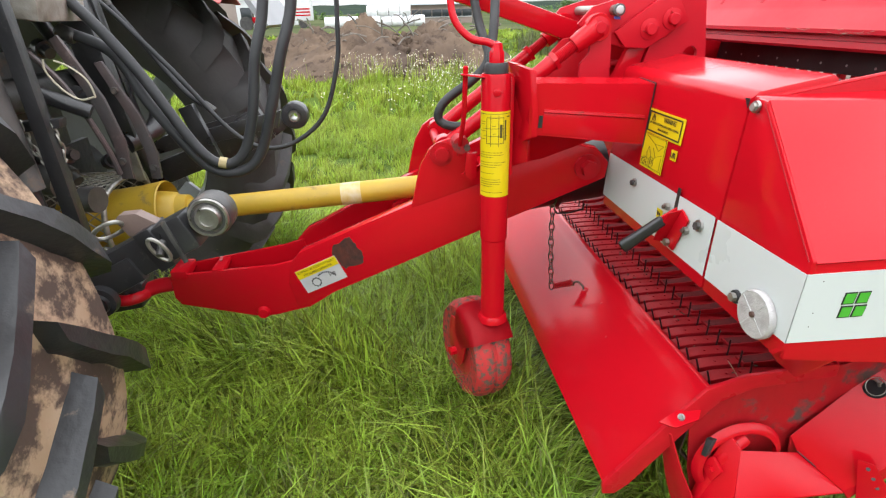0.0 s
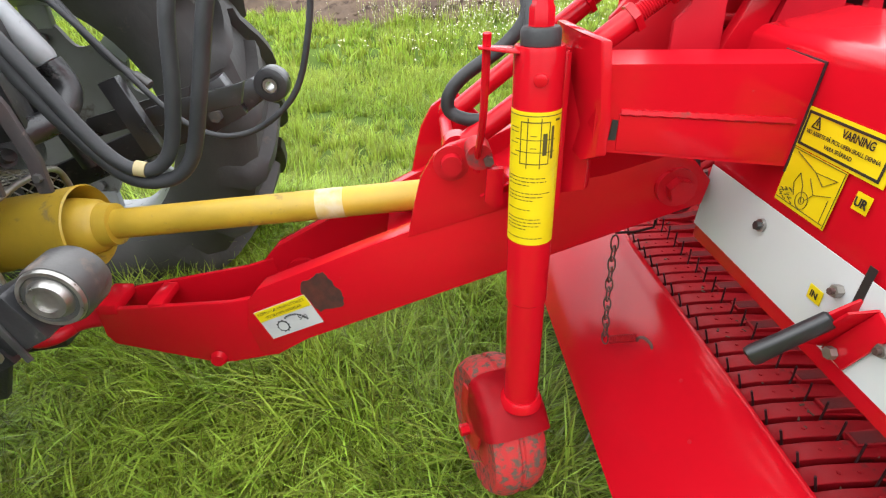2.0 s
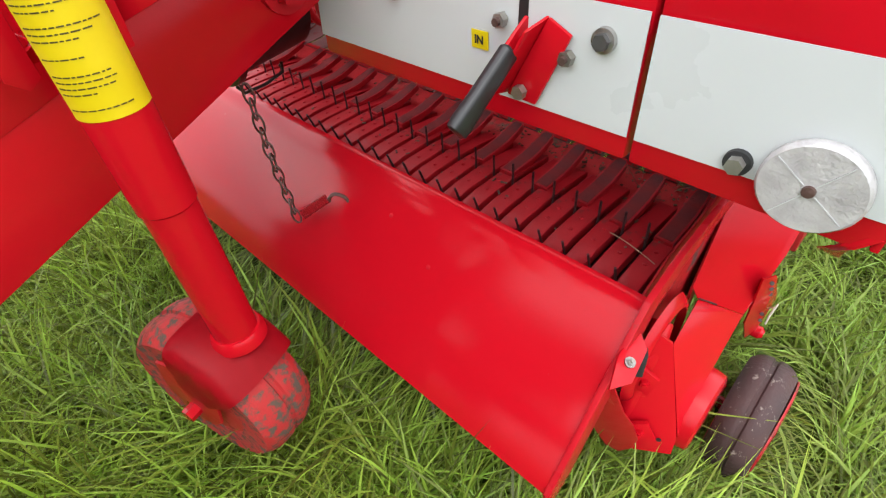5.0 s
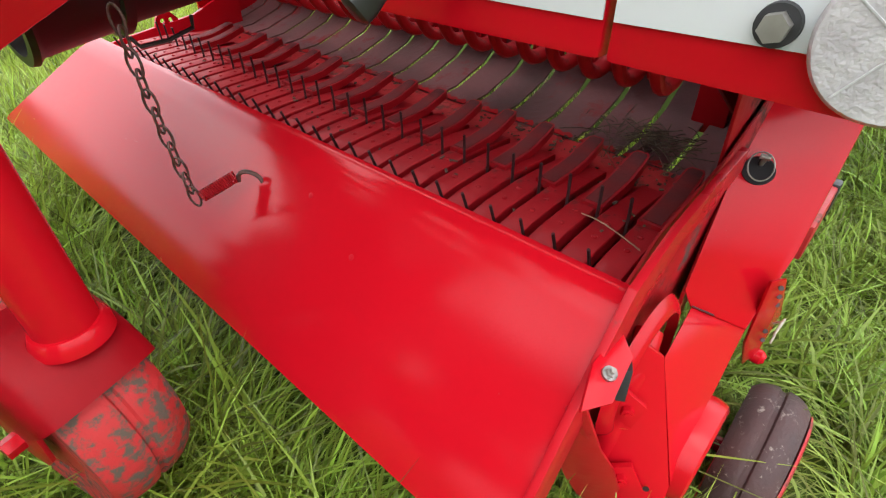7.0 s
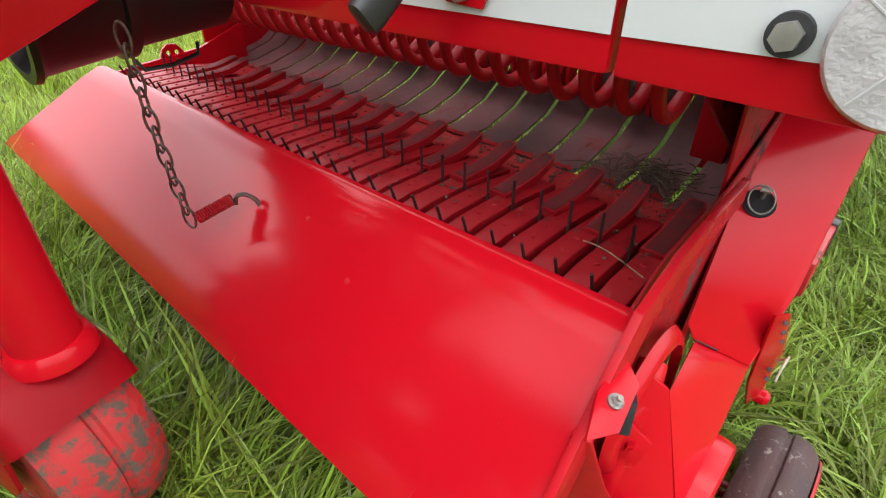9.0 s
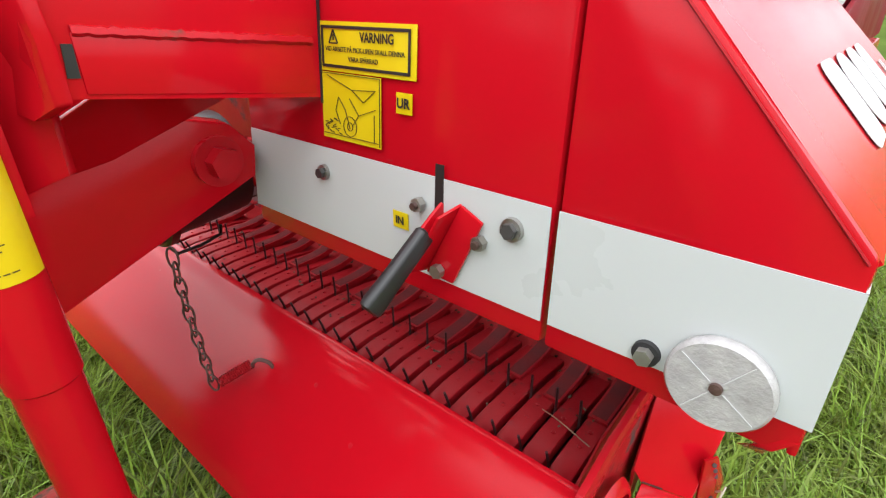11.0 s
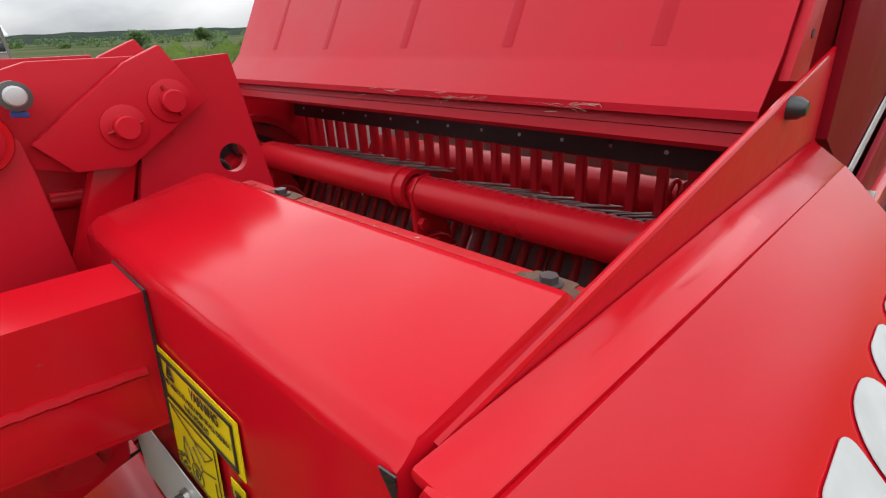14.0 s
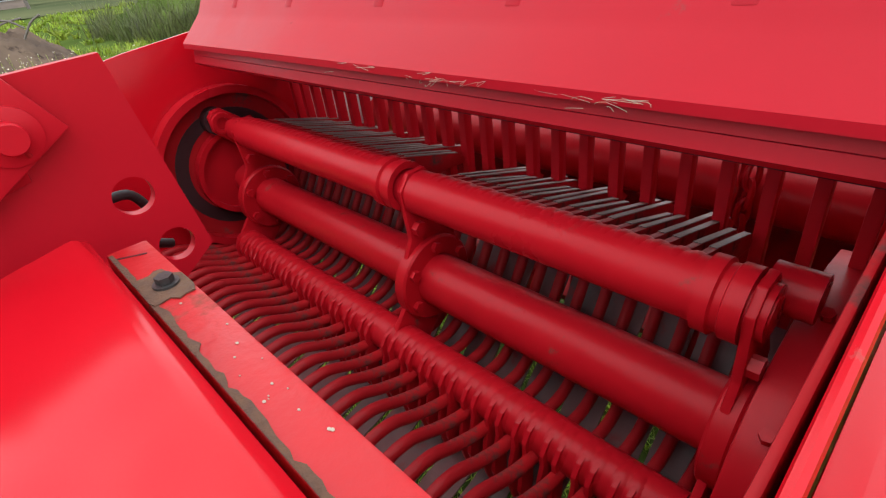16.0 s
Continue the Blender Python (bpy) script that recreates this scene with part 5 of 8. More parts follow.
# flat black disc on the plate paints the shade inside the opening
part("arm_opening", lathe(ap + AN * 0.0006, ap + AN * 0.0020, [(0, 0.0215), (1, 0.0210), (1, 0)], 28), PLUG, pickup)
part("linch_pin_ring", tube([ap + AU * (0.019 * math.sin(t) + 0.003) + AW * 0.017 * math.cos(t) + AN * (0.009 + 0.007 * math.sin(t + 0.7)) for t in [k * math.tau / 20 for k in range(21)]], 0.0011, 6, curved=False), GALV, pickup)
part("linch_pin", rod(ap + AU * 0.010, ap + AU * 0.012 + AN * 0.024, 0.0036, 12, bevel=0.001), GALV, pickup)
part("pin_head", rod(ap + AU * 0.012 + AN * 0.021 - AW * 0.006, ap + AU * 0.012 + AN * 0.021 + AW * 0.007, 0.0042, 10, bevel=0.001), GALV, pickup)
part("frame_stub", box((0.640, -0.885, 0.400), (0.17, 0.05, 0.07), (0, 0, 0), 0.006), RED_SOIL, pickup)
part("stub_cap", box((0.735, -0.885, 0.402), (0.03, 0.056, 0.076), (0, 0, 0), 0.008), PLUG, pickup)
part("side_plate", prism([(x, GY1 + 0.020, z) for x, z in ((0.03, 0.42), (0.03, 0.560), (0.15, 0.574), (0.31, 0.590), (0.45, 0.640), (0.45, 0.40))], (0, 0.012, 0)), RED, pickup)
part("side_lug", holed_plate([(0.195, 0.575), (0.205, 0.600), (0.222, 0.612), (0.245, 0.610), (0.262, 0.590), (0.265, 0.575)], [(0.220, 0.590, 0.006), (0.243, 0.589, 0.006)], (0, 0.008, 0), lambda x, z: (x, GY1 + 0.022, z), 14), RED, pickup)

# ---- feed channel with the crank feeder ----
CY0, CY1 = -0.735, 0.700
FLOOR = [(0.270, 0.546), (0.385, 0.541), (0.45, 0.545), (0.54, 0.570), (0.68, 0.66), (0.80, 0.78), (0.90, 0.92)]
CB = -0.782                                # near wall of the channel below the wing
SLAT = material("worn_floor_steel", (0.170, 0.070, 0.070), 0.45, 0.0, spec=0.3, col2=(0.075, 0.045, 0.044), scale=7, bump=0.3, bump_scale=70, dirt=(0.22, 0.03, 0.035), dirt_amount=0.38, dirt_scale=9)
chan = part("channel_floor", sheet_strip(FLOOR[:2], CB, CY1, 0.004), RED_SOIL, wagon, "curved slotted feed channel floor")
fp = 0.080
for k in range(19):
    y0, y1 = max(CB, -0.780 + k * fp), min(CY1, -0.705 + k * fp - 0.005)
    if y1 - y0 > 0.01:
        slat = part("floor_slat", sheet_strip(FLOOR[1:], y0, y1, 0.004), SLAT, chan)
        if 0 < k < 18:
            part("slat_edge", prism([(0.384, y0 + 0.002, 0.5446), (0.384, y1 - 0.002, 0.5446)] + [(0.392 + 0.009 * (q % 2) + 0.003 * noise.noise((k * 2.1, q * 1.7, 0)), y1 - 0.004 - (y1 - y0 - 0.008) * q / 6, 0.5449) for q in range(7)], (0, 0, 0.0012), bevel=0), RED_WORN, slat)
r_ = random.Random(23)
bm = bm_new()
for k in range(150):
    a = r_.uniform(0, math.tau)
    q = abs(r_.gauss(0, 0.055))
    p = V((0.425 + 0.75 * q * math.cos(a), -0.655 + 1.1 * q * math.sin(a), 0.556 + r_.uniform(0, 0.022) * max(0.1, 1 - q / 0.1)))
    d = V((r_.uniform(-1, 1), r_.uniform(-1, 1), r_.uniform(-0.10, 0.28))).normalized() * r_.uniform(0.02, 0.075)
    tube([p - d * 0.5, p + V((0, 0, r_.uniform(0, 0.006))), p + d * 0.5], r_.uniform(0.0005, 0.0011), 4, bm, steps=2)
HAY_DARK = material("damp_dark_hay", (0.060, 0.040, 0.026), 0.8, col2=(0.11, 0.085, 0.05), scale=60, island=0.5)
tagged(part("hay_clump", bm, HAY_DARK), "small clump of damp dark hay on the channel floor", "hay", kind="stuff")
bm = bm_new()
for k in range(260):
    x, y = r_.uniform(0.275, 0.40), r_.uniform(-0.76, -0.30) if k % 3 else r_.uniform(-0.76, 0.55)
    z = 0.5505 - (x - 0.27) * 0.043
    q = r_.uniform(0.0015, 0.0055)
    box((x, y, z), (q * r_.uniform(0.5, 2.2), q, 0.0016), (0, 0, r_.uniform(0, 180)), 0, bm)
for k in range(45):
    x, y = r_.uniform(0.10, 0.23), r_.uniform(-0.77, 0.5)
    box((x, y, 0.5695), (r_.uniform(0.002, 0.010), r_.uniform(0.0015, 0.004), 0.0018), (0, 0, r_.uniform(0, 180)), 0, bm)
tagged(part("chaff", bm, HAY_DARK), "dark crumbs of chaff and soil in the pick-up", "chaff", kind="stuff")
STEM = material("pale_dry_stem", (0.30, 0.21, 0.13), 0.7, col2=(0.20, 0.12, 0.08), scale=40)
tagged(part("dry_stem", tube([(0.150, -0.690, 0.577), (0.140, -0.715, 0.584), (0.135, -0.742, 0.582), (0.133, -0.776, 0.572)], 0.0009, 5), STEM), "dry bent plant stem lying on the pick-up bands", "stem")
finger0 = None
for k in range(31):
    y = CY0 + 0.02 + k * (CY1 - CY0 - 0.06) / 30
    if finger0 is None:
        finger0 = part("channel_finger", tube([(0.215, 0, 0.790), (0.222, 0, 0.745), (0.245, 0, 0.716), (0.285, 0, 0.714), (0.330, 0, 0.742), (0.375, 0, 0.772), (0.425, 0, 0.774), (0.475, 0, 0.752), (0.525, 0, 0.735), (0.580, 0, 0.728), (0.640, 0, 0.716), (0.700, 0, 0.722), (0.760, 0, 0.775), (0.820, 0, 0.860), (0.868, 0, 0.965)], 0.0105, 10, flat=0.8), RED_WORN, chan)
        finger0.location = (0, y, 0)
    else:
        share("channel_finger", finger0, chan, pose(0, y, 0))
part("channel_wall", prism([(0.195, CY0 - 0.008, 0.80), (0.195, CY0 - 0.008, 1.19), (1.15, CY0 - 0.008, 1.26), (1.15, CY0 - 0.008, 0.55), (0.60, CY0 - 0.008, 0.55)], (0, 0.006, 0)), RED_WORN, chan)
part("channel_wall", prism([(0.34, CB - 0.006, 0.52), (0.30, CB - 0.006, 0.83), (1.15, CB - 0.006, 0.83), (1.15, CB - 0.006, 0.50), (0.35, CB - 0.006, 0.50)], (0, 0.005, 0)), RED_WORN, chan)
part("channel_wall", prism([(0.36, CY1, 0.45), (0.36, CY1, 0.86), (0.12, CY1, 1.02), (0.12, CY1, 1.20), (0.48, CY1, 1.268), (0.66, CY1, 1.290), (0.93, CY1, 1.31), (0.93, CY1, 0.55)], (0, 0.012, 0)), RED, chan)
strip = part("front_rail", prism([(0.183, -0.745, 1.2005), (0.183, -0.236, 1.2005), (0.2195, -0.236, 1.2005), (0.2195, -0.745, 1.2005)], (0, 0, -0.034), bevel=0.003), RAIL, wagon, "red rail with dried dirt and hexagon bolts")
for y in (-0.342, -0.716):
    hexbolt((0.203, y, 1.2000), (0, 0, 1), 0.0072, 0.008, strip, GREY_IRON, True, GREY_IRON)
    ring = []
    for k in range(22):
        a = k * math.tau / 22
        q = 0.020 * (1 + 0.55 * noise.noise((2.2 * math.cos(a), 2.2 * math.sin(a), y * 9)))
        ring.append((0.200 + min(0.0185, max(-0.0165, q * math.cos(a))), y + 1.5 * q * math.sin(a), 1.2008))
    part("dried_mud", prism(ring, (0, 0, 0.0012), bevel=0), MUD_RED, strip, "dried mud round the bolt")
r_ = random.Random(5)
edge_ = [(0.1838, -0.725, 1.2007), (0.1838, -0.245, 1.2007)]
for k in range(70):
    y = -0.245 - 0.480 * k / 69
    edge_.append((0.1838 + 0.0012 + 0.0075 * max(0.0, 0.45 + 0.9 * noise.noise((y * 22, 1, 0)) + 0.6 * noise.noise((y * 90, 4, 0))), y, 1.2007))
part("mud_streak", prism(edge_, (0, 0, 0.0006), bevel=0), MUD_RED, strip, "brown dried mud along the edge")
for k in range(16):
    y, x = r_.gauss(-0.50, 0.06), r_.uniform(0.195, 0.214)
    q = r_.uniform(0.0004, 0.0011)
    part("pale_speck", prism([(x + q * math.cos(a), y + 1.3 * q * math.sin(a), 1.2007) for a in [i * math.tau / 7 for i in range(7)]], (0, 0, 0.0005), bevel=0), TWINE, strip)
# thin dark box on the rail paints the shade of a slot
part("rail_slot", box((0.199, -0.262, 1.2007), (0.0022, 0.026, 0.0006), (0, 0, 62), 0), DARK, strip)
part("rail_front_wall", prism([(0.186, CY0 + 0.012, 1.154), (0.186, CY1, 1.154), (0.192, CY1, 0.86), (0.192, CY0 + 0.012, 0.86)], (0.006, 0, 0)), RED_WORN, strip)




TINE_EDGE = material("bare_worn_edge", (0.185, 0.120, 0.108), 0.5, 0.1, col2=(0.13, 0.060, 0.056), scale=30, bump=0.25, bump_scale=120)


def feeder_half(y0, y1, tx, tz, ang, ntines, label):
    """One half of the crank feeder: the tine beam with its double tines, at its own crank angle."""
    beam_ = part("tine_beam", rod((tx, y0, tz), (tx, y1, tz), 0.040, 28), RED_ROUGH, wagon, label)
    part("end_ring", lathe((tx, y0 - 0.02, tz), (tx, y0 + 0.03, tz), [(0, 0.034), (0, 0.046), (0.4, 0.046), (0.45, 0.042), (0.6, 0.042), (0.65, 0.047), (1, 0.047), (1, 0.03)], 28, closed=True), RED_ROUGH, beam_)
    d = V((math.cos(radians(ang)), 0, math.sin(radians(ang))))
    nn = V((-d.z, 0, d.x))
    if nn.z < 0:
        nn = -nn
    bump_ = (d + nn).normalized() * 0.0032
    made = {}
    for k in range(ntines):
        y = y0 + 0.05 + (y1 - y0 - 0.09) * (k // 2 + (0.42 if k % 2 else 0.0)) / (ntines // 2 - 0.58)
        long_ = (k // 2) % 2
        L_ = 0.285 if long_ else 0.225
        if long_ not in made:
            o = [nn * 0.036, d * 0.05 + nn * 0.034, d * (L_ - 0.03) + nn * 0.024, d * L_ + nn * 0.010, d * (L_ - 0.012) + nn * 0.0, d * 0.10 - nn * 0.016, -nn * 0.030]
            blade = part("feeder_tine", prism([p + V((0, -0.005, 0)) for p in o], (0, 0.010, 0), bevel=0.001), RED_WORN, beam_, "red flat tine with a worn bare edge")
            e0, e1 = d * 0.055 + nn * 0.0343, d * (L_ - 0.03) + nn * 0.0246
            edge = part("worn_edge", prism([e0 + V((0, -0.0050, 0)), e0 + V((0, 0.0050, 0)), e1 + V((0, 0.0049, 0)), e1 + V((0, -0.0049, 0))], nn * 0.0012, bevel=0), TINE_EDGE, blade)
            weld = part("weld_collar", lathe((0, -0.010, 0), (0, 0.010, 0), [(0, 0.0365), (0.3, 0.0393), (0.7, 0.0393), (1, 0.0365)], 24, closed=True), RED_ROUGH, beam_)
            made[long_] = (blade, edge, weld)
            blade.location = (tx, y, tz)
            weld.location = V((tx, y, tz)) + bump_
        else:
            blade, edge, weld = made[long_]
            share("worn_edge", edge, share("feeder_tine", blade, beam_, pose(tx, y, tz, 0, 0.8 * noise.noise((k * 1.9, y0, 0)), 0)), Matrix())
            share("weld_collar", weld, beam_, Matrix.Translation(V((tx, y, tz)) + bump_))
    return beam_


FX, FZ = 0.671, 1.040
feeder_half(-0.628, -0.105, FX, FZ, -13, 20, "red tine beam of the crank feeder")
feeder_half(-0.060, 0.545, FX - 0.008, FZ + 0.008, -11, 24, "red tine beam of the crank feeder, far half")
LX, LZ = 0.585, 0.748                     # the lower tine beam
crank = part("crank_tube", rod((0.681, -0.645, 0.853), (0.681, -0.08, 0.853), 0.052, 28), RED_ROUGH, wagon, "red crank tube of the feeder")
part("crank_tube_far", rod((0.681, -0.08, 0.86), (0.681, 0.58, 0.86), 0.050, 28), RED_ROUGH, crank)
part("guide_tube", rod((LX, -0.645, LZ), (LX, -0.09, LZ), 0.037, 24), RED_ROUGH, crank)
part("guide_tube", rod((LX, -0.08, LZ), (LX, 0.58, LZ), 0.037, 24), RED_ROUGH, crank)


def web(y, parent, flange=0.088):
    """A crank web: round flange on the crank tube with lobes to the tine beam and the guide tube."""
    o = [(FX - 0.040, FZ + 0.012), (FX - 0.018, FZ + 0.040), (FX + 0.020, FZ + 0.042), (FX + 0.044, FZ + 0.010), (FX + 0.042, FZ - 0.05), (0.748, 0.935), (0.755, 0.83), (0.70, 0.775),
         (0.645, 0.715), (0.61, 0.700), (0.570, 0.712), (0.558, 0.745), (0.572, 0.785), (0.605, 0.825), (0.612, 0.90), (0.640, 0.955)]
    part("crank_web", prism([(x, y, z) for x, z in o], (0, 0.012, 0), bevel=0.003), RED_ROUGH, parent)
    part("web_flange", lathe((0.681, y - 0.012, 0.855), (0.681, y + 0.018, 0.855), [(0, 0.04), (0, flange - 0.004), (0.12, flange), (0.88, flange), (1, flange - 0.004), (1, 0.04)], 36, closed=True), RED_ROUGH, parent)
    part("web_boss", lathe((FX, y - 0.010, FZ), (FX, y + 0.035, FZ), [(0, 0), (0, 0.022), (0.02, 0.024), (0.06, 0.024), (0.06, 0.034), (0.9, 0.036), (1, 0.03), (1, 0)], 24), RED_ROUGH, parent)
    for k in range(6):
        a = k * math.tau / 6 + 0.5
        bx, bz = 0.681 + (flange - 0.019) * math.cos(a), 0.855 + (flange - 0.019) * math.sin(a)
        part("bolt", rod((bx, y - 0.022, bz), (bx, y - 0.012, bz), 0.011, 6, bevel=0.001), RED_ROUGH, parent, angle=25)
    for bx, bz in ((0.600, 0.760), (0.655, 0.975)):
        part("bolt", rod((bx, y - 0.014, bz), (bx, y, bz), 0.014, 6, bevel=0.001), RED_ROUGH, parent, angle=25)


web(-0.10, crank)
web(-0.662, crank)
web(0.57, crank)
part("drive_box", prism([(x, CY0 + 0.002, z) for x, z in ((0.53, 0.55), (0.530, 0.76), (0.550, 0.86), (0.580, 0.915), (0.625, 0.955), (0.675, 0.978), (0.735, 0.993), (0.80, 1.003), (0.875, 1.004), (0.95, 0.99), (0.95, 0.55))], (0, 0.056, 0), bevel=0.005), RED_ROUGH, wagon, "rounded red drive housing")
for x, z in ((0.60, 0.94), (0.76, 1.0)):
    part("housing_bolt", rod((x, CY0 + 0.03, z - 0.004), (x - 0.008, CY0 + 0.03, z + 0.010), 0.008, 6), RED_ROUGH, crank, angle=25)
part("stub_shaft", rod((FX + 0.055, -0.70, FZ), (FX + 0.055, -0.648, FZ), 0.030), RED_ROUGH, crank)
# tines of the lower beam, in pairs, curving down from its front
cf = None
for k in range(44):
    y = -0.590 + (k // 2) * 0.0536 + (0.0215 if k % 2 else 0.0) + (0.0 if k < 20 else 0.022)
    if y > 0.56:
        break
    if cf is None:
        o = [(0.012, 0.036), (-0.012, 0.037), (-0.034, 0.030), (-0.047, 0.012), (-0.046, -0.012), (-0.054, -0.040), (-0.062, -0.085), (-0.052, -0.130), (-0.036, -0.140), (-0.030, -0.085), (-0.026, -0.034), (-0.024, -0.004)]
        cf = part("lower_tine", prism([(x, -0.004, z) for x, z in o], (0, 0.008, 0), bevel=0.0015), RED_ROUGH, crank)
        cf.location = (LX, y, LZ)
        lw = part("weld_collar", lathe((0, -0.010, 0), (0, 0.010, 0), [(0, 0.0335), (0.3, 0.0363), (0.7, 0.0363), (1, 0.0335)], 24, closed=True), RED_ROUGH, crank)
        lw.location = (LX - 0.0025, y, LZ + 0.0025)
    else:
        share("lower_tine", cf, crank, pose(LX, y, LZ))
        share("weld_collar", lw, crank, pose(LX - 0.0025, y, LZ + 0.0025))
# the rotor wheel on the far wall
rw = part("rotor_wheel", lathe((0.655, CY1 - 0.005, 0.930), (0.655, CY1 - 0.05, 0.930), [(0, 0.205), (0, 0.225), (1, 0.225), (1, 0.205)], 48, closed=True), RED_ROUGH, wagon, "round red crank wheel")
part("wheel_disc", lathe((0.655, CY1 - 0.008, 0.930), (0.655, CY1 - 0.014, 0.930), [(0, 0.205), (1, 0.205), (1, 0)], 40), RED_WORN, rw)
part("cam_ring", lathe((0.66, CY1 - 0.010, 0.92), (0.66, CY1 - 0.040, 0.92), [(0, 0.108), (0, 0.122), (1, 0.122), (1, 0.108)], 44, closed=True), RED_ROUGH, rw)
part("cam_disc", lathe((0.66, CY1 - 0.012, 0.92), (0.66, CY1 - 0.022, 0.92), [(0, 0.110), (1, 0.110), (1, 0)], 36), RED_ROUGH, rw)
# flat dark ring paints the shade of the groove in the cam track
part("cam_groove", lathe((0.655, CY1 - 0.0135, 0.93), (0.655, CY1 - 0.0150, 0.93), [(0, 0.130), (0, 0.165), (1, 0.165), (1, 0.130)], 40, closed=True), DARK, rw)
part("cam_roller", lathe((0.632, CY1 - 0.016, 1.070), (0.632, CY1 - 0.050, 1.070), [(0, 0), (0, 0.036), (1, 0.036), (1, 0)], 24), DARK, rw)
part("crank_arm", prism([(x, CY1 - 0.052, z) for x, z in ((0.604, 1.088), (0.617, 1.104), (0.640, 1.107), (0.700, 1.060), (0.705, 1.020), (0.660, 1.000), (0.607, 1.050))], (0, -0.022, 0), bevel=0.004), RED_ROUGH, rw)
part("arm_boss", lathe((0.632, CY1 - 0.07, 1.070), (0.632, CY1 - 0.082, 1.070), [(0, 0.016), (0, 0.029), (1, 0.027), (1, 0.016)], 24, closed=True), RED_ROUGH, rw)
part("beam_stub", rod((FX - 0.008, 0.545, FZ + 0.008), (FX - 0.008, CY1 - 0.06, FZ + 0.008), 0.030, 20), RED_ROUGH, rw)
part("crank_stub", rod((0.681, 0.58, 0.86), (0.681, CY1 - 0.02, 0.89), 0.046, 20), RED_ROUGH, rw)

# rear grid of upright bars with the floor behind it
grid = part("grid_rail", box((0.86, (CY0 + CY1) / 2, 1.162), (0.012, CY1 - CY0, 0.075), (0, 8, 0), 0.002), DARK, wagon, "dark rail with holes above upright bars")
# white discs on the rail paint daylight showing through its holes
for k in range(13):
    y = CY0 + 0.08 + k * 0.108
    part("rail_hole", lathe((0.8545, y, 1.152), (0.8520, y, 1.152), [(0, 0.0042), (1, 0.0042), (1, 0)], 12), DECAL_WHITE, grid)
gb0 = None
for k in range(25):
    y = CY0 + 0.03 + k * 0.0575
    if gb0 is None:
        gb0 = part("grid_bar", prism([(0.0, -0.010, 0.0), (0.004, -0.010, -0.22), (-0.03, -0.010, -0.40), (0.0, -0.010, -0.40), (0.026, -0.010, -0.22), (0.022, -0.010, 0.0)], (0, 0.018, 0), bevel=0.002), RED_ROUGH, grid)
        gb0.location = (0.875, y, 1.14)
    else:
        share("grid_bar", gb0, grid, pose(0.875, y, 1.14))
rear = part("rear_roller", rod((1.20, CY0 + 0.01, 0.94), (1.20, CY1 - 0.01, 0.94), 0.062, 28), RED_ROUGH, wagon, "red conveyor roller behind the grid")
part("floor_angle", box((1.30, (CY0 + CY1) / 2, 1.015), (0.05, CY1 - CY0, 0.014), (0, 0, 0), 0.002), RED, rear)
part("roller_pan", box((1.16, (CY0 + CY1) / 2, 0.80), (0.5, CY1 - CY0, 0.02), (0, -18, 0), 0.003), RED_WORN, rear)
part("bed_floor", box((2.45, (CY0 + CY1) / 2, 0.99), (2.3, CY1 - CY0, 0.03), (0, 0, 0), 0.003), material("pale_bed_boards", (0.42, 0.37, 0.31), 0.7, col2=(0.30, 0.25, 0.21), scale=3, bump=0.3, stretch=(0.4, 6, 1)), wagon, "pale weathered plank wagon bed")
chain([(1.14, -0.50, 1.03), (1.13, -0.50, 0.98), (1.125, -0.498, 0.93), (1.13, -0.495, 0.88)], rear, link=0.045, r=0.006, mat=RED_ROUGH)
chain([(1.14, -0.475, 1.03), (1.13, -0.472, 0.98), (1.125, -0.470, 0.93), (1.13, -0.472, 0.88)], rear, link=0.045, r=0.006, mat=RED_ROUGH)

# ---- front flap and side walls above ----
flap_prof = [(1.05, 2.02), (0.672, 1.328), (0.660, 1.316), (0.612, 1.268), (0.611, 1.2625), (0.622, 1.2600), (0.634, 1.2570), (0.630, 1.2420), (0.637, 1.2405), (0.630, 1.2375), (0.626, 1.2240), (0.631, 1.2195), (0.662, 1.2165), (0.87, 1.20)]
FY = 0.648
flap = part("front_flap", sheet_strip(flap_prof, CY0 - 0.002, FY, 0.004), FLAP_RED, wagon, "large ribbed red front flap", angle=20)
d = V((1.05 - 0.672, 0, 2.02 - 1.328)).normalized()
nrm = V((-d.z, 0, d.x))
for y in (-0.583, -0.321, -0.057, 0.220, 0.455):
    b0 = V((0.672, y, 1.328)) + d * 0.012
    part("pressed_rib", prism([b0 + V((0, -0.012, 0)) - nrm * 0.001, b0 + V((0, 0.012, 0)) - nrm * 0.001, b0 + d * 0.74 + V((0, 0.012, 0)) - nrm * 0.001, b0 + d * 0.74 + V((0, -0.012, 0)) - nrm * 0.001], nrm * 0.006, bevel=0.003), FLAP_RED, flap)
part("flap_end", prism([(0.610, FY, 1.2615), (0.612, FY, 1.27), (0.672, FY, 1.328), (1.05, FY, 2.02), (1.10, FY, 1.99), (0.71, FY, 1.25)], (0, 0.006, 0)), RED_ROUGH, flap)
part("hinge_bracket", prism([(x, CY0 - 0.004, z) for x, z in ((0.66, 1.30), (0.70, 1.37), (0.86, 1.66), (0.90, 1.64), (0.78, 1.38), (0.76, 1.29))], (0, -0.012, 0)), FLAP_RED, flap)
part("hinge_post", box((0.955, -0.690, 1.38), (0.03, 0.11, 0.46), (0, 0, 0), 0.004), FLAP_RED, flap)
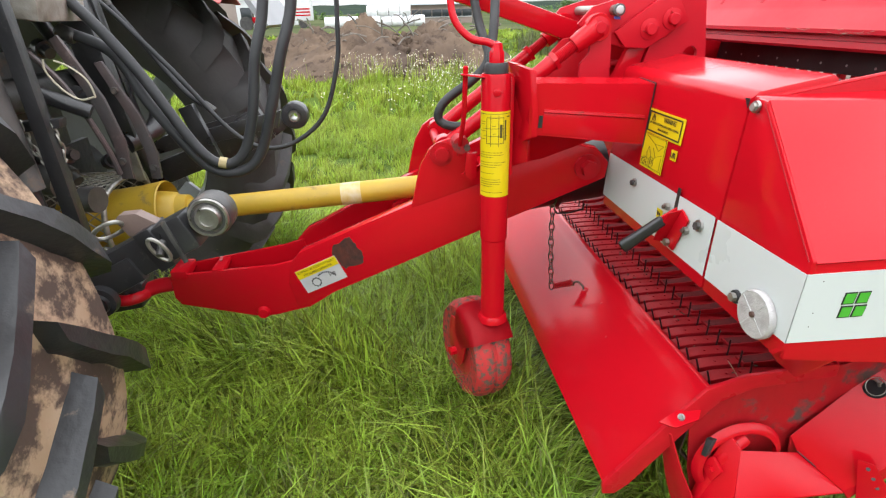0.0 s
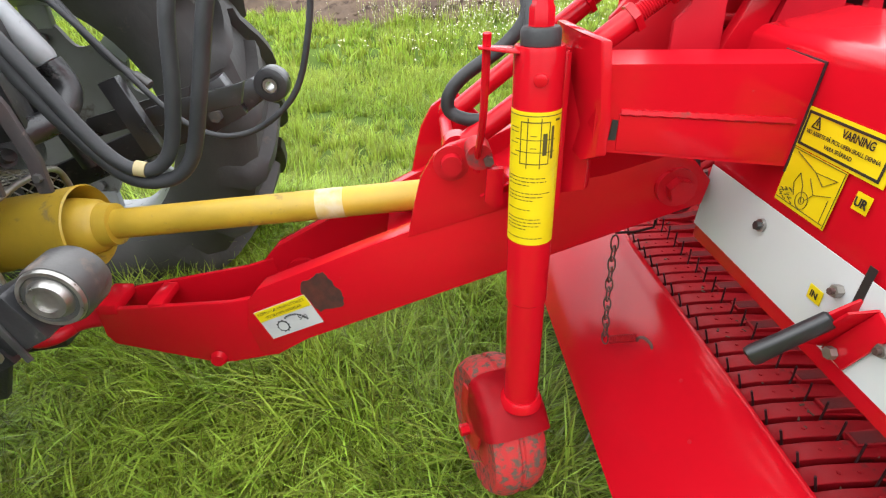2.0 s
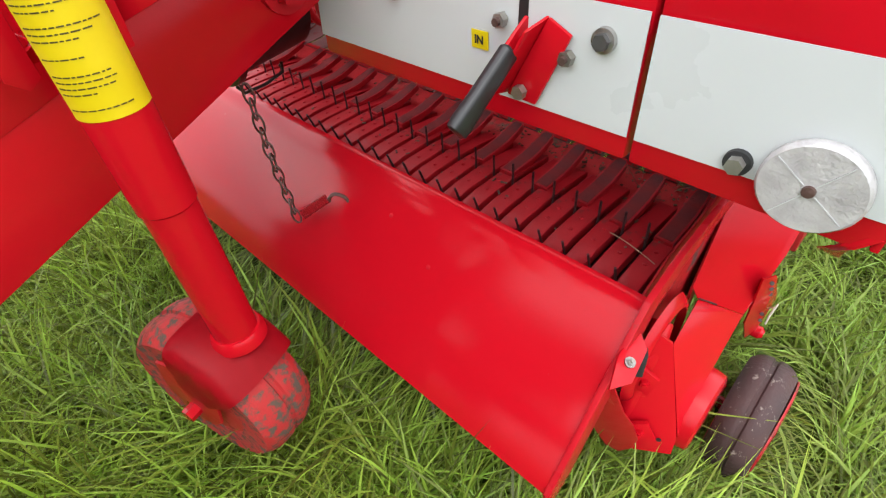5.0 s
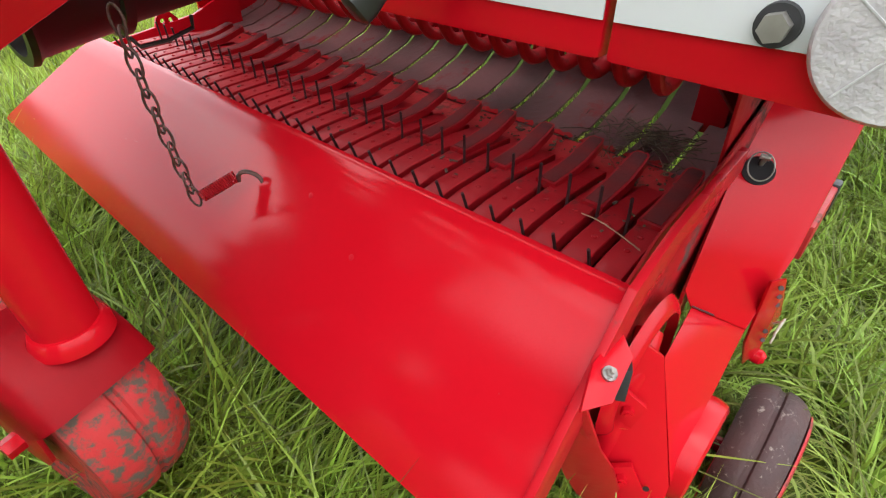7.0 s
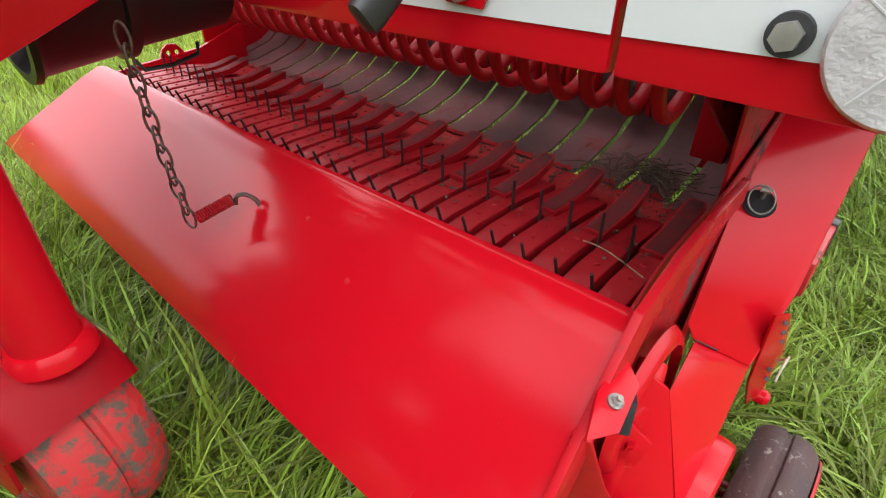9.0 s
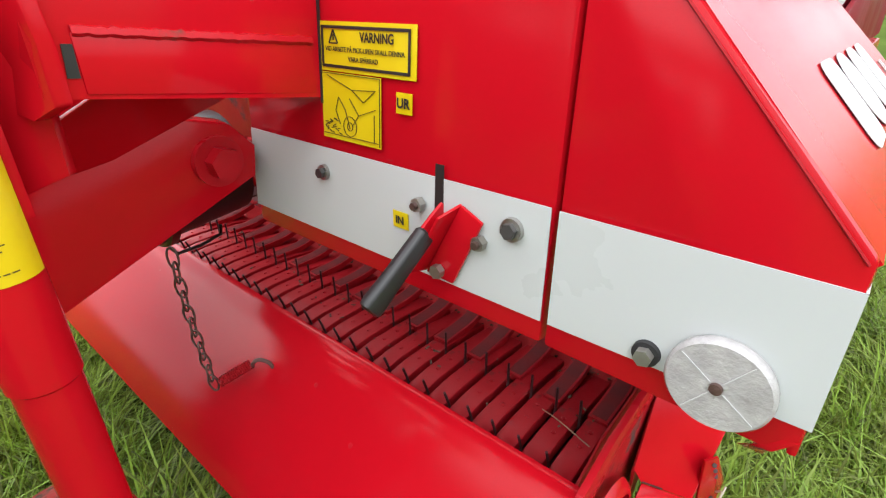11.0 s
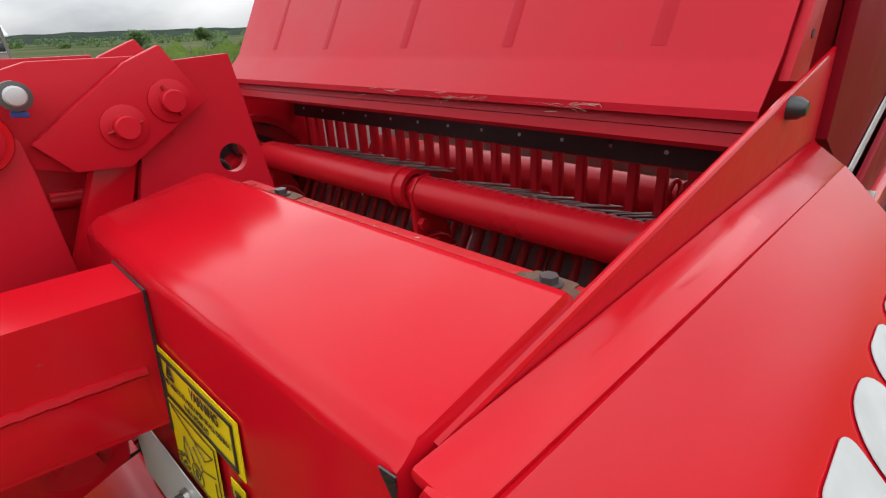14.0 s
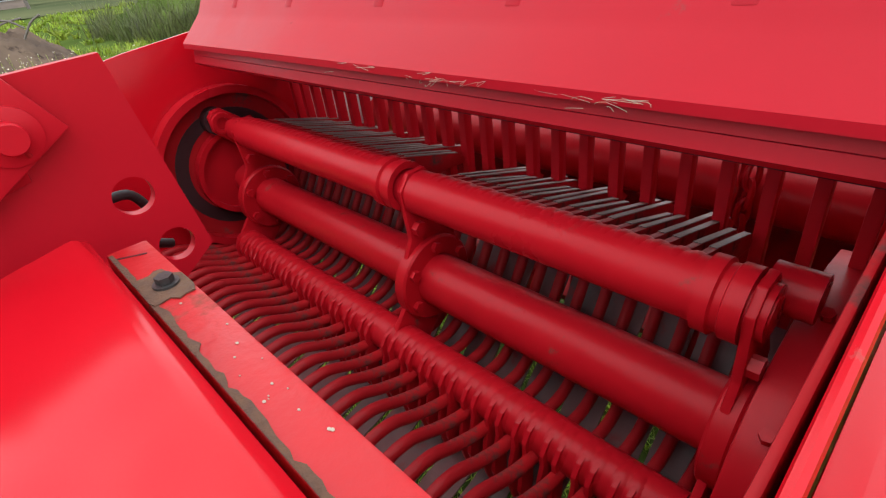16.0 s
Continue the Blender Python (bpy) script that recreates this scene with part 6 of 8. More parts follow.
# hinge holes as dark discs with the shade painted in
for x, z in ((0.735, 1.35), (0.765, 1.40), (0.80, 1.47)):
    part("hinge_hole", lathe((x, CY0 - 0.0162, z), (x, CY0 - 0.0172, z), [(0, 0.006), (1, 0.006), (1, 0)], 12), DARK, flap)
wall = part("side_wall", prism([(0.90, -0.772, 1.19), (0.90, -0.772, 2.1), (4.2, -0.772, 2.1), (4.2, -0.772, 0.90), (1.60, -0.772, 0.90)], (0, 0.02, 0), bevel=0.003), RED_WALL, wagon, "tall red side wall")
part("side_wall_far", prism([(0.96, 0.725, 0.85), (0.96, 0.725, 1.24), (4.2, 0.725, 1.24), (4.2, 0.725, 0.80)], (0, 0.02, 0), bevel=0.003), material("pale_inner_boards", (0.62, 0.60, 0.57), 0.6, col2=(0.50, 0.47, 0.44), scale=3, bump=0.2, stretch=(0.5, 1, 8)), wall, "pale inner boards of the bed wall")
part("pale_strip", prism([(0.93, -0.775, 0.960), (0.93, -0.775, 0.990), (2.2, -0.775, 1.315), (2.2, -0.775, 1.265)], (0, -0.004, 0), bevel=0), DECAL_WHITE, wall)
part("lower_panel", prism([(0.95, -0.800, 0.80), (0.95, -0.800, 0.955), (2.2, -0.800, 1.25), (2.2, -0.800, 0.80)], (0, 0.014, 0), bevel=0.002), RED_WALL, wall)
part("panel_latch", box((1.42, -0.812, 0.97), (0.04, 0.02, 0.014), (0, -12, 0), 0.003), GALV, wall)
part("chassis_rail", box((2.0, -0.80, 0.86), (2.4, 0.05, 0.14), (0, 0, 0), 0.006), RED, wall)
for s in (-1, 1):
    c = V((2.75, -0.02 + s * 0.85, 0.43))
    t = part("wagon_tyre", lathe(c - V((0, 0.13, 0)), c + V((0, 0.13, 0)), [(0, 0.20), (0, 0.34), (0.12, 0.38), (0.88, 0.38), (1, 0.34), (1, 0.20)], 48, closed=True), TYRE, wagon)
    part("rim", lathe(c - V((0, 0.11, 0)), c + V((0, 0.11, 0)), [(0, 0), (0.3, 0.10), (0, 0.20), (1, 0.20), (0.7, 0.10), (1, 0)], 36), RED, t)
part("side_light", box((1.62, -1.0, 0.93), (0.02, 0.01, 0.08), (0, 20, 0), 0.003), material("amber_lens", (0.7, 0.22, 0.01), 0.2), wagon)

# ---- drive shaft ----
PT0, PT1 = V((-1.30, 0.03, 0.774)), V((-0.05, 0.03, 0.842))
pd = (PT1 - PT0).normalized()
shaft = tagged(part("drive_shaft", lathe(PT0 - pd * 0.02, PT1, [(0, 0), (0, 0.036), (1, 0.036), (1, 0)], 32), PTO_YELLOW), "yellow plastic-shielded drive shaft between tractor and wagon", "drive shaft")
part("shield_cone", lathe(PT0 - pd * 0.36, PT0 + pd * 0.03, [(-0.02, 0.055), (0, 0.080), (0.10, 0.088), (0.30, 0.090), (0.34, 0.086), (0.66, 0.094), (0.84, 0.102), (0.85, 0.099), (0.70, 0.086), (0.30, 0.082), (0.0, 0.06)], 40, closed=True), PTO_YELLOW, shaft)
part("shield_bell", lathe(PT0 - pd * 0.14, PT0 + pd * 0.035, [(0, 0.070), (0.45, 0.072), (0.75, 0.064), (0.80, 0.058), (0.82, 0.054), (1.0, 0.050), (1, 0.03)], 36), PTO_YELLOW, shaft)
cone0 = PT0 + pd * 1.085
part("gearbox_shield", lathe(cone0, cone0 + pd * 0.30, [(0, 0.112), (0, 0.126), (0.03, 0.128), (0.06, 0.120), (0.42, 0.112), (0.43, 0.120), (0.48, 0.120), (0.49, 0.108), (1, 0.100), (1, 0.05), (0.3, 0.10)], 40, closed=True), PLUG, shaft, "black plastic shield cone at the gearbox")
part("shield_clip", tube([cone0 + V((0.145, -0.03, -0.112)), cone0 + V((0.155, -0.035, -0.128)), cone0 + V((0.20, -0.035, -0.128)), cone0 + V((0.245, -0.035, -0.118)), cone0 + V((0.25, -0.03, -0.100))], 0.0035, 6, curved=False), PLUG, shaft)
patch_c = PT0 + pd * 0.52
LABEL_WORN = material("worn_label", (0.55, 0.47, 0.30), 0.6, col2=(0.50, 0.36, 0.10), scale=40)
part("worn_label", lathe(patch_c, patch_c + pd * 0.065, [(0, 0.0355), (0, 0.0366), (1, 0.0366), (1, 0.0355)], 32, closed=True), LABEL_WORN, shaft)

# ---- tractor ----
tractor = group_of("tractor", "black greasy rear end of a tractor with hitch arms and hoses", "tractor")


RIM = material("silver_grey_rim", (0.30, 0.31, 0.32), 0.45, 0.2, col2=(0.22, 0.23, 0.24), scale=8, bump=0.15, dirt=(0.12, 0.10, 0.08), dirt_amount=0.3, dirt_scale=14)
DISC = material("dusty_grey_wheel_disc", (0.12, 0.12, 0.12), 0.5, col2=(0.085, 0.083, 0.08), scale=6, bump=0.15, dirt=(0.06, 0.05, 0.042), dirt_amount=0.35, dirt_scale=9)
LUG = material("scuffed_lug_rubber", (0.030, 0.031, 0.034), 0.38, col2=(0.020, 0.020, 0.022), scale=7, bump=0.35, bump_scale=60, dirt=(0.22, 0.16, 0.11), dirt_amount=0.22, dirt_scale=12)


def tractor_wheel(c, y_in, y_out, R, name, mud):
    """A rear wheel: carcass, slanting lugs in two rows, dished rim."""
    cx, cz = c
    w = abs(y_out - y_in)
    s = 1 if y_out > y_in else -1
    mid = (y_in + y_out) / 2
    p0, p1 = V((cx, y_in, cz)), V((cx, y_out, cz))
    t = part(name, lathe(p0, p1, [(0.10, R * 0.56), (0.02, R * 0.64), (0.0, R * 0.76), (0.05, R * 0.88), (0.14, R * 0.935), (0.5, R * 0.95), (0.86, R * 0.935), (0.95, R * 0.88), (1, R * 0.76), (0.98, R * 0.64), (0.90, R * 0.56)], 64, closed=True), TYRE_MUD if mud else TYRE, tractor,
             "tractor tyre caked with dried mud" if mud else "black tractor tyre")
    n = 20
    for side in (0, 1):
        for k in range(n):
            a0 = (k + 0.5 * side + (0.5 if mud else 0.0)) * math.tau / n
            bm = bm_new()
            rings = []
            for q in range(7):
                f = q / 6
                yy = y_in + (y_out - y_in) * ((0.0 + 0.53 * f) if side == 0 else (1.0 - 0.53 * f))
                a = a0 + 0.30 * f
                e = abs((yy - mid) / (w / 2))
                base = R * (0.955 - 0.075 * e ** 3)
                top = R * (1.0 - 0.040 * e ** 4)
                if f == 0:
                    base, top = R * 0.80, R * 0.93
                half = 0.034 + 0.012 * (1 - f)
                rings.append([(a - half - 0.016, base - 0.02), (a - half + 0.012, top), (a + half - 0.012, top), (a + half + 0.016, base - 0.02)])
                rings[-1] = [bm.verts.new((cx + r * math.cos(b), yy, cz + r * math.sin(b))) for b, r in rings[-1]]
            for u, v in zip(rings, rings[1:]):
                for i in range(3):
                    bm.faces.new((u[i], u[i + 1], v[i + 1], v[i]))
            bm.faces.new(rings[0])
            bm.faces.new(rings[-1])
            soften(bm, 0.026, 4, 25)
            for q in bm.verts:
                q.co += 0.008 * noise.noise_vector(q.co * 8) + 0.005 * noise.noise_vector(q.co * 23)
            part("tread_lug", bm, LUG if mud else TYRE, t, angle=60)
    part("rim", lathe(p0, p1, [(0.08, R * 0.60), (0.10, R * 0.56), (0.30, R * 0.52), (0.50, R * 0.50), (0.84, R * 0.54), (0.90, R * 0.60)], 48, closed=True), RIM, t)
    part("wheel_disc", prism([(cx + R * (0.40 + 0.055 * math.cos(8 * a)) * math.cos(a), y_in + (y_out - y_in) * 0.50, cz + R * (0.40 + 0.055 * math.cos(8 * a)) * math.sin(a)) for a in [k * math.tau / 96 for k in range(96)]], (0, s * 0.02, 0), bevel=0), DISC, t)
    for k in range(8):
        a = k * math.tau / 8
        part("rim_bolt", rod((cx + R * 0.36 * math.cos(a), y_in + (y_out - y_in) * 0.46, cz + R * 0.36 * math.sin(a)), (cx + R * 0.36 * math.cos(a), y_in + (y_out - y_in) * 0.50, cz + R * 0.36 * math.sin(a)), 0.02, 6), DISC, t, angle=25)
    for k in range(8):
        a = k * math.tau / 8
        part("spoke", box((cx + R * 0.46 * math.cos(a), y_in + (y_out - y_in) * 0.52, cz + R * 0.46 * math.sin(a)), (R * 0.12, 0.03, 0.10), (0, -math.degrees(a), 0), 0.006), RIM, t)
    return t


WHX, WHZ, WHR = -1.90, 0.80, 0.80
tractor_wheel((WHX, WHZ), -0.66, -1.12, WHR, "near_tyre", True)
tractor_wheel((WHX, WHZ), 0.74, 1.20, WHR, "far_tyre", False)
part("axle_housing", lathe((WHX, -0.55, WHZ), (WHX, 0.62, WHZ), [(0, 0.10), (0.15, 0.12), (0.35, 0.15), (0.42, 0.22), (0.60, 0.22), (0.66, 0.15), (0.85, 0.12), (1, 0.10)], 28), TRACTOR_BLACK, tractor)
part("gearbox_block", box((-1.92, 0.02, 0.95), (0.42, 0.42, 0.62), (0, 0, 0), 0.03), TRACTOR_BLACK, tractor)
part("rear_cover", box((-1.70, 0.02, 1.10), (0.10, 0.34, 0.34), (0, 0, 0), 0.02), GREY_IRON, tractor)
part("cab_floor", box((-1.95, 0.02, 1.52), (0.95, 1.40, 0.10), (0, 4, 0), 0.03), TRACTOR_BLACK, tractor)
part("fender", sheet_strip([(-1.05, 1.30), (-1.12, 1.42), (-1.35, 1.50), (-2.2, 1.56)], 0.50, 1.12, 0.02), material("grey_fender", (0.22, 0.23, 0.24), 0.45, scale=4, bump=0.1), tractor)
part("fender_near", prism([(-1.55, -0.60, 1.00), (-1.40, -0.60, 1.20), (-1.35, -0.60, 1.48), (-2.2, -0.60, 1.50), (-2.2, -0.60, 1.0)], (0, -0.015, 0)), TRACTOR_BLACK, tractor)


def lower_link(y0, y1, xe, ze, label=""):
    """A lower link arm: forged bar to the boxed end with its ball."""
    l = part("lower_link", prism([(-1.95, y0, 0.62), (-1.95, y0, 0.70), (xe - 0.42, (y0 + y1) / 2, ze - 0.10), (xe - 0.42, (y0 + y1) / 2, ze - 0.20)], (0, 0.04, 0), bevel=0.008), TRACTOR_BLACK, tractor, label)
    return l


# near lower link with quick-hook box and ball
NB_ = V((-1.001, -0.513, 0.950))
ll = lower_link(-0.34, -0.46, NB_.x, NB_.z)
ld = V((0.82, -0.03, 0.40)).normalized()
lu = V((0, 0, 1)) - ld * ld.z
lu.normalize()
ls = ld.cross(lu)


def link_box(c0, l0, l1, h0, h1, w, mat, parent, name, bevel=0.006, dy=0.0):
    o = [c0 + ld * l0 + lu * h0, c0 + ld * l0 + lu * h1, c0 + ld * l1 + lu * h1, c0 + ld * l1 + lu * h0]
    o = [p + ls * (-w / 2 + dy) for p in o]
    return part(name, prism(o, ls * w, bevel=bevel), mat, parent)


link_box(NB_, -0.44, -0.05, -0.046, 0.036, 0.070, TRACTOR_BLACK, ll, "link_sleeve", 0.008)
link_box(NB_, -0.50, -0.20, -0.052, 0.010, 0.084, TRACTOR_BLACK, ll, "link_sleeve", 0.008)
link_box(NB_, -0.16, -0.12, -0.054, 0.042, 0.080, TRACTOR_BLACK, ll, "sleeve_collar", 0.004)
part("ball_housing", lathe(NB_ + V((0, -0.030, 0)), NB_ + V((0, 0.034, 0)), [(0, 0.029), (0, 0.036), (0.06, 0.044), (0.18, 0.047), (0.82, 0.047), (0.95, 0.044), (1, 0.036), (1, 0.029)], 44, closed=True), GREY_IRON, ll, "worn round ball-joint end")
part("ball", lathe(NB_ + V((0, -0.040, 0)), NB_ + V((0, 0.040, 0)), [(0, 0.016), (0, 0.024), (0.15, 0.031), (0.5, 0.034), (0.85, 0.031), (1, 0.024), (1, 0.016)], 32, closed=True), STEEL, ll)
part("housing_ring", lathe(NB_ + V((0, -0.033, 0)), NB_ + V((0, -0.028, 0)), [(0, 0.036), (0, 0.041), (1, 0.043), (1, 0.036)], 40, closed=True), STEEL, ll)
part("ball_bush", lathe(NB_ + V((0, -0.036, 0)), NB_ + V((0, 0.0, 0)), [(0, 0.014), (0, 0.020), (1, 0.020)], 24), STEEL, ll)
c = NB_ + ld * -0.180 + lu * 0.074 + ls * -0.01
part("pull_ring", tube([c + ld * (0.034 * math.cos(t) - 0.03) * (1.1 if math.cos(t) < 0 else 0.8) + V((0, -0.022 * math.sin(t) - 0.02, 0.018 * math.sin(t))) for t in [k * math.tau / 20 for k in range(21)]], 0.005, 8, curved=False), GALV, ll)
part("latch_bracket", prism([c + ld * a + lu * b + V((0, -0.02, 0)) for a, b in ((-0.004, -0.034), (-0.008, 0.012), (0.008, 0.018), (0.042, 0.004), (0.066, -0.034))], V((0, 0.03, 0))), material("rust_pink_steel", (0.19, 0.135, 0.115), 0.6, scale=30, bump=0.3), ll)
c = NB_ + ld * -0.118 + lu * -0.006 + ls * 0.045
part("linch_ring", tube([c + ld * (0.013 * math.cos(t)) + lu * (0.030 * math.sin(t)) - V((0, 0.012 + 0.006 * math.sin(t), 0)) for t in [k * math.tau / 20 for k in range(21)]], 0.0042, 8, curved=False), GALV, ll)
part("linch_plug", rod(c + V((0, 0.012, 0.01)), c + V((0, -0.016, -0.012)), 0.008, 14), GREY_IRON, ll)
c = NB_ + ld * -0.31 + lu * -0.045 + ls * 0.044
part("link_boss", lathe(c, c + V((0, -0.03, 0)), [(0, 0.036), (0.6, 0.034), (0.7, 0.024), (1, 0.022), (1, 0)], 24), TRACTOR_BLACK, ll)
part("worn_strip", prism([NB_ + ld * a + lu * b + ls * 0.0355 for a, b in ((-0.105, -0.060), (-0.094, -0.060), (-0.078, 0.040), (-0.089, 0.040))], ls * 0.004, bevel=0.001), GREY_IRON, ll, "bare worn edge of the sleeve")
# the drawbar hook frame of the tractor
hk = part("hook_frame", prism([(-1.85, -0.05, 0.42), (-1.85, -0.05, 0.56), (-1.50, -0.05, 0.60), (-1.44, -0.05, 0.56), (-1.46, -0.05, 0.47)], (0, 0.10, 0), bevel=0.01), TRACTOR_BLACK, tractor, "black towing hook frame")
part("hook_horn", lathe((-1.497, -0.024, 0.50), (-1.51, -0.024, 0.592), [(0, 0), (0, 0.030), (0.5, 0.026), (1, 0.006), (1, 0)], 20), GREY_IRON, hk)
part("hook_nut", rod((-1.47, -0.09, 0.60), (-1.46, -0.12, 0.61), 0.020, 6), GREY_IRON, hk, angle=25)
part("hook_side_plate", prism([(-1.82, -0.13, 0.35), (-1.82, -0.13, 0.75), (-1.60, -0.13, 0.72), (-1.52, -0.13, 0.55), (-1.60, -0.13, 0.38)], (0, 0.02, 0)), TRACTOR_BLACK, hk)
# far lower link
FB_ = V((-0.998, 0.600, 0.969))
fl = part("lower_link", prism([(-1.95, 0.36, 0.60), (-1.95, 0.36, 0.69), (-1.22, 0.56, 0.93), (-1.06, 0.585, 0.99), (-1.02, 0.585, 0.97), (-1.02, 0.585, 0.93), (-1.10, 0.575, 0.88), (-1.25, 0.55, 0.82)], (0, 0.045, 0), bevel=0.006), TRACTOR_BLACK, tractor)
part("ball_housing", lathe(FB_ + V((0, -0.034, 0)), FB_ + V((0, 0.040, 0)), [(0, 0.026), (0, 0.034), (0.06, 0.050), (0.18, 0.054), (0.82, 0.054), (0.95, 0.05), (1, 0.034), (1, 0.026)], 44, closed=True), TRACTOR_BLACK, fl)
part("ball", lathe(FB_ + V((0, -0.036, 0)), FB_ + V((0, 0.036, 0)), [(0, 0.014), (0, 0.022), (0.5, 0.031), (1, 0.022), (1, 0.014)], 32, closed=True), STEEL, fl)
part("link_block", box((-1.16, 0.55, 0.93), (0.12, 0.09, 0.13), (0, -25, 10), 0.006), TRACTOR_BLACK, fl)
part("block_bolt", rod((-1.16, 0.49, 0.90), (-1.16, 0.52, 0.90), 0.020, 6, bevel=0.003), GREY_IRON, fl, angle=25)
part("check_plate", prism([(-1.55, 0.42, 0.86), (-1.50, 0.42, 0.93), (-1.20, 0.46, 1.00), (-1.22, 0.46, 0.93)], (0, 0.015, 0)), TRACTOR_BLACK, fl)
# lift rods, levers and plates
for p0, p1, r in (((-1.46, -0.40, 1.50), (-1.40, -0.44, 0.80), 0.024), ((-1.62, 0.30, 1.40), (-1.52, 0.40, 0.80), 0.030), ((-1.60, 0.12, 1.35), (-1.45, 0.22, 0.95), 0.020)):
    o = part("lift_rod", rod(p0, p1, r), TRACTOR_BLACK, tractor)
    p0, p1 = V(p0), V(p1)
    part("rod_sleeve", rod(p0.lerp(p1, 0.35), p0.lerp(p1, 0.72), r * 1.45, bevel=0.004), GREY_IRON, o)
part("lift_bar", prism([(-1.415, -0.36, 1.60), (-1.385, -0.36, 1.60), (-1.345, -0.40, 0.83), (-1.38, -0.40, 0.83)], (0, 0.03, 0), bevel=0.004), TRACTOR_BLACK, tractor)
part("lift_bar", prism([(-1.50, 0.05, 1.55), (-1.42, 0.05, 1.55), (-1.38, 0.09, 1.02), (-1.44, 0.09, 1.02)], (0, 0.04, 0), bevel=0.005), TRACTOR_BLACK, tractor)
RUST_STRAP = material("rusty_black_strap", (0.050, 0.045, 0.046), 0.45, col2=(0.075, 0.052, 0.050), scale=9, bump=0.4, bump_scale=60, dirt=(0.15, 0.11, 0.10), dirt_amount=0.25, dirt_scale=22)
for pts_, y in ((((-1.405, 1.30), (-1.385, 1.31), (-1.318, 1.16), (-1.296, 1.05), (-1.300, 0.95), (-1.330, 0.95), (-1.326, 1.05), (-1.350, 1.15)), -0.20),
                (((-1.350, 1.24), (-1.330, 1.245), (-1.268, 1.10), (-1.250, 1.00), (-1.255, 0.93), (-1.282, 0.93), (-1.280, 1.00), (-1.298, 1.10)), -0.14)):
    st = part("lever_strap", prism([(x, y, z) for x, z in pts_], (0, 0.012, 0), bevel=0.003), RUST_STRAP, tractor, "flat rusty lever strap")
    for q in (1, 3):
        bx, bz = (pts_[q][0] + pts_[-q][0]) / 2, (pts_[q][1] + pts_[-q][1]) / 2
        part("strap_bolt", rod((bx, y - 0.010, bz), (bx, y, bz), 0.009, 6, bevel=0.001), GREY_IRON, st, angle=25)
part("chain_bracket", prism([(-1.445, -0.365, 1.135), (-1.340, -0.365, 1.140), (-1.345, -0.365, 1.120), (-1.440, -0.365, 1.112)], (0, 0.03, 0), bevel=0.002), TRACTOR_BLACK, tractor)
part("short_pipe", rod((-1.45, -0.28, 1.20), (-1.33, -0.25, 1.135), 0.018, 16, bevel=0.003), TRACTOR_BLACK, tractor)
part("thin_pipe", tube([(-1.46, -0.24, 1.30), (-1.38, -0.24, 1.20), (-1.33, -0.23, 1.05), (-1.32, -0.22, 0.97)], 0.007, 8), RUST_STRAP, tractor)
part("spool_block", box((-1.46, -0.14, 1.40), (0.16, 0.26, 0.10), (0, 10, 6), 0.012), material("corroded_alloy", (0.34, 0.32, 0.29), 0.6, 0.3, col2=(0.16, 0.13, 0.11), scale=24, bump=0.5, bump_scale=60), tractor)
# column, light sleeve, elbow pipe and plates behind the hoses
part("box_column", box((-1.43, 0.04, 1.20), (0.075, 0.05, 0.42), (0, -7, 0), 0.006), TRACTOR_BLACK, tractor)
part("strap_end", box((-1.40, 0.03, 0.96), (0.028, 0.012, 0.16), (0, -6, 0), 0.002), GALV, tractor)
part("grey_sleeve", lathe((-1.43, 0.14, 1.27), (-1.36, 0.15, 1.13), [(0, 0.018), (0.1, 0.027), (0.9, 0.029), (1, 0.024), (1, 0)]), RIM, tractor)
part("elbow_pipe", tube([(-1.36, 0.15, 1.13), (-1.34, 0.15, 1.07), (-1.35, 0.10, 1.02), (-1.40, 0.02, 1.00)], 0.030, 14), TRACTOR_BLACK, tractor)
part("bolt_plate", box((-1.25, 0.22, 0.98), (0.05, 0.03, 0.20), (0, -18, 0), 0.004), TRACTOR_BLACK, tractor)
part("bolt_plate", prism([(-1.30, 0.30, 0.92), (-1.26, 0.30, 0.98), (-1.00, 0.34, 1.03), (-1.02, 0.34, 0.97)], (0, 0.02, 0), bevel=0.004), TRACTOR_BLACK, tractor)
for q in range(7):
    rr = random.Random(q + 40)
    p = V((-1.50 + rr.uniform(-0.08, 0.1), rr.uniform(-0.30, 0.12), rr.uniform(0.92, 1.34)))
    part("fitting", lathe(p, p + V((rr.uniform(0.03, 0.06), -0.02, rr.uniform(-0.03, 0.02))), [(0, 0), (0, 0.022), (0.5, 0.024), (0.5, 0.016), (1, 0.015), (1, 0)], 12), GREY_IRON if q % 2 else TRACTOR_BLACK, tractor)
part("spool_knob", lathe((-1.44, -0.14, 1.40), (-1.44, -0.14, 1.36), [(0, 0.04), (0.7, 0.035), (1, 0.02), (1, 0)], 20), GREY_IRON, tractor)
part("cross_shaft", rod((-1.60, -0.45, 1.16), (-1.60, 0.45, 1.16), 0.045), GREY_IRON, tractor)
part("valve_body", lathe((-1.58, -0.28, 1.02), (-1.42, -0.30, 0.98), [(0, 0.05), (0.4, 0.06), (0.5, 0.045), (1, 0.04), (1, 0)], 20), GREY_IRON, tractor)
part("bolt_head", rod((-1.44, -0.20, 0.90), (-1.40, -0.21, 0.90), 0.035, 16), GREY_IRON, tractor)
part("pto_plate", prism([(-1.66, -0.22, 0.62), (-1.66, -0.22, 0.98), (-1.66, 0.26, 0.98), (-1.66, 0.26, 0.62)], (0.02, 0, 0)), TRACTOR_BLACK, tractor)
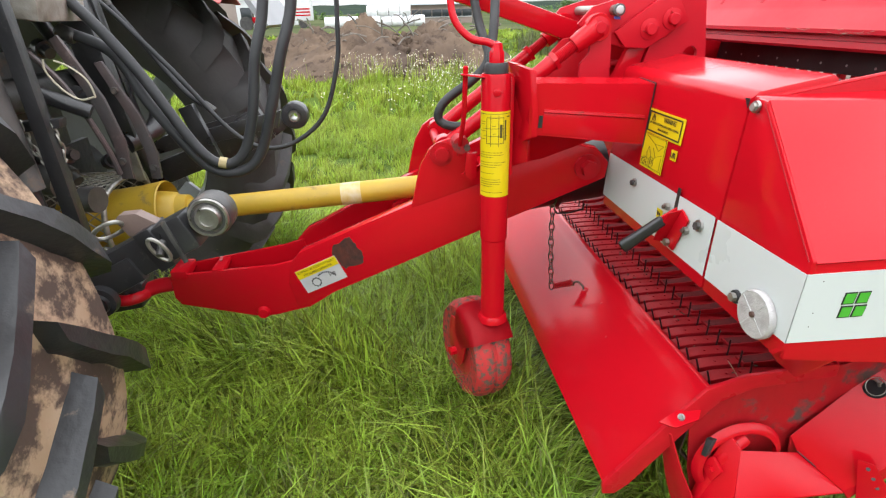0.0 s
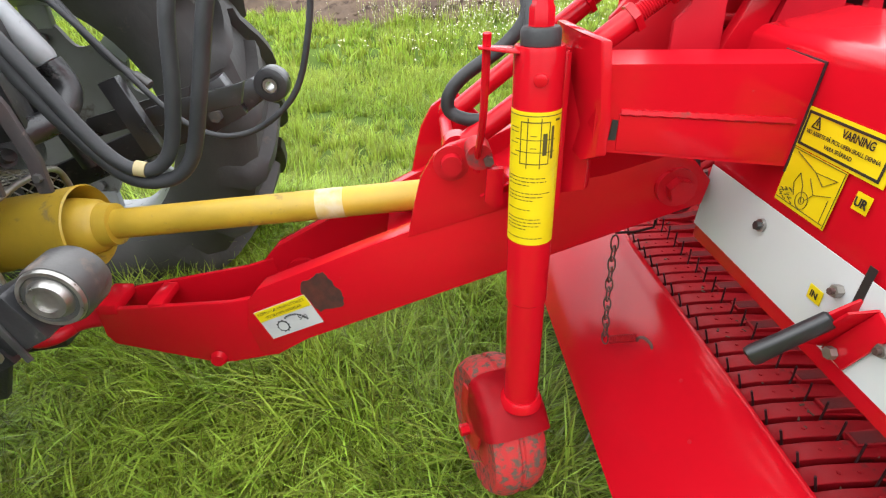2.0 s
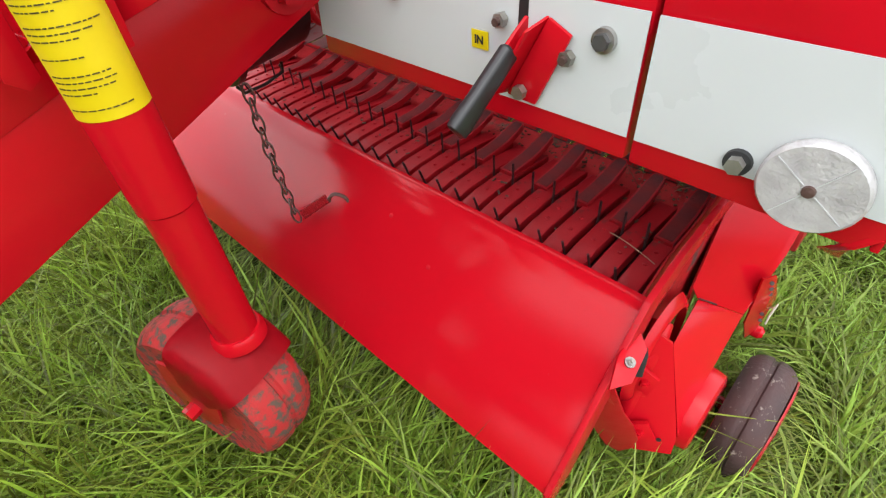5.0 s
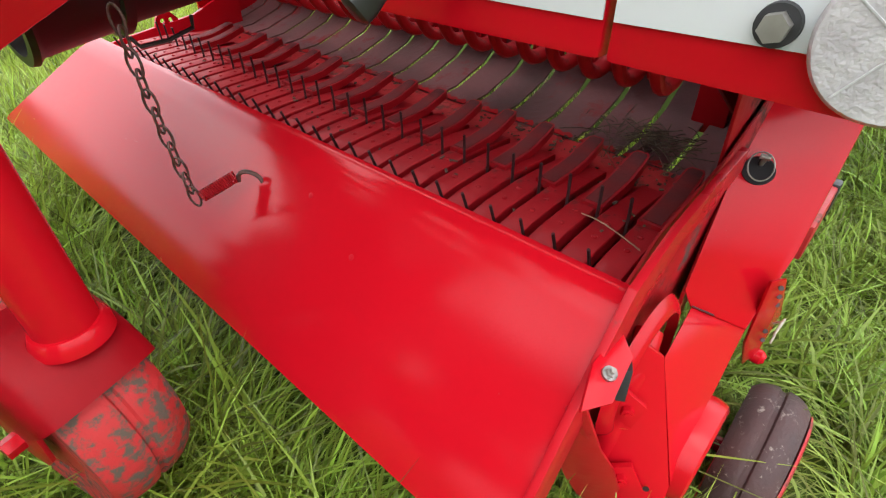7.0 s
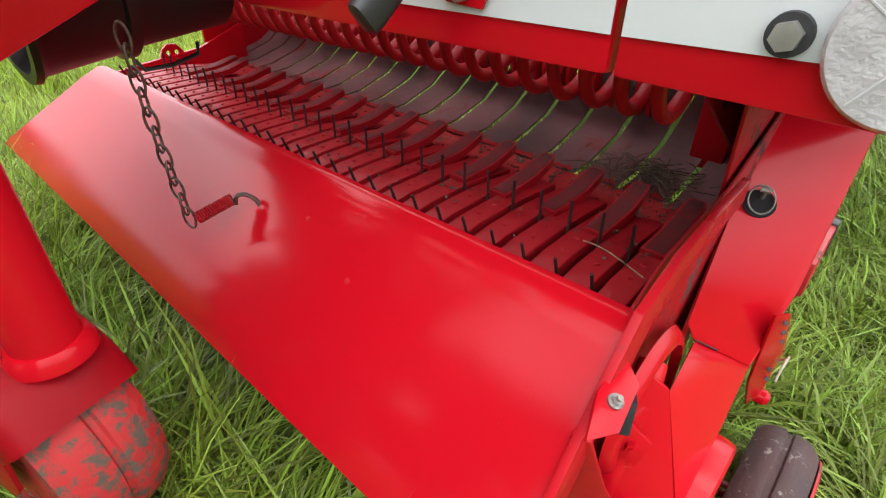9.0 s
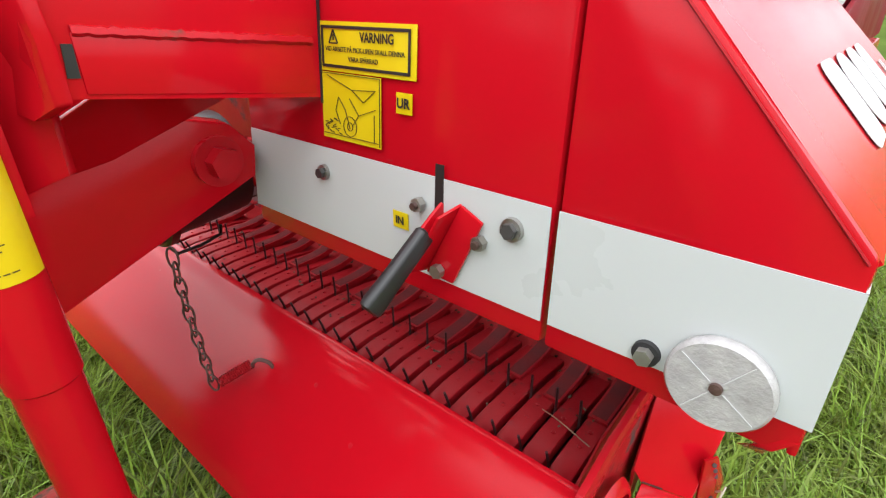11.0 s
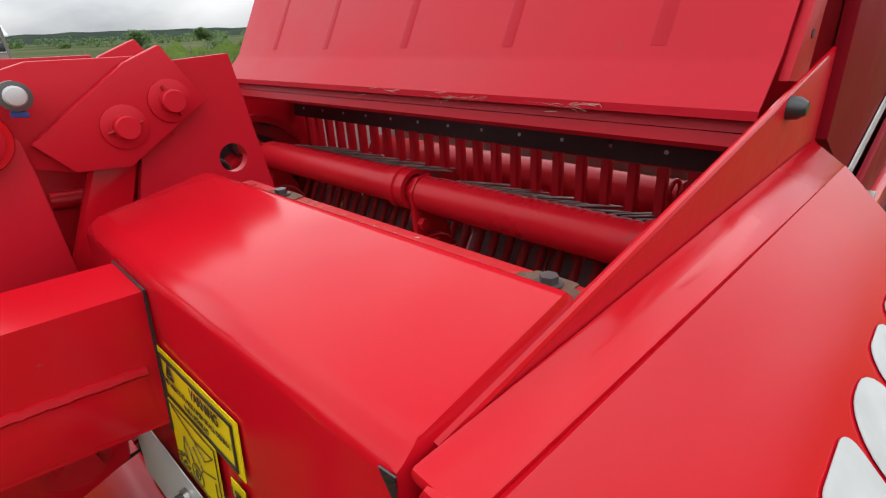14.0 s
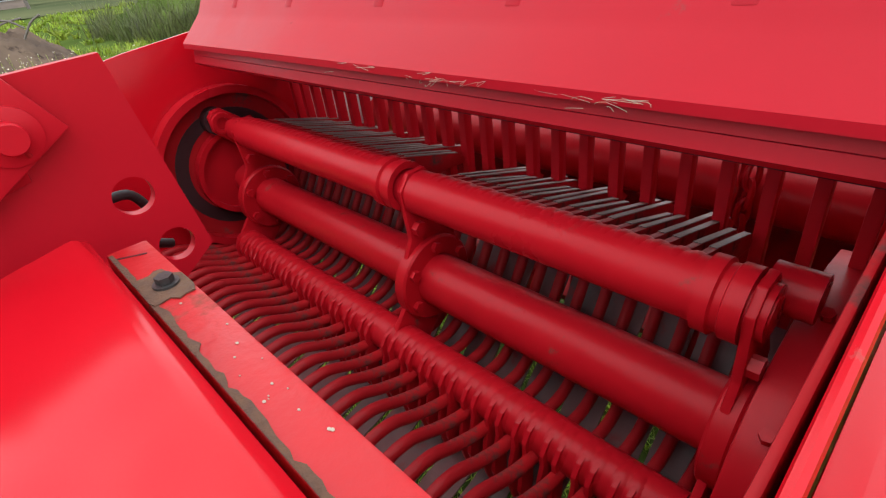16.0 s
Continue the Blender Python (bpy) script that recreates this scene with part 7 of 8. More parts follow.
# mesh guard over the stub shaft
gm = part("mesh_guard", tube([(-1.44, -0.14, 0.68), (-1.44, -0.145, 0.80), (-1.44, -0.09, 0.882), (-1.44, 0.10, 0.892), (-1.44, 0.16, 0.85), (-1.44, 0.165, 0.71)], 0.008, 10), GALV, tractor, "galvanised expanded-mesh shaft guard")
bm = bm_new()
arch = smooth_path([(0, -0.14, 0.68), (0, -0.145, 0.80), (0, -0.09, 0.882), (0, 0.10, 0.892), (0, 0.16, 0.855), (0, 0.165, 0.72)], 8)
acc = [0]
for a, b in zip(arch, arch[1:]):
    acc.append(acc[-1] + (b - a).length)


def arch_at(s):
    s = max(0, min(acc[-1] - 1e-6, s))
    for i in range(len(acc) - 1):
        if acc[i + 1] >= s:
            return arch[i].lerp(arch[i + 1], (s - acc[i]) / (acc[i + 1] - acc[i]))
    return arch[-1]


for k in range(-9, 24):
    for sgn in (1, -1):
        pts = []
        for q in range(13):
            x = -1.44 - 0.26 * q / 12
            s = k * 0.032 + (0.20 * q / 12 if sgn > 0 else 0.20 - 0.20 * q / 12)
            if 0 <= s <= acc[-1]:
                pts.append(arch_at(s) + V((x, 0, 0)))
        if len(pts) > 2:
            tube(pts, 0.0022, 4, bm, curved=False)
part("mesh_wire", bm, GALV, gm)
# hydraulic hoses
hoses = (([(-0.905, -0.06, 1.46), (-0.925, -0.08, 1.34), (-0.955, -0.10, 1.24), (-0.985, -0.10, 1.10), (-1.03, -0.09, 0.985), (-1.09, -0.09, 0.952), (-1.155, -0.10, 1.005), (-1.275, -0.10, 1.235), (-1.385, -0.10, 1.385), (-1.46, -0.10, 1.43)], 0.0145, HOSE),
         ([(-0.835, -0.06, 1.46), (-0.850, -0.08, 1.35), (-0.885, -0.10, 1.25), (-0.935, -0.10, 1.10), (-0.99, -0.09, 0.97), (-1.06, -0.085, 0.925), (-1.15, -0.08, 0.95), (-1.26, -0.08, 1.12), (-1.33, -0.07, 1.26), (-1.45, -0.07, 1.32)], 0.0150, HOSE),
         ([(-0.745, 0.2, 1.50), (-0.755, 0.2, 1.32), (-0.77, 0.2, 1.19), (-0.838, 0.2, 1.019), (-0.984, 0.2, 0.929), (-1.127, 0.2, 0.974), (-1.297, 0.2, 1.198), (-1.463, 0.2, 1.396), (-1.55, 0.2, 1.42)], 0.0078, HOSE),
         ([(-1.20, 0.25, 1.05), (-1.30, 0.28, 1.12), (-1.42, 0.30, 1.30), (-1.50, 0.30, 1.42)], 0.010, HOSE))
for pts, r, m in hoses:
    hose = tagged(part("hydraulic_hose", tube(pts, r, 12, steps=8), m), "grey-black rubber hydraulic hose looping down", "hose", "hoses at the hitch")
    for a, b in ((pts[0], pts[1]), (pts[-1], pts[-2])):
        a, b = V(a), V(b)
        part("hose_ferrule", lathe(a, a + (b - a).normalized() * 0.045, [(0, 0), (0, r * 1.1), (0.15, r * 1.3), (0.85, r * 1.3), (1, r * 1.12), (1, 0)], 16), GREY_IRON, hose, "steel hose ferrule")
part("hose_tape", tube([(-1.085, -0.091, 0.9525), (-1.105, -0.092, 0.958)], 0.0165, 12, curved=False), CLAMP, tractor)
# loose hoses on the wagon's tower
for pts, r in (([(-0.36, 0.0, 1.50), (-0.355, -0.02, 1.40), (-0.34, -0.06, 1.30), (-0.325, -0.12, 1.225), (-0.362, -0.14, 1.174), (-0.440, -0.14, 1.120), (-0.468, -0.14, 1.084), (-0.464, -0.14, 1.056), (-0.428, -0.15, 1.043), (-0.380, -0.16, 1.047), (-0.345, -0.17, 1.055)], 0.0125),
               ([(-0.34, -0.05, 1.52), (-0.31, -0.10, 1.42), (-0.315, -0.15, 1.34), (-0.335, -0.22, 1.24), (-0.345, -0.26, 1.16)], 0.0125)):
    part("wagon_hose", tube(pts, r, 12, steps=8), RUBBER, wagon)
# chain loops and twine on the tractor
chain([(-1.425, -0.36, 1.145), (-1.422, -0.36, 1.09), (-1.405, -0.36, 1.045), (-1.385, -0.36, 1.035), (-1.362, -0.36, 1.045), (-1.358, -0.36, 1.085), (-1.366, -0.36, 1.13)], tractor, 0.022, 0.0026, GALV)
chain([(-1.42, 0.13, 1.19), (-1.415, 0.13, 1.14), (-1.40, 0.13, 1.10)], tractor, 0.022, 0.0026, GALV)
part("twine_loop", tube([(-1.372, -0.30, 1.262), (-1.374, -0.30, 1.235), (-1.350, -0.30, 1.195), (-1.318, -0.30, 1.172), (-1.290, -0.30, 1.176), (-1.284, -0.30, 1.180), (-1.292, -0.30, 1.215), (-1.322, -0.30, 1.245), (-1.350, -0.30, 1.258)], 0.0024, 6), TWINE, tractor)

# ---- distance ----


def mound(cx, cy, lx, ly, h, seed, name, label, mat=None):
    """A heap of earth: a lumpy mesh that sinks into the ground at its rim."""
    bm = bm_new()
    n, m = 150, 84
    rows = []
    for i in range(n + 1):
        row = []
        for j in range(m + 1):
            u, v = -1 + 2 * i / n, -1 + 2 * j / m
            q = max(0, 1 - u * u) ** 0.6 * max(0, 1 - v * v) ** 0.7
            f = 0.66 + 0.34 * noise.noise((u * 2.4 + seed, v * 1.7, 0)) + 0.17 * noise.noise((u * 6 + seed, v * 4, 2)) + 0.09 * noise.noise((u * 15, v * 11, seed)) + 0.06 * noise.noise((u * 33, v * 25, seed)) + 0.04 * noise.noise((u * 70, v * 50, seed))
            row.append(bm.verts.new((cx + u * lx, cy + v * ly, G - 0.06 + max(0, h * q * f))))
        rows.append(row)
    for i in range(n):
        for j in range(m):
            bm.faces.new((rows[i][j], rows[i + 1][j], rows[i + 1][j + 1], rows[i][j + 1]))
    return tagged(part(name, bm, mat or EARTH, angle=180), label, "earth mound")


mound(-0.4, 11.9, 2.8, 2.4, 1.60, 1.3, "earth_mound", "heap of dug brown earth and roots in the meadow")
mound(-3.6, 14.6, 2.8, 1.8, 1.25, 4.7, "earth_mound", "low heap of grey brown earth beside a larger one")
mound(7.8, 16.5, 3.6, 3.2, 1.6, 8.1, "earth_mound", "overgrown earth bank with weeds", SOIL_G)


def blades(name, xr, yr, count, h, w, mat, seed, keep=None, lie=0.5, label="", segs=3, tuft=26):
    """Grass as one mesh of bent tapering blades that spread from tufts."""
    r = np.random.default_rng(seed)
    nt = max(1, count // tuft)
    cx_, cy_ = r.uniform(*xr, nt), r.uniform(*yr, nt)
    size = r.uniform(0.55, 1.2, nt) * np.clip(0.85 + 0.45 * np.sin(cx_ * 3.1 + 2 * np.sin(cy_ * 2.3)) * np.sin(cy_ * 2.7 + cx_), 0.6, 1.3)
    open_ = r.uniform(0.45, 1.25, nt)
    own = r.integers(0, nt, count)
    rad = 0.13 * h * r.normal(0, 1, (count, 2)) * (0.5 + size[own])[:, None]
    x, y = cx_[own] + rad[:, 0], cy_[own] + rad[:, 1]
    if keep is not None:
        ok = keep(x, y)
        x, y, own, rad = x[ok], y[ok], own[ok], rad[ok]
    n = len(x)
    hh = h * r.uniform(0.5, 1.15, n) * size[own]
    ww = w * r.uniform(0.55, 1.35, n)
    flow = 1.2 * np.sin(x * 1.3 + y * 0.9) + 0.8 * np.sin(x * 0.4 - y * 2.1)
    out_ = np.arctan2(rad[:, 1], rad[:, 0])
    ang = np.where(r.uniform(0, 1, n) < 0.68, out_ + r.normal(0, 0.45, n), flow + r.normal(0, 0.6, n))
    bend = r.uniform(0.15, 1.0, n) * lie * 2 * open_[own]
    side = np.stack([-np.sin(ang), np.cos(ang)], 1)
    fwd = np.stack([np.cos(ang), np.sin(ang)], 1)
    tw = r.uniform(-0.9, 0.9, n)
    side = side * np.cos(tw)[:, None] + fwd * np.sin(tw)[:, None]
    verts = np.zeros((n, 2 * segs + 1, 3), np.float32)
    for s in range(segs + 1):
        f = s / segs
        out = hh * bend * f * f
        up_ = hh * f * (1 - 0.45 * np.clip(bend, 0, 1.4) * f)
        px_, py_, pz_ = x + fwd[:, 0] * out, y + fwd[:, 1] * out, G - 0.01 + up_
        if s == segs:
            verts[:, 2 * segs] = np.stack([px_, py_, pz_], 1)
        else:
            wd_ = ww * (1 - 0.55 * f) / 2
            verts[:, 2 * s] = np.stack([px_ - side[:, 0] * wd_, py_ - side[:, 1] * wd_, pz_], 1)
            verts[:, 2 * s + 1] = np.stack([px_ + side[:, 0] * wd_, py_ + side[:, 1] * wd_, pz_], 1)
    per = 2 * segs + 1
    faces = []
    for s in range(segs - 1):
        faces.append([2 * s, 2 * s + 1, 2 * s + 3, 2 * s + 2])
    tri = [2 * segs - 2, 2 * segs - 1, 2 * segs]
    base = np.arange(n) * per
    loops = []
    q = np.array(faces)
    quads = (base[:, None, None] + q[None]).reshape(-1, 4)
    tris = base[:, None] + np.array(tri)[None]
    me = bpy.data.meshes.new(name)
    me.vertices.add(n * per)
    me.vertices.foreach_set("co", verts.reshape(-1))
    nl = quads.size + tris.size
    me.loops.add(nl)
    me.loops.foreach_set("vertex_index", np.concatenate([quads.reshape(-1), tris.reshape(-1)]).astype(np.int32))
    me.polygons.add(len(quads) + len(tris))
    start = np.concatenate([np.arange(len(quads)) * 4, quads.size + np.arange(len(tris)) * 3]).astype(np.int32)
    me.polygons.foreach_set("loop_start", start)
    me.update(calc_edges=True)
    me.validate()
    me.materials.append(mat)
    return tagged(new(name, me), label, "grass", kind="stuff")


def not_under(x, y):
    tyre = (np.abs(x + 1.9) < 0.25) & (((y < -0.62) & (y > -1.15)) | ((y > 0.72) & (y < 1.22)))
    wheel = ((x - 0.22) / 0.36) ** 2 + ((y + 0.985) / 0.15) ** 2 < 1
    plates = (x > -0.15) & (x < 0.34) & (y > -0.95) & (y < -0.74)
    guard = (x > -0.19) & (x < 0.05) & (y > -0.83) & (y < 0.64)
    return ~(tyre | wheel | plates | guard)




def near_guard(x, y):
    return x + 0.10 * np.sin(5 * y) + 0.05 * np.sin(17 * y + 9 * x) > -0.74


blades("grass", (-2.3, -0.5), (-1.15, 1.6), 84000, 0.31, 0.0070, GRASS, 1, lambda x, y: not_under(x, y) & ~near_guard(x, y), 0.72, "long fresh green meadow grass, partly flattened", segs=4)
# before the guard the blades take a copy darkened for shade
blades("grass", (-0.95, 0.12), (-1.15, 1.6), 56000, 0.31, 0.0066, GRASS_NEAR, 5, lambda x, y: not_under(x, y) & near_guard(x, y), 0.72, "meadow grass before the pick-up, darkened to stand for shade", segs=4)


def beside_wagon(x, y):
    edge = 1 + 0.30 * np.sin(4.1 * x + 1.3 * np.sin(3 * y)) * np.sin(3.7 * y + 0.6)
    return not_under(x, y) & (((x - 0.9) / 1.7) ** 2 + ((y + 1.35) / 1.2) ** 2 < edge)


# blades beside the wagon, darkened in colour to stand for shade
blades("grass", (-0.1, 2.9), (-2.9, -0.75), 70000, 0.25, 0.0070, GRASS_SIDE, 2, beside_wagon, 0.80, "long meadow grass beside the wagon, its colour darkened as shade")
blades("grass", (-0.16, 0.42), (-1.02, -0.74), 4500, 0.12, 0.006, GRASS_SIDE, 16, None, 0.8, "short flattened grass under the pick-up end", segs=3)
blades("grass", (0.0, 1.6), (-0.75, 1.6), 9000, 0.17, 0.007, GRASS, 6, None, 0.5, "shaded grass under the wagon")
blades("grass", (-4.5, 3.5), (1.6, 5.5), 95000, 0.19, 0.010, GRASS_FAR, 3, None, 0.45, "long green meadow grass behind the drawbar", segs=2)
blades("grass", (-9, 8), (5.5, 14), 60000, 0.26, 0.024, GRASS_FAR, 4, None, 0.4, "meadow grass in the middle distance", segs=2)
blades("grass", (-22, 30), (14, 40), 45000, 0.32, 0.07, GRASS_FAR, 8, None, 0.4, "far meadow grass", segs=2)
blades("grass", (-6, 7), (-6, 1.8), 60000, 0.24, 0.013, GRASS_FAR, 12, lambda x, y: not_under(x, y) & ((x < -2.2) | (x > 2.2) | (y < -1.9)), 0.6, "meadow grass round the machines", segs=2)
blades("dry_grass", (-2.3, 2.6), (-2.2, 1.6), 1800, 0.13, 0.004, STRAW, 9, not_under, 0.9, "dry straw-coloured grass blades")

# ---- far things ----
def house(name, x0, x1, y0, y1, zw, zr, wall_mat, roof_mat, label, windows=6, face=0):
    """A long low building: walls, pitched roof with overhang, windows in its long front."""
    e = group_of(name, label, "building")
    part("wall", box(((x0 + x1) / 2, (y0 + y1) / 2, G + zw / 2), (x1 - x0, y1 - y0, zw), bevel=0.03), wall_mat, e)
    ym = (y0 + y1) / 2
    o = [(x0 - 0.5, y0 - 0.6, G + zw - 0.1), (x0 - 0.5, y0 - 0.6, G + zw + 0.05), (x0 - 0.5, ym, G + zr), (x0 - 0.5, y1 + 0.6, G + zw + 0.05), (x0 - 0.5, y1 + 0.6, G + zw - 0.1), (x0 - 0.5, ym, G + zr - 0.25)]
    part("roof", prism(o, (x1 - x0 + 1.0, 0, 0), bevel=0.02), roof_mat, e)
    for k in range(windows):
        x = x0 + (k + 0.5) * (x1 - x0) / windows
        part("window", box((x, y0 - 0.03, G + zw * 0.55), (1.3, 0.08, 0.9), bevel=0.02), GLASS_D, e)
        part("window_frame", box((x, y0 - 0.05, G + zw * 0.55 - 0.5), (1.5, 0.14, 0.08), bevel=0.02), WALL_W, e)
    return e


house("barn", -1.5, 11.0, 76, 90, 2.5, 6.2, WALL_B, ROOF, "long low brown barn with a pale sheet roof", 9)
house("machine_shed", -42, -17, 88, 104, 4.4, 7.0, WALL_W, ROOF, "white machine shed behind the meadow", 0)
house("farm_shed", -26, -20, 66, 74, 3.0, 4.6, WALL_B, material("red_roof", (0.35, 0.05, 0.05), 0.6), "small shed with a brown wall and red roof", 1)
wt = group_of("white_trailer", "white box trailer with red stripes parked at the shed", "trailer")
part("box_body", box((-12.2, 70, G + 2.2), (4.6, 2.4, 2.6), bevel=0.05), WALL_W, wt)
for k in range(3):
    part("stripe", box((-11.0, 68.78, G + 1.5 + 0.35 * k), (2.0, 0.02, 0.15), bevel=0), RED, wt)
for x in (-13.4, -11.0):
    part("wheel", rod((x, 68.9, G + 0.5), (x, 69.3, G + 0.5), 0.5), TYRE, wt)
tr = group_of("small_tractor", "small red tractor parked far away", "tractor")
part("hood", box((-15.6, 66, G + 1.1), (1.6, 0.8, 0.7), bevel=0.08), RED, tr)
part("cab", box((-16.8, 66, G + 1.7), (1.2, 1.3, 1.5), bevel=0.1), GLASS_D, tr)
for x, r in ((-16.9, 0.75), (-15.0, 0.42)):
    part("wheel", rod((x, 65.3, G + r), (x, 65.7, G + r), r), TYRE, tr)


def bale(x, y, z, r, w):
    b = lathe((x - w / 2, y, z), (x + w / 2, y, z), [(0, 0), (0, r * 0.86), (0.06, r * 0.97), (0.5, r), (0.94, r * 0.97), (1, r * 0.86), (1, 0)], 24)
    return tagged(part("wrapped_bale", b, PLASTIC_W), "round silage bale in white wrap", "bale", "bales by the barn")


for k in range(9):
    bale(-7.2 + 1.28 * k, 64 + 0.5 * (k % 2), G + 0.62, 0.62, 1.22)
for k in range(4):
    bale(-2.4 + 1.28 * k, 64.4, G + 1.75, 0.60, 1.22)


def leaf_cloud(centres, radii, count, size, seed):
    """Leaves as single bent quads scattered through uneven clumps."""
    r = np.random.default_rng(seed)
    bm = bm_new()
    for c, rad in zip(centres, radii):
        for _ in range(count):
            d = r.normal(0, 1, 3)
            d /= np.linalg.norm(d)
            p = V(c) + V(d) * rad * r.uniform(0.35, 1.0) ** 0.6
            a = V(r.normal(0, 1, 3)).normalized()
            b = a.orthogonal().normalized()
            s = size * r.uniform(0.5, 1.3)
            q = [bm.verts.new(p + a * s), bm.verts.new(p + b * s * 0.4 + V((0, 0, -0.1 * s))), bm.verts.new(p - a * s), bm.verts.new(p - b * s * 0.4)]
            bm.faces.new(q)
    return bm


def tree(x, y, h, spread, seed, label, base=G, leaf=0.16, count=110):
    r = random.Random(seed)
    e = group_of("tree", label, "tree")
    tk = tube([(x, y, base - 0.1), (x + 0.05 * h * r.uniform(-1, 1), y, base + h * 0.3), (x + 0.08 * h * r.uniform(-1, 1), y, base + h * 0.75)], 0.03 * h, 8)
    cs, rs = [], []
    for k in range(14):
        a = r.uniform(0, math.tau)
        q = r.uniform(0.1, 1) * spread
        c = (x + q * math.cos(a), y + q * math.sin(a), base + h * r.uniform(0.35, 0.95))
        cs.append(c)
        rs.append(spread * r.uniform(0.25, 0.5))
        tube([(x, y, base + h * 0.3), ((x + c[0]) / 2, (y + c[1]) / 2, base + h * 0.5), c], 0.010 * h, 5, tk)
    part("trunk", tk, WOODGREY, e)
    part("crown", leaf_cloud(cs, rs, count, leaf, seed), LEAF, e)
    return e


tree(7.3, 21.0, 1.15, 0.5, 3, "bushy green sapling on the earth bank", leaf=0.05, count=420)
tree(9.2, 19.5, 1.05, 0.7, 11, "bushy green weeds and elder on the earth bank", leaf=0.045, count=420)
tree(19.3, 60, 2.1, 1.3, 15, "dark green hedge tree behind the bank", leaf=0.10, count=260)
tree(52, 160, 3.0, 2.6, 6, "dark green field tree", leaf=0.4)
tree(74, 170, 4.0, 2.8, 7, "dark green field tree", leaf=0.5)
# hedges and copses across the far fields
r_ = random.Random(41)
hc, hr = [], []
for k in range(150):
    y = r_.choice((205, 240, 275, 320)) + r_.uniform(-6, 6)
    x = r_.uniform(-0.75, 1.3) * y
    q = r_.uniform(1.0, 2.6)
    for j in range(r_.randint(1, 5)):
        hc.append((x + j * q * 1.3, y + r_.uniform(-2, 2), G + 0.0105 * (y - 190) + q * 0.55))
        hr.append(q * r_.uniform(0.7, 1.1))
tagged(part("far_hedges", leaf_cloud(hc, hr, 70, 0.55, 42), LEAF), "dark hedges and copses across the far fields", "hedge", kind="stuff")
# weeds and flowers
blades("tall_weeds", (4.3, 11.5), (13.2, 19.0), 26000, 0.95, 0.020, WEED, 21, None, 0.35, "tall green weeds growing on the earth bank", segs=2)
blades("heap_weeds", (-3.5, 2.2), (9.2, 10.8), 2500, 0.4, 0.03, GRASS_FAR, 22, None, 0.3, "green weeds at the foot of the earth heap", segs=2)


def daisies(n, seed):
    r = np.random.default_rng(seed)
    stems, heads, hearts = bm_new(), bm_new(), bm_new()
    for _ in range(n):
        x, y = r.normal(0.55, 0.85), r.normal(6.8, 1.6)
        if r.uniform() < 0.15:
            x, y = r.normal(-1.0, 0.5), r.uniform(8.5, 10)
        if y < 3.6:
            continue
        h = r.uniform(0.30, 0.62)
        top = V((x + r.normal(0, 0.04), y, G + h))
        tube([(x, y, G), top], 0.0016, 3, stems, curved=False)
        for k in range(r.integers(1, 4)):
            c = top + V((r.normal(0, 0.05), r.normal(0, 0.05), r.normal(0, 0.03))) * (k > 0)
            rad = r.uniform(0.006, 0.012)
            nn = V((r.normal(0, 0.4), -0.5 + r.normal(0, 0.4), 1)).normalized()
            a, b, _ = frame_of(nn)
            ring = []
            for q in range(16):
                f = rad * (1 if q % 2 else 0.62)
                ring.append(heads.verts.new(c + a * f * math.cos(q * math.tau / 16) + b * f * math.sin(q * math.tau / 16)))
            heads.faces.new(ring)
            hearts.faces.new([hearts.verts.new(c + nn * 0.003 + (a * math.cos(q * math.tau / 6) + b * math.sin(q * math.tau / 6)) * rad * 0.32) for q in range(6)])
    e = group_of("wild_daisies", "white wild daisies with yellow hearts among the grass", "flowers", kind="stuff")
    part("stems", stems, GRASS_FAR, e)
    part("petals", heads, PETAL, e)
    part("hearts", hearts, PETAL_EYE, e)


daisies(720, 31)
# roots and clods on the heaps
r_ = random.Random(17)
bm = bm_new()
for k in range(46):
    x, y = r_.uniform(-2.4, 1.8), r_.uniform(10.4, 12.2)
    z = G + r_.uniform(0.5, 1.15)
    d = V((r_.uniform(-0.6, 0.6), r_.uniform(-0.3, 0.1), r_.uniform(-0.3, 0.35)))
    tube([(x, y, z), V((x, y, z)) + d * 0.5 + V((0, 0, 0.06)), V((x, y, z)) + d], r_.uniform(0.008, 0.022), 5, bm, steps=3)
tagged(part("dead_roots", bm, WOODGREY), "grey dead roots and sticks on the earth heap", "roots", kind="stuff")
bm = bm_new()
for k in range(420):
    u, v = r_.uniform(-1, 1), r_.uniform(-1, 0.2)
    x, y = -0.3 + 2.5 * u, 11.9 + 2.3 * v
    z = G + 1.35 * (1 - u * u) ** 0.6 * (1 - v * v) ** 0.7 * 0.62
    s = r_.uniform(0.03, 0.13)
    b = bm_new()
    bmesh.ops.create_icosphere(b, subdivisions=1, radius=s)
    for q in b.verts:
        q.co *= r_.uniform(0.7, 1.25)
    b.transform(pose(x, y, z))
    join(bm, b)
tagged(part("earth_clods", bm, EARTH, angle=10), "lumps of dug earth on the heap", "earth", kind="stuff")
# light pole
lp = group_of("light_pole", "grey leaning wooden power pole", "pole")
part("mast", rod((9.7, 66, G - 0.1), (9.3, 66, G + 8.5), 0.16, 12, r1=0.11), WOODGREY, lp)
part("cross_arm", box((9.32, 66, G + 7.9), (1.6, 0.12, 0.12), bevel=0.01), WOODGREY, lp)
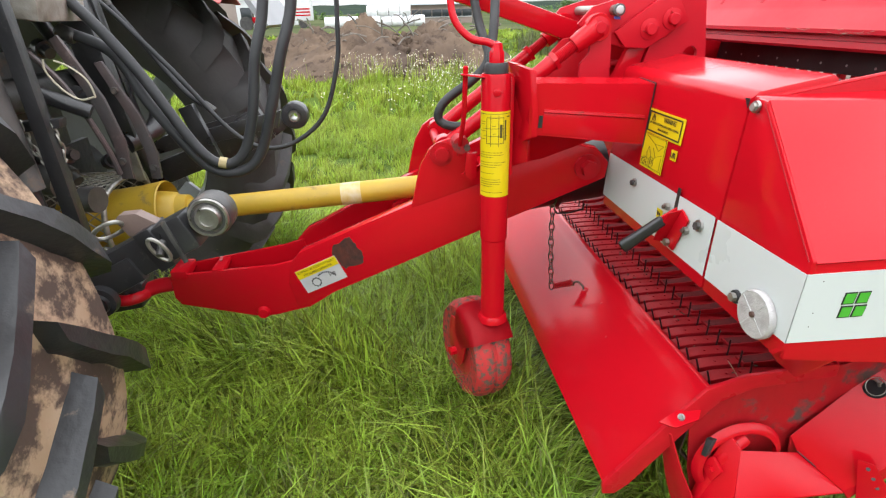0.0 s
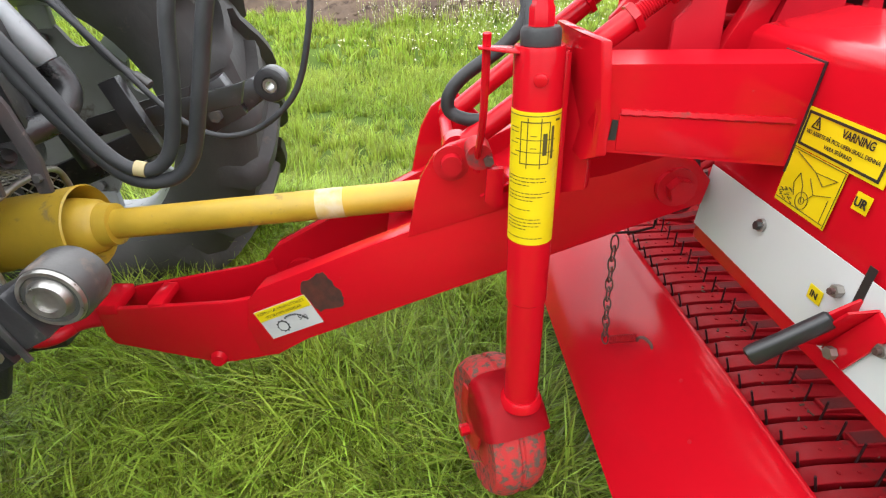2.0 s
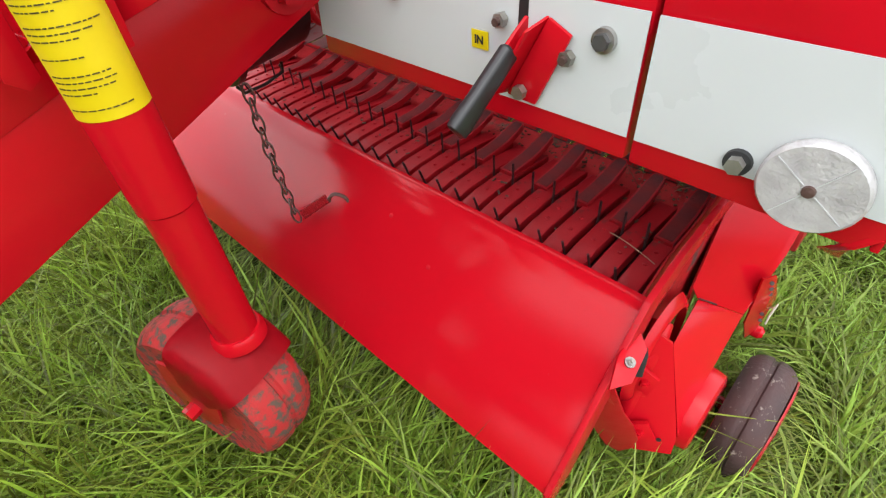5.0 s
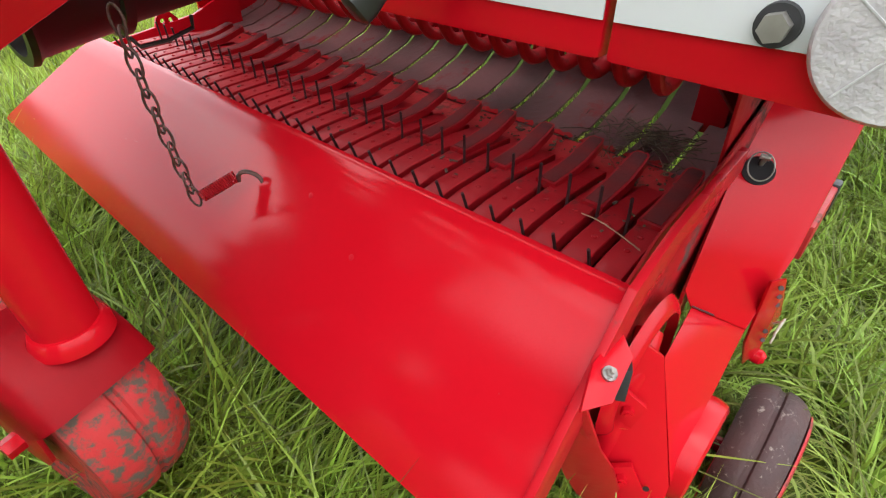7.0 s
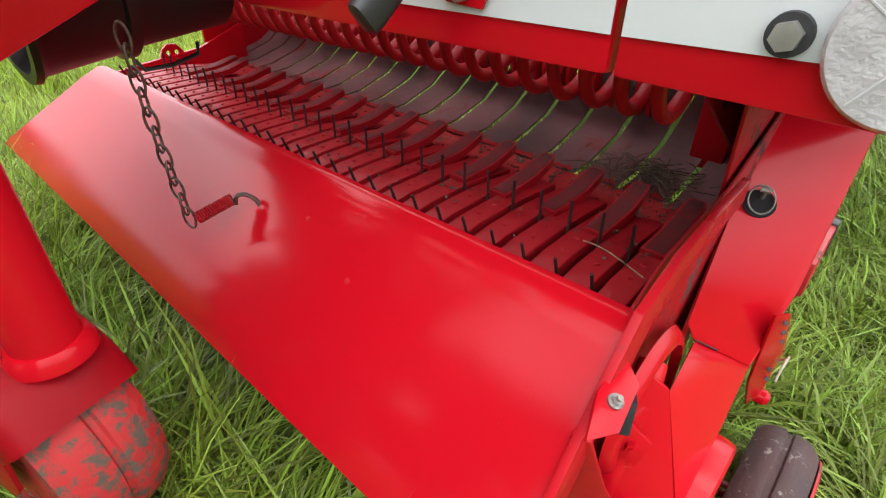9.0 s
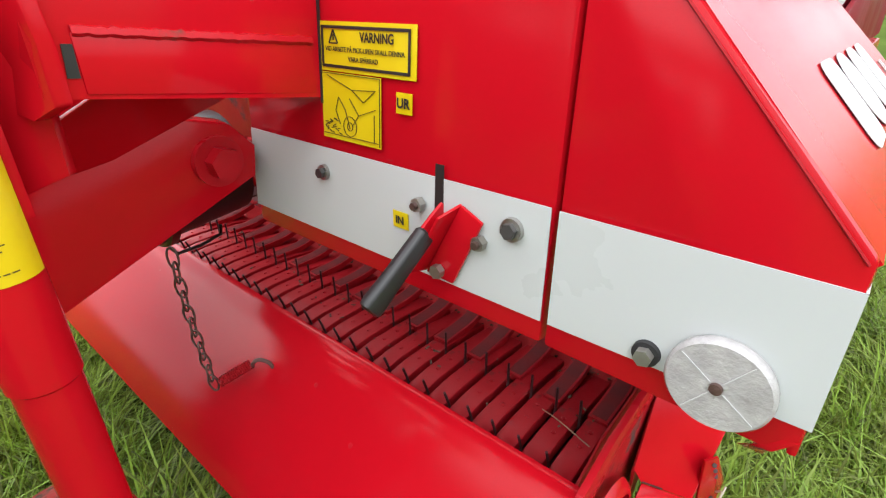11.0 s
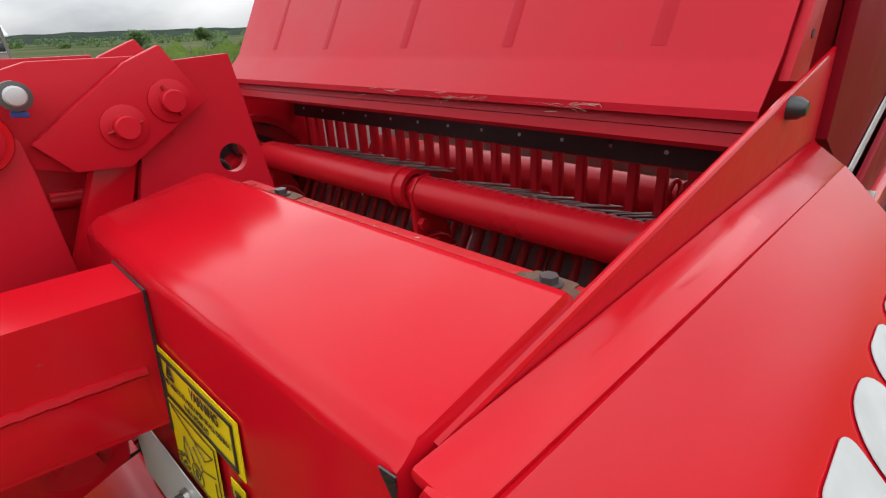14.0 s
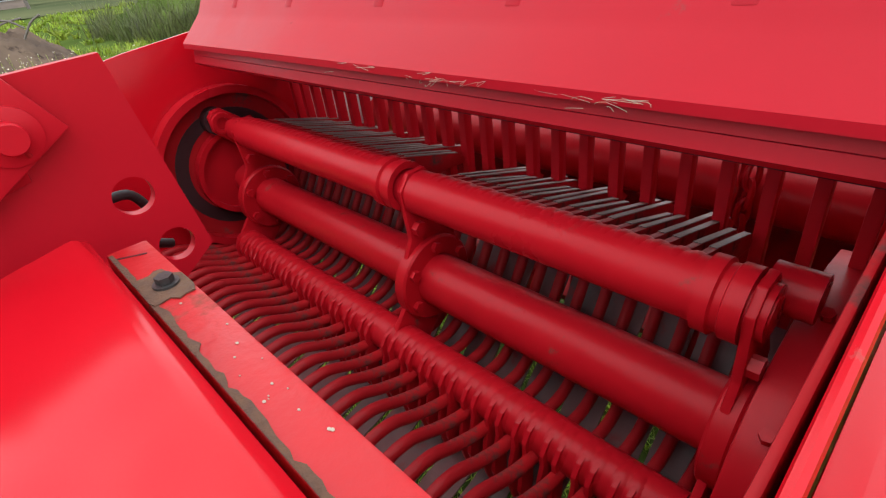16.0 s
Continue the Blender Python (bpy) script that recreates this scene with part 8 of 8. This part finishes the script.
# fields, wood edge and hills
for name, x0, x1, y0, y1, m, lab in (("far_field", -120, 180, 41, 189, FIELD, "olive pasture beyond the meadow"), ("far_field", -400, 600, 190, 330, FIELD, "pale green distant field"), ("far_field", 60, 260, 420, 470, FIELD_Y, "yellow strip of a distant field")):
    b = bm_new()
    nx = 24
    lo = [b.verts.new((x0 + (x1 - x0) * k / nx, y0 + 5 * noise.noise((k, y0, 0)), G + 0.05)) for k in range(nx + 1)]
    hi = [b.verts.new((x0 + (x1 - x0) * k / nx, y1 + 8 * noise.noise((k, y1, 3)), G + (0.10 if y0 < 100 else 0.4 + 0.012 * (y1 - y0)))) for k in range(nx + 1)]
    for k in range(nx):
        b.faces.new((lo[k], lo[k + 1], hi[k + 1], hi[k]))
    tagged(part(name, b, m), lab, "field", kind="structure")


def ridge(y, h, seed, name, mat, label, rough=1.0):
    b = bm_new()
    rows = []
    n = 160
    for k in range(n + 1):
        x = -1600 + 3200 * k / n
        z = h * (0.72 + 0.30 * noise.noise((x * 0.0016, seed, 0)) + 0.10 * noise.noise((x * 0.008, seed, 1)) + 0.03 * rough * noise.noise((x * 0.05, seed, 2)))
        rows.append([b.verts.new((x, y - 220, G)), b.verts.new((x, y - 90, G + z * 0.55)), b.verts.new((x, y, G + z)), b.verts.new((x, y + 200, G))])
    for a, c in zip(rows, rows[1:]):
        for j in range(3):
            b.faces.new((a[j], a[j + 1], c[j + 1], c[j]))
    return tagged(part(name, b, mat, angle=180), label, "hill", kind="structure")


ridge(1500, 31, 3.1, "backdrop_hill", HILL, "long wooded ridge on the horizon", 3.5)
ridge(700, 18, 9.4, "backdrop_woods", material("near_woods", (0.028, 0.040, 0.034), 1.0, spec=0.0, col2=(0.044, 0.058, 0.040), scale=0.05), "dark line of woods before the hills", 3.0)
# dry hay wisps caught on the flap
bm = bm_new()
for k in range(26):
    y = r_.choice([-0.22, -0.30, -0.45, -0.50, -0.05]) + r_.uniform(-0.05, 0.05)
    x = r_.uniform(0.607, 0.613)
    p = V((x - 0.003, y, 1.264 + r_.uniform(-0.012, 0.006)))
    tube([p, p + V((0, r_.uniform(-0.02, 0.02), r_.uniform(-0.004, 0.006))), p + V((-0.002, r_.uniform(-0.04, 0.04), r_.uniform(-0.006, 0.006)))], 0.00028, 3, bm, steps=2)
tagged(part("hay_wisps", bm, TWINE), "dry hay wisps caught on the flap edge", "hay", kind="stuff")
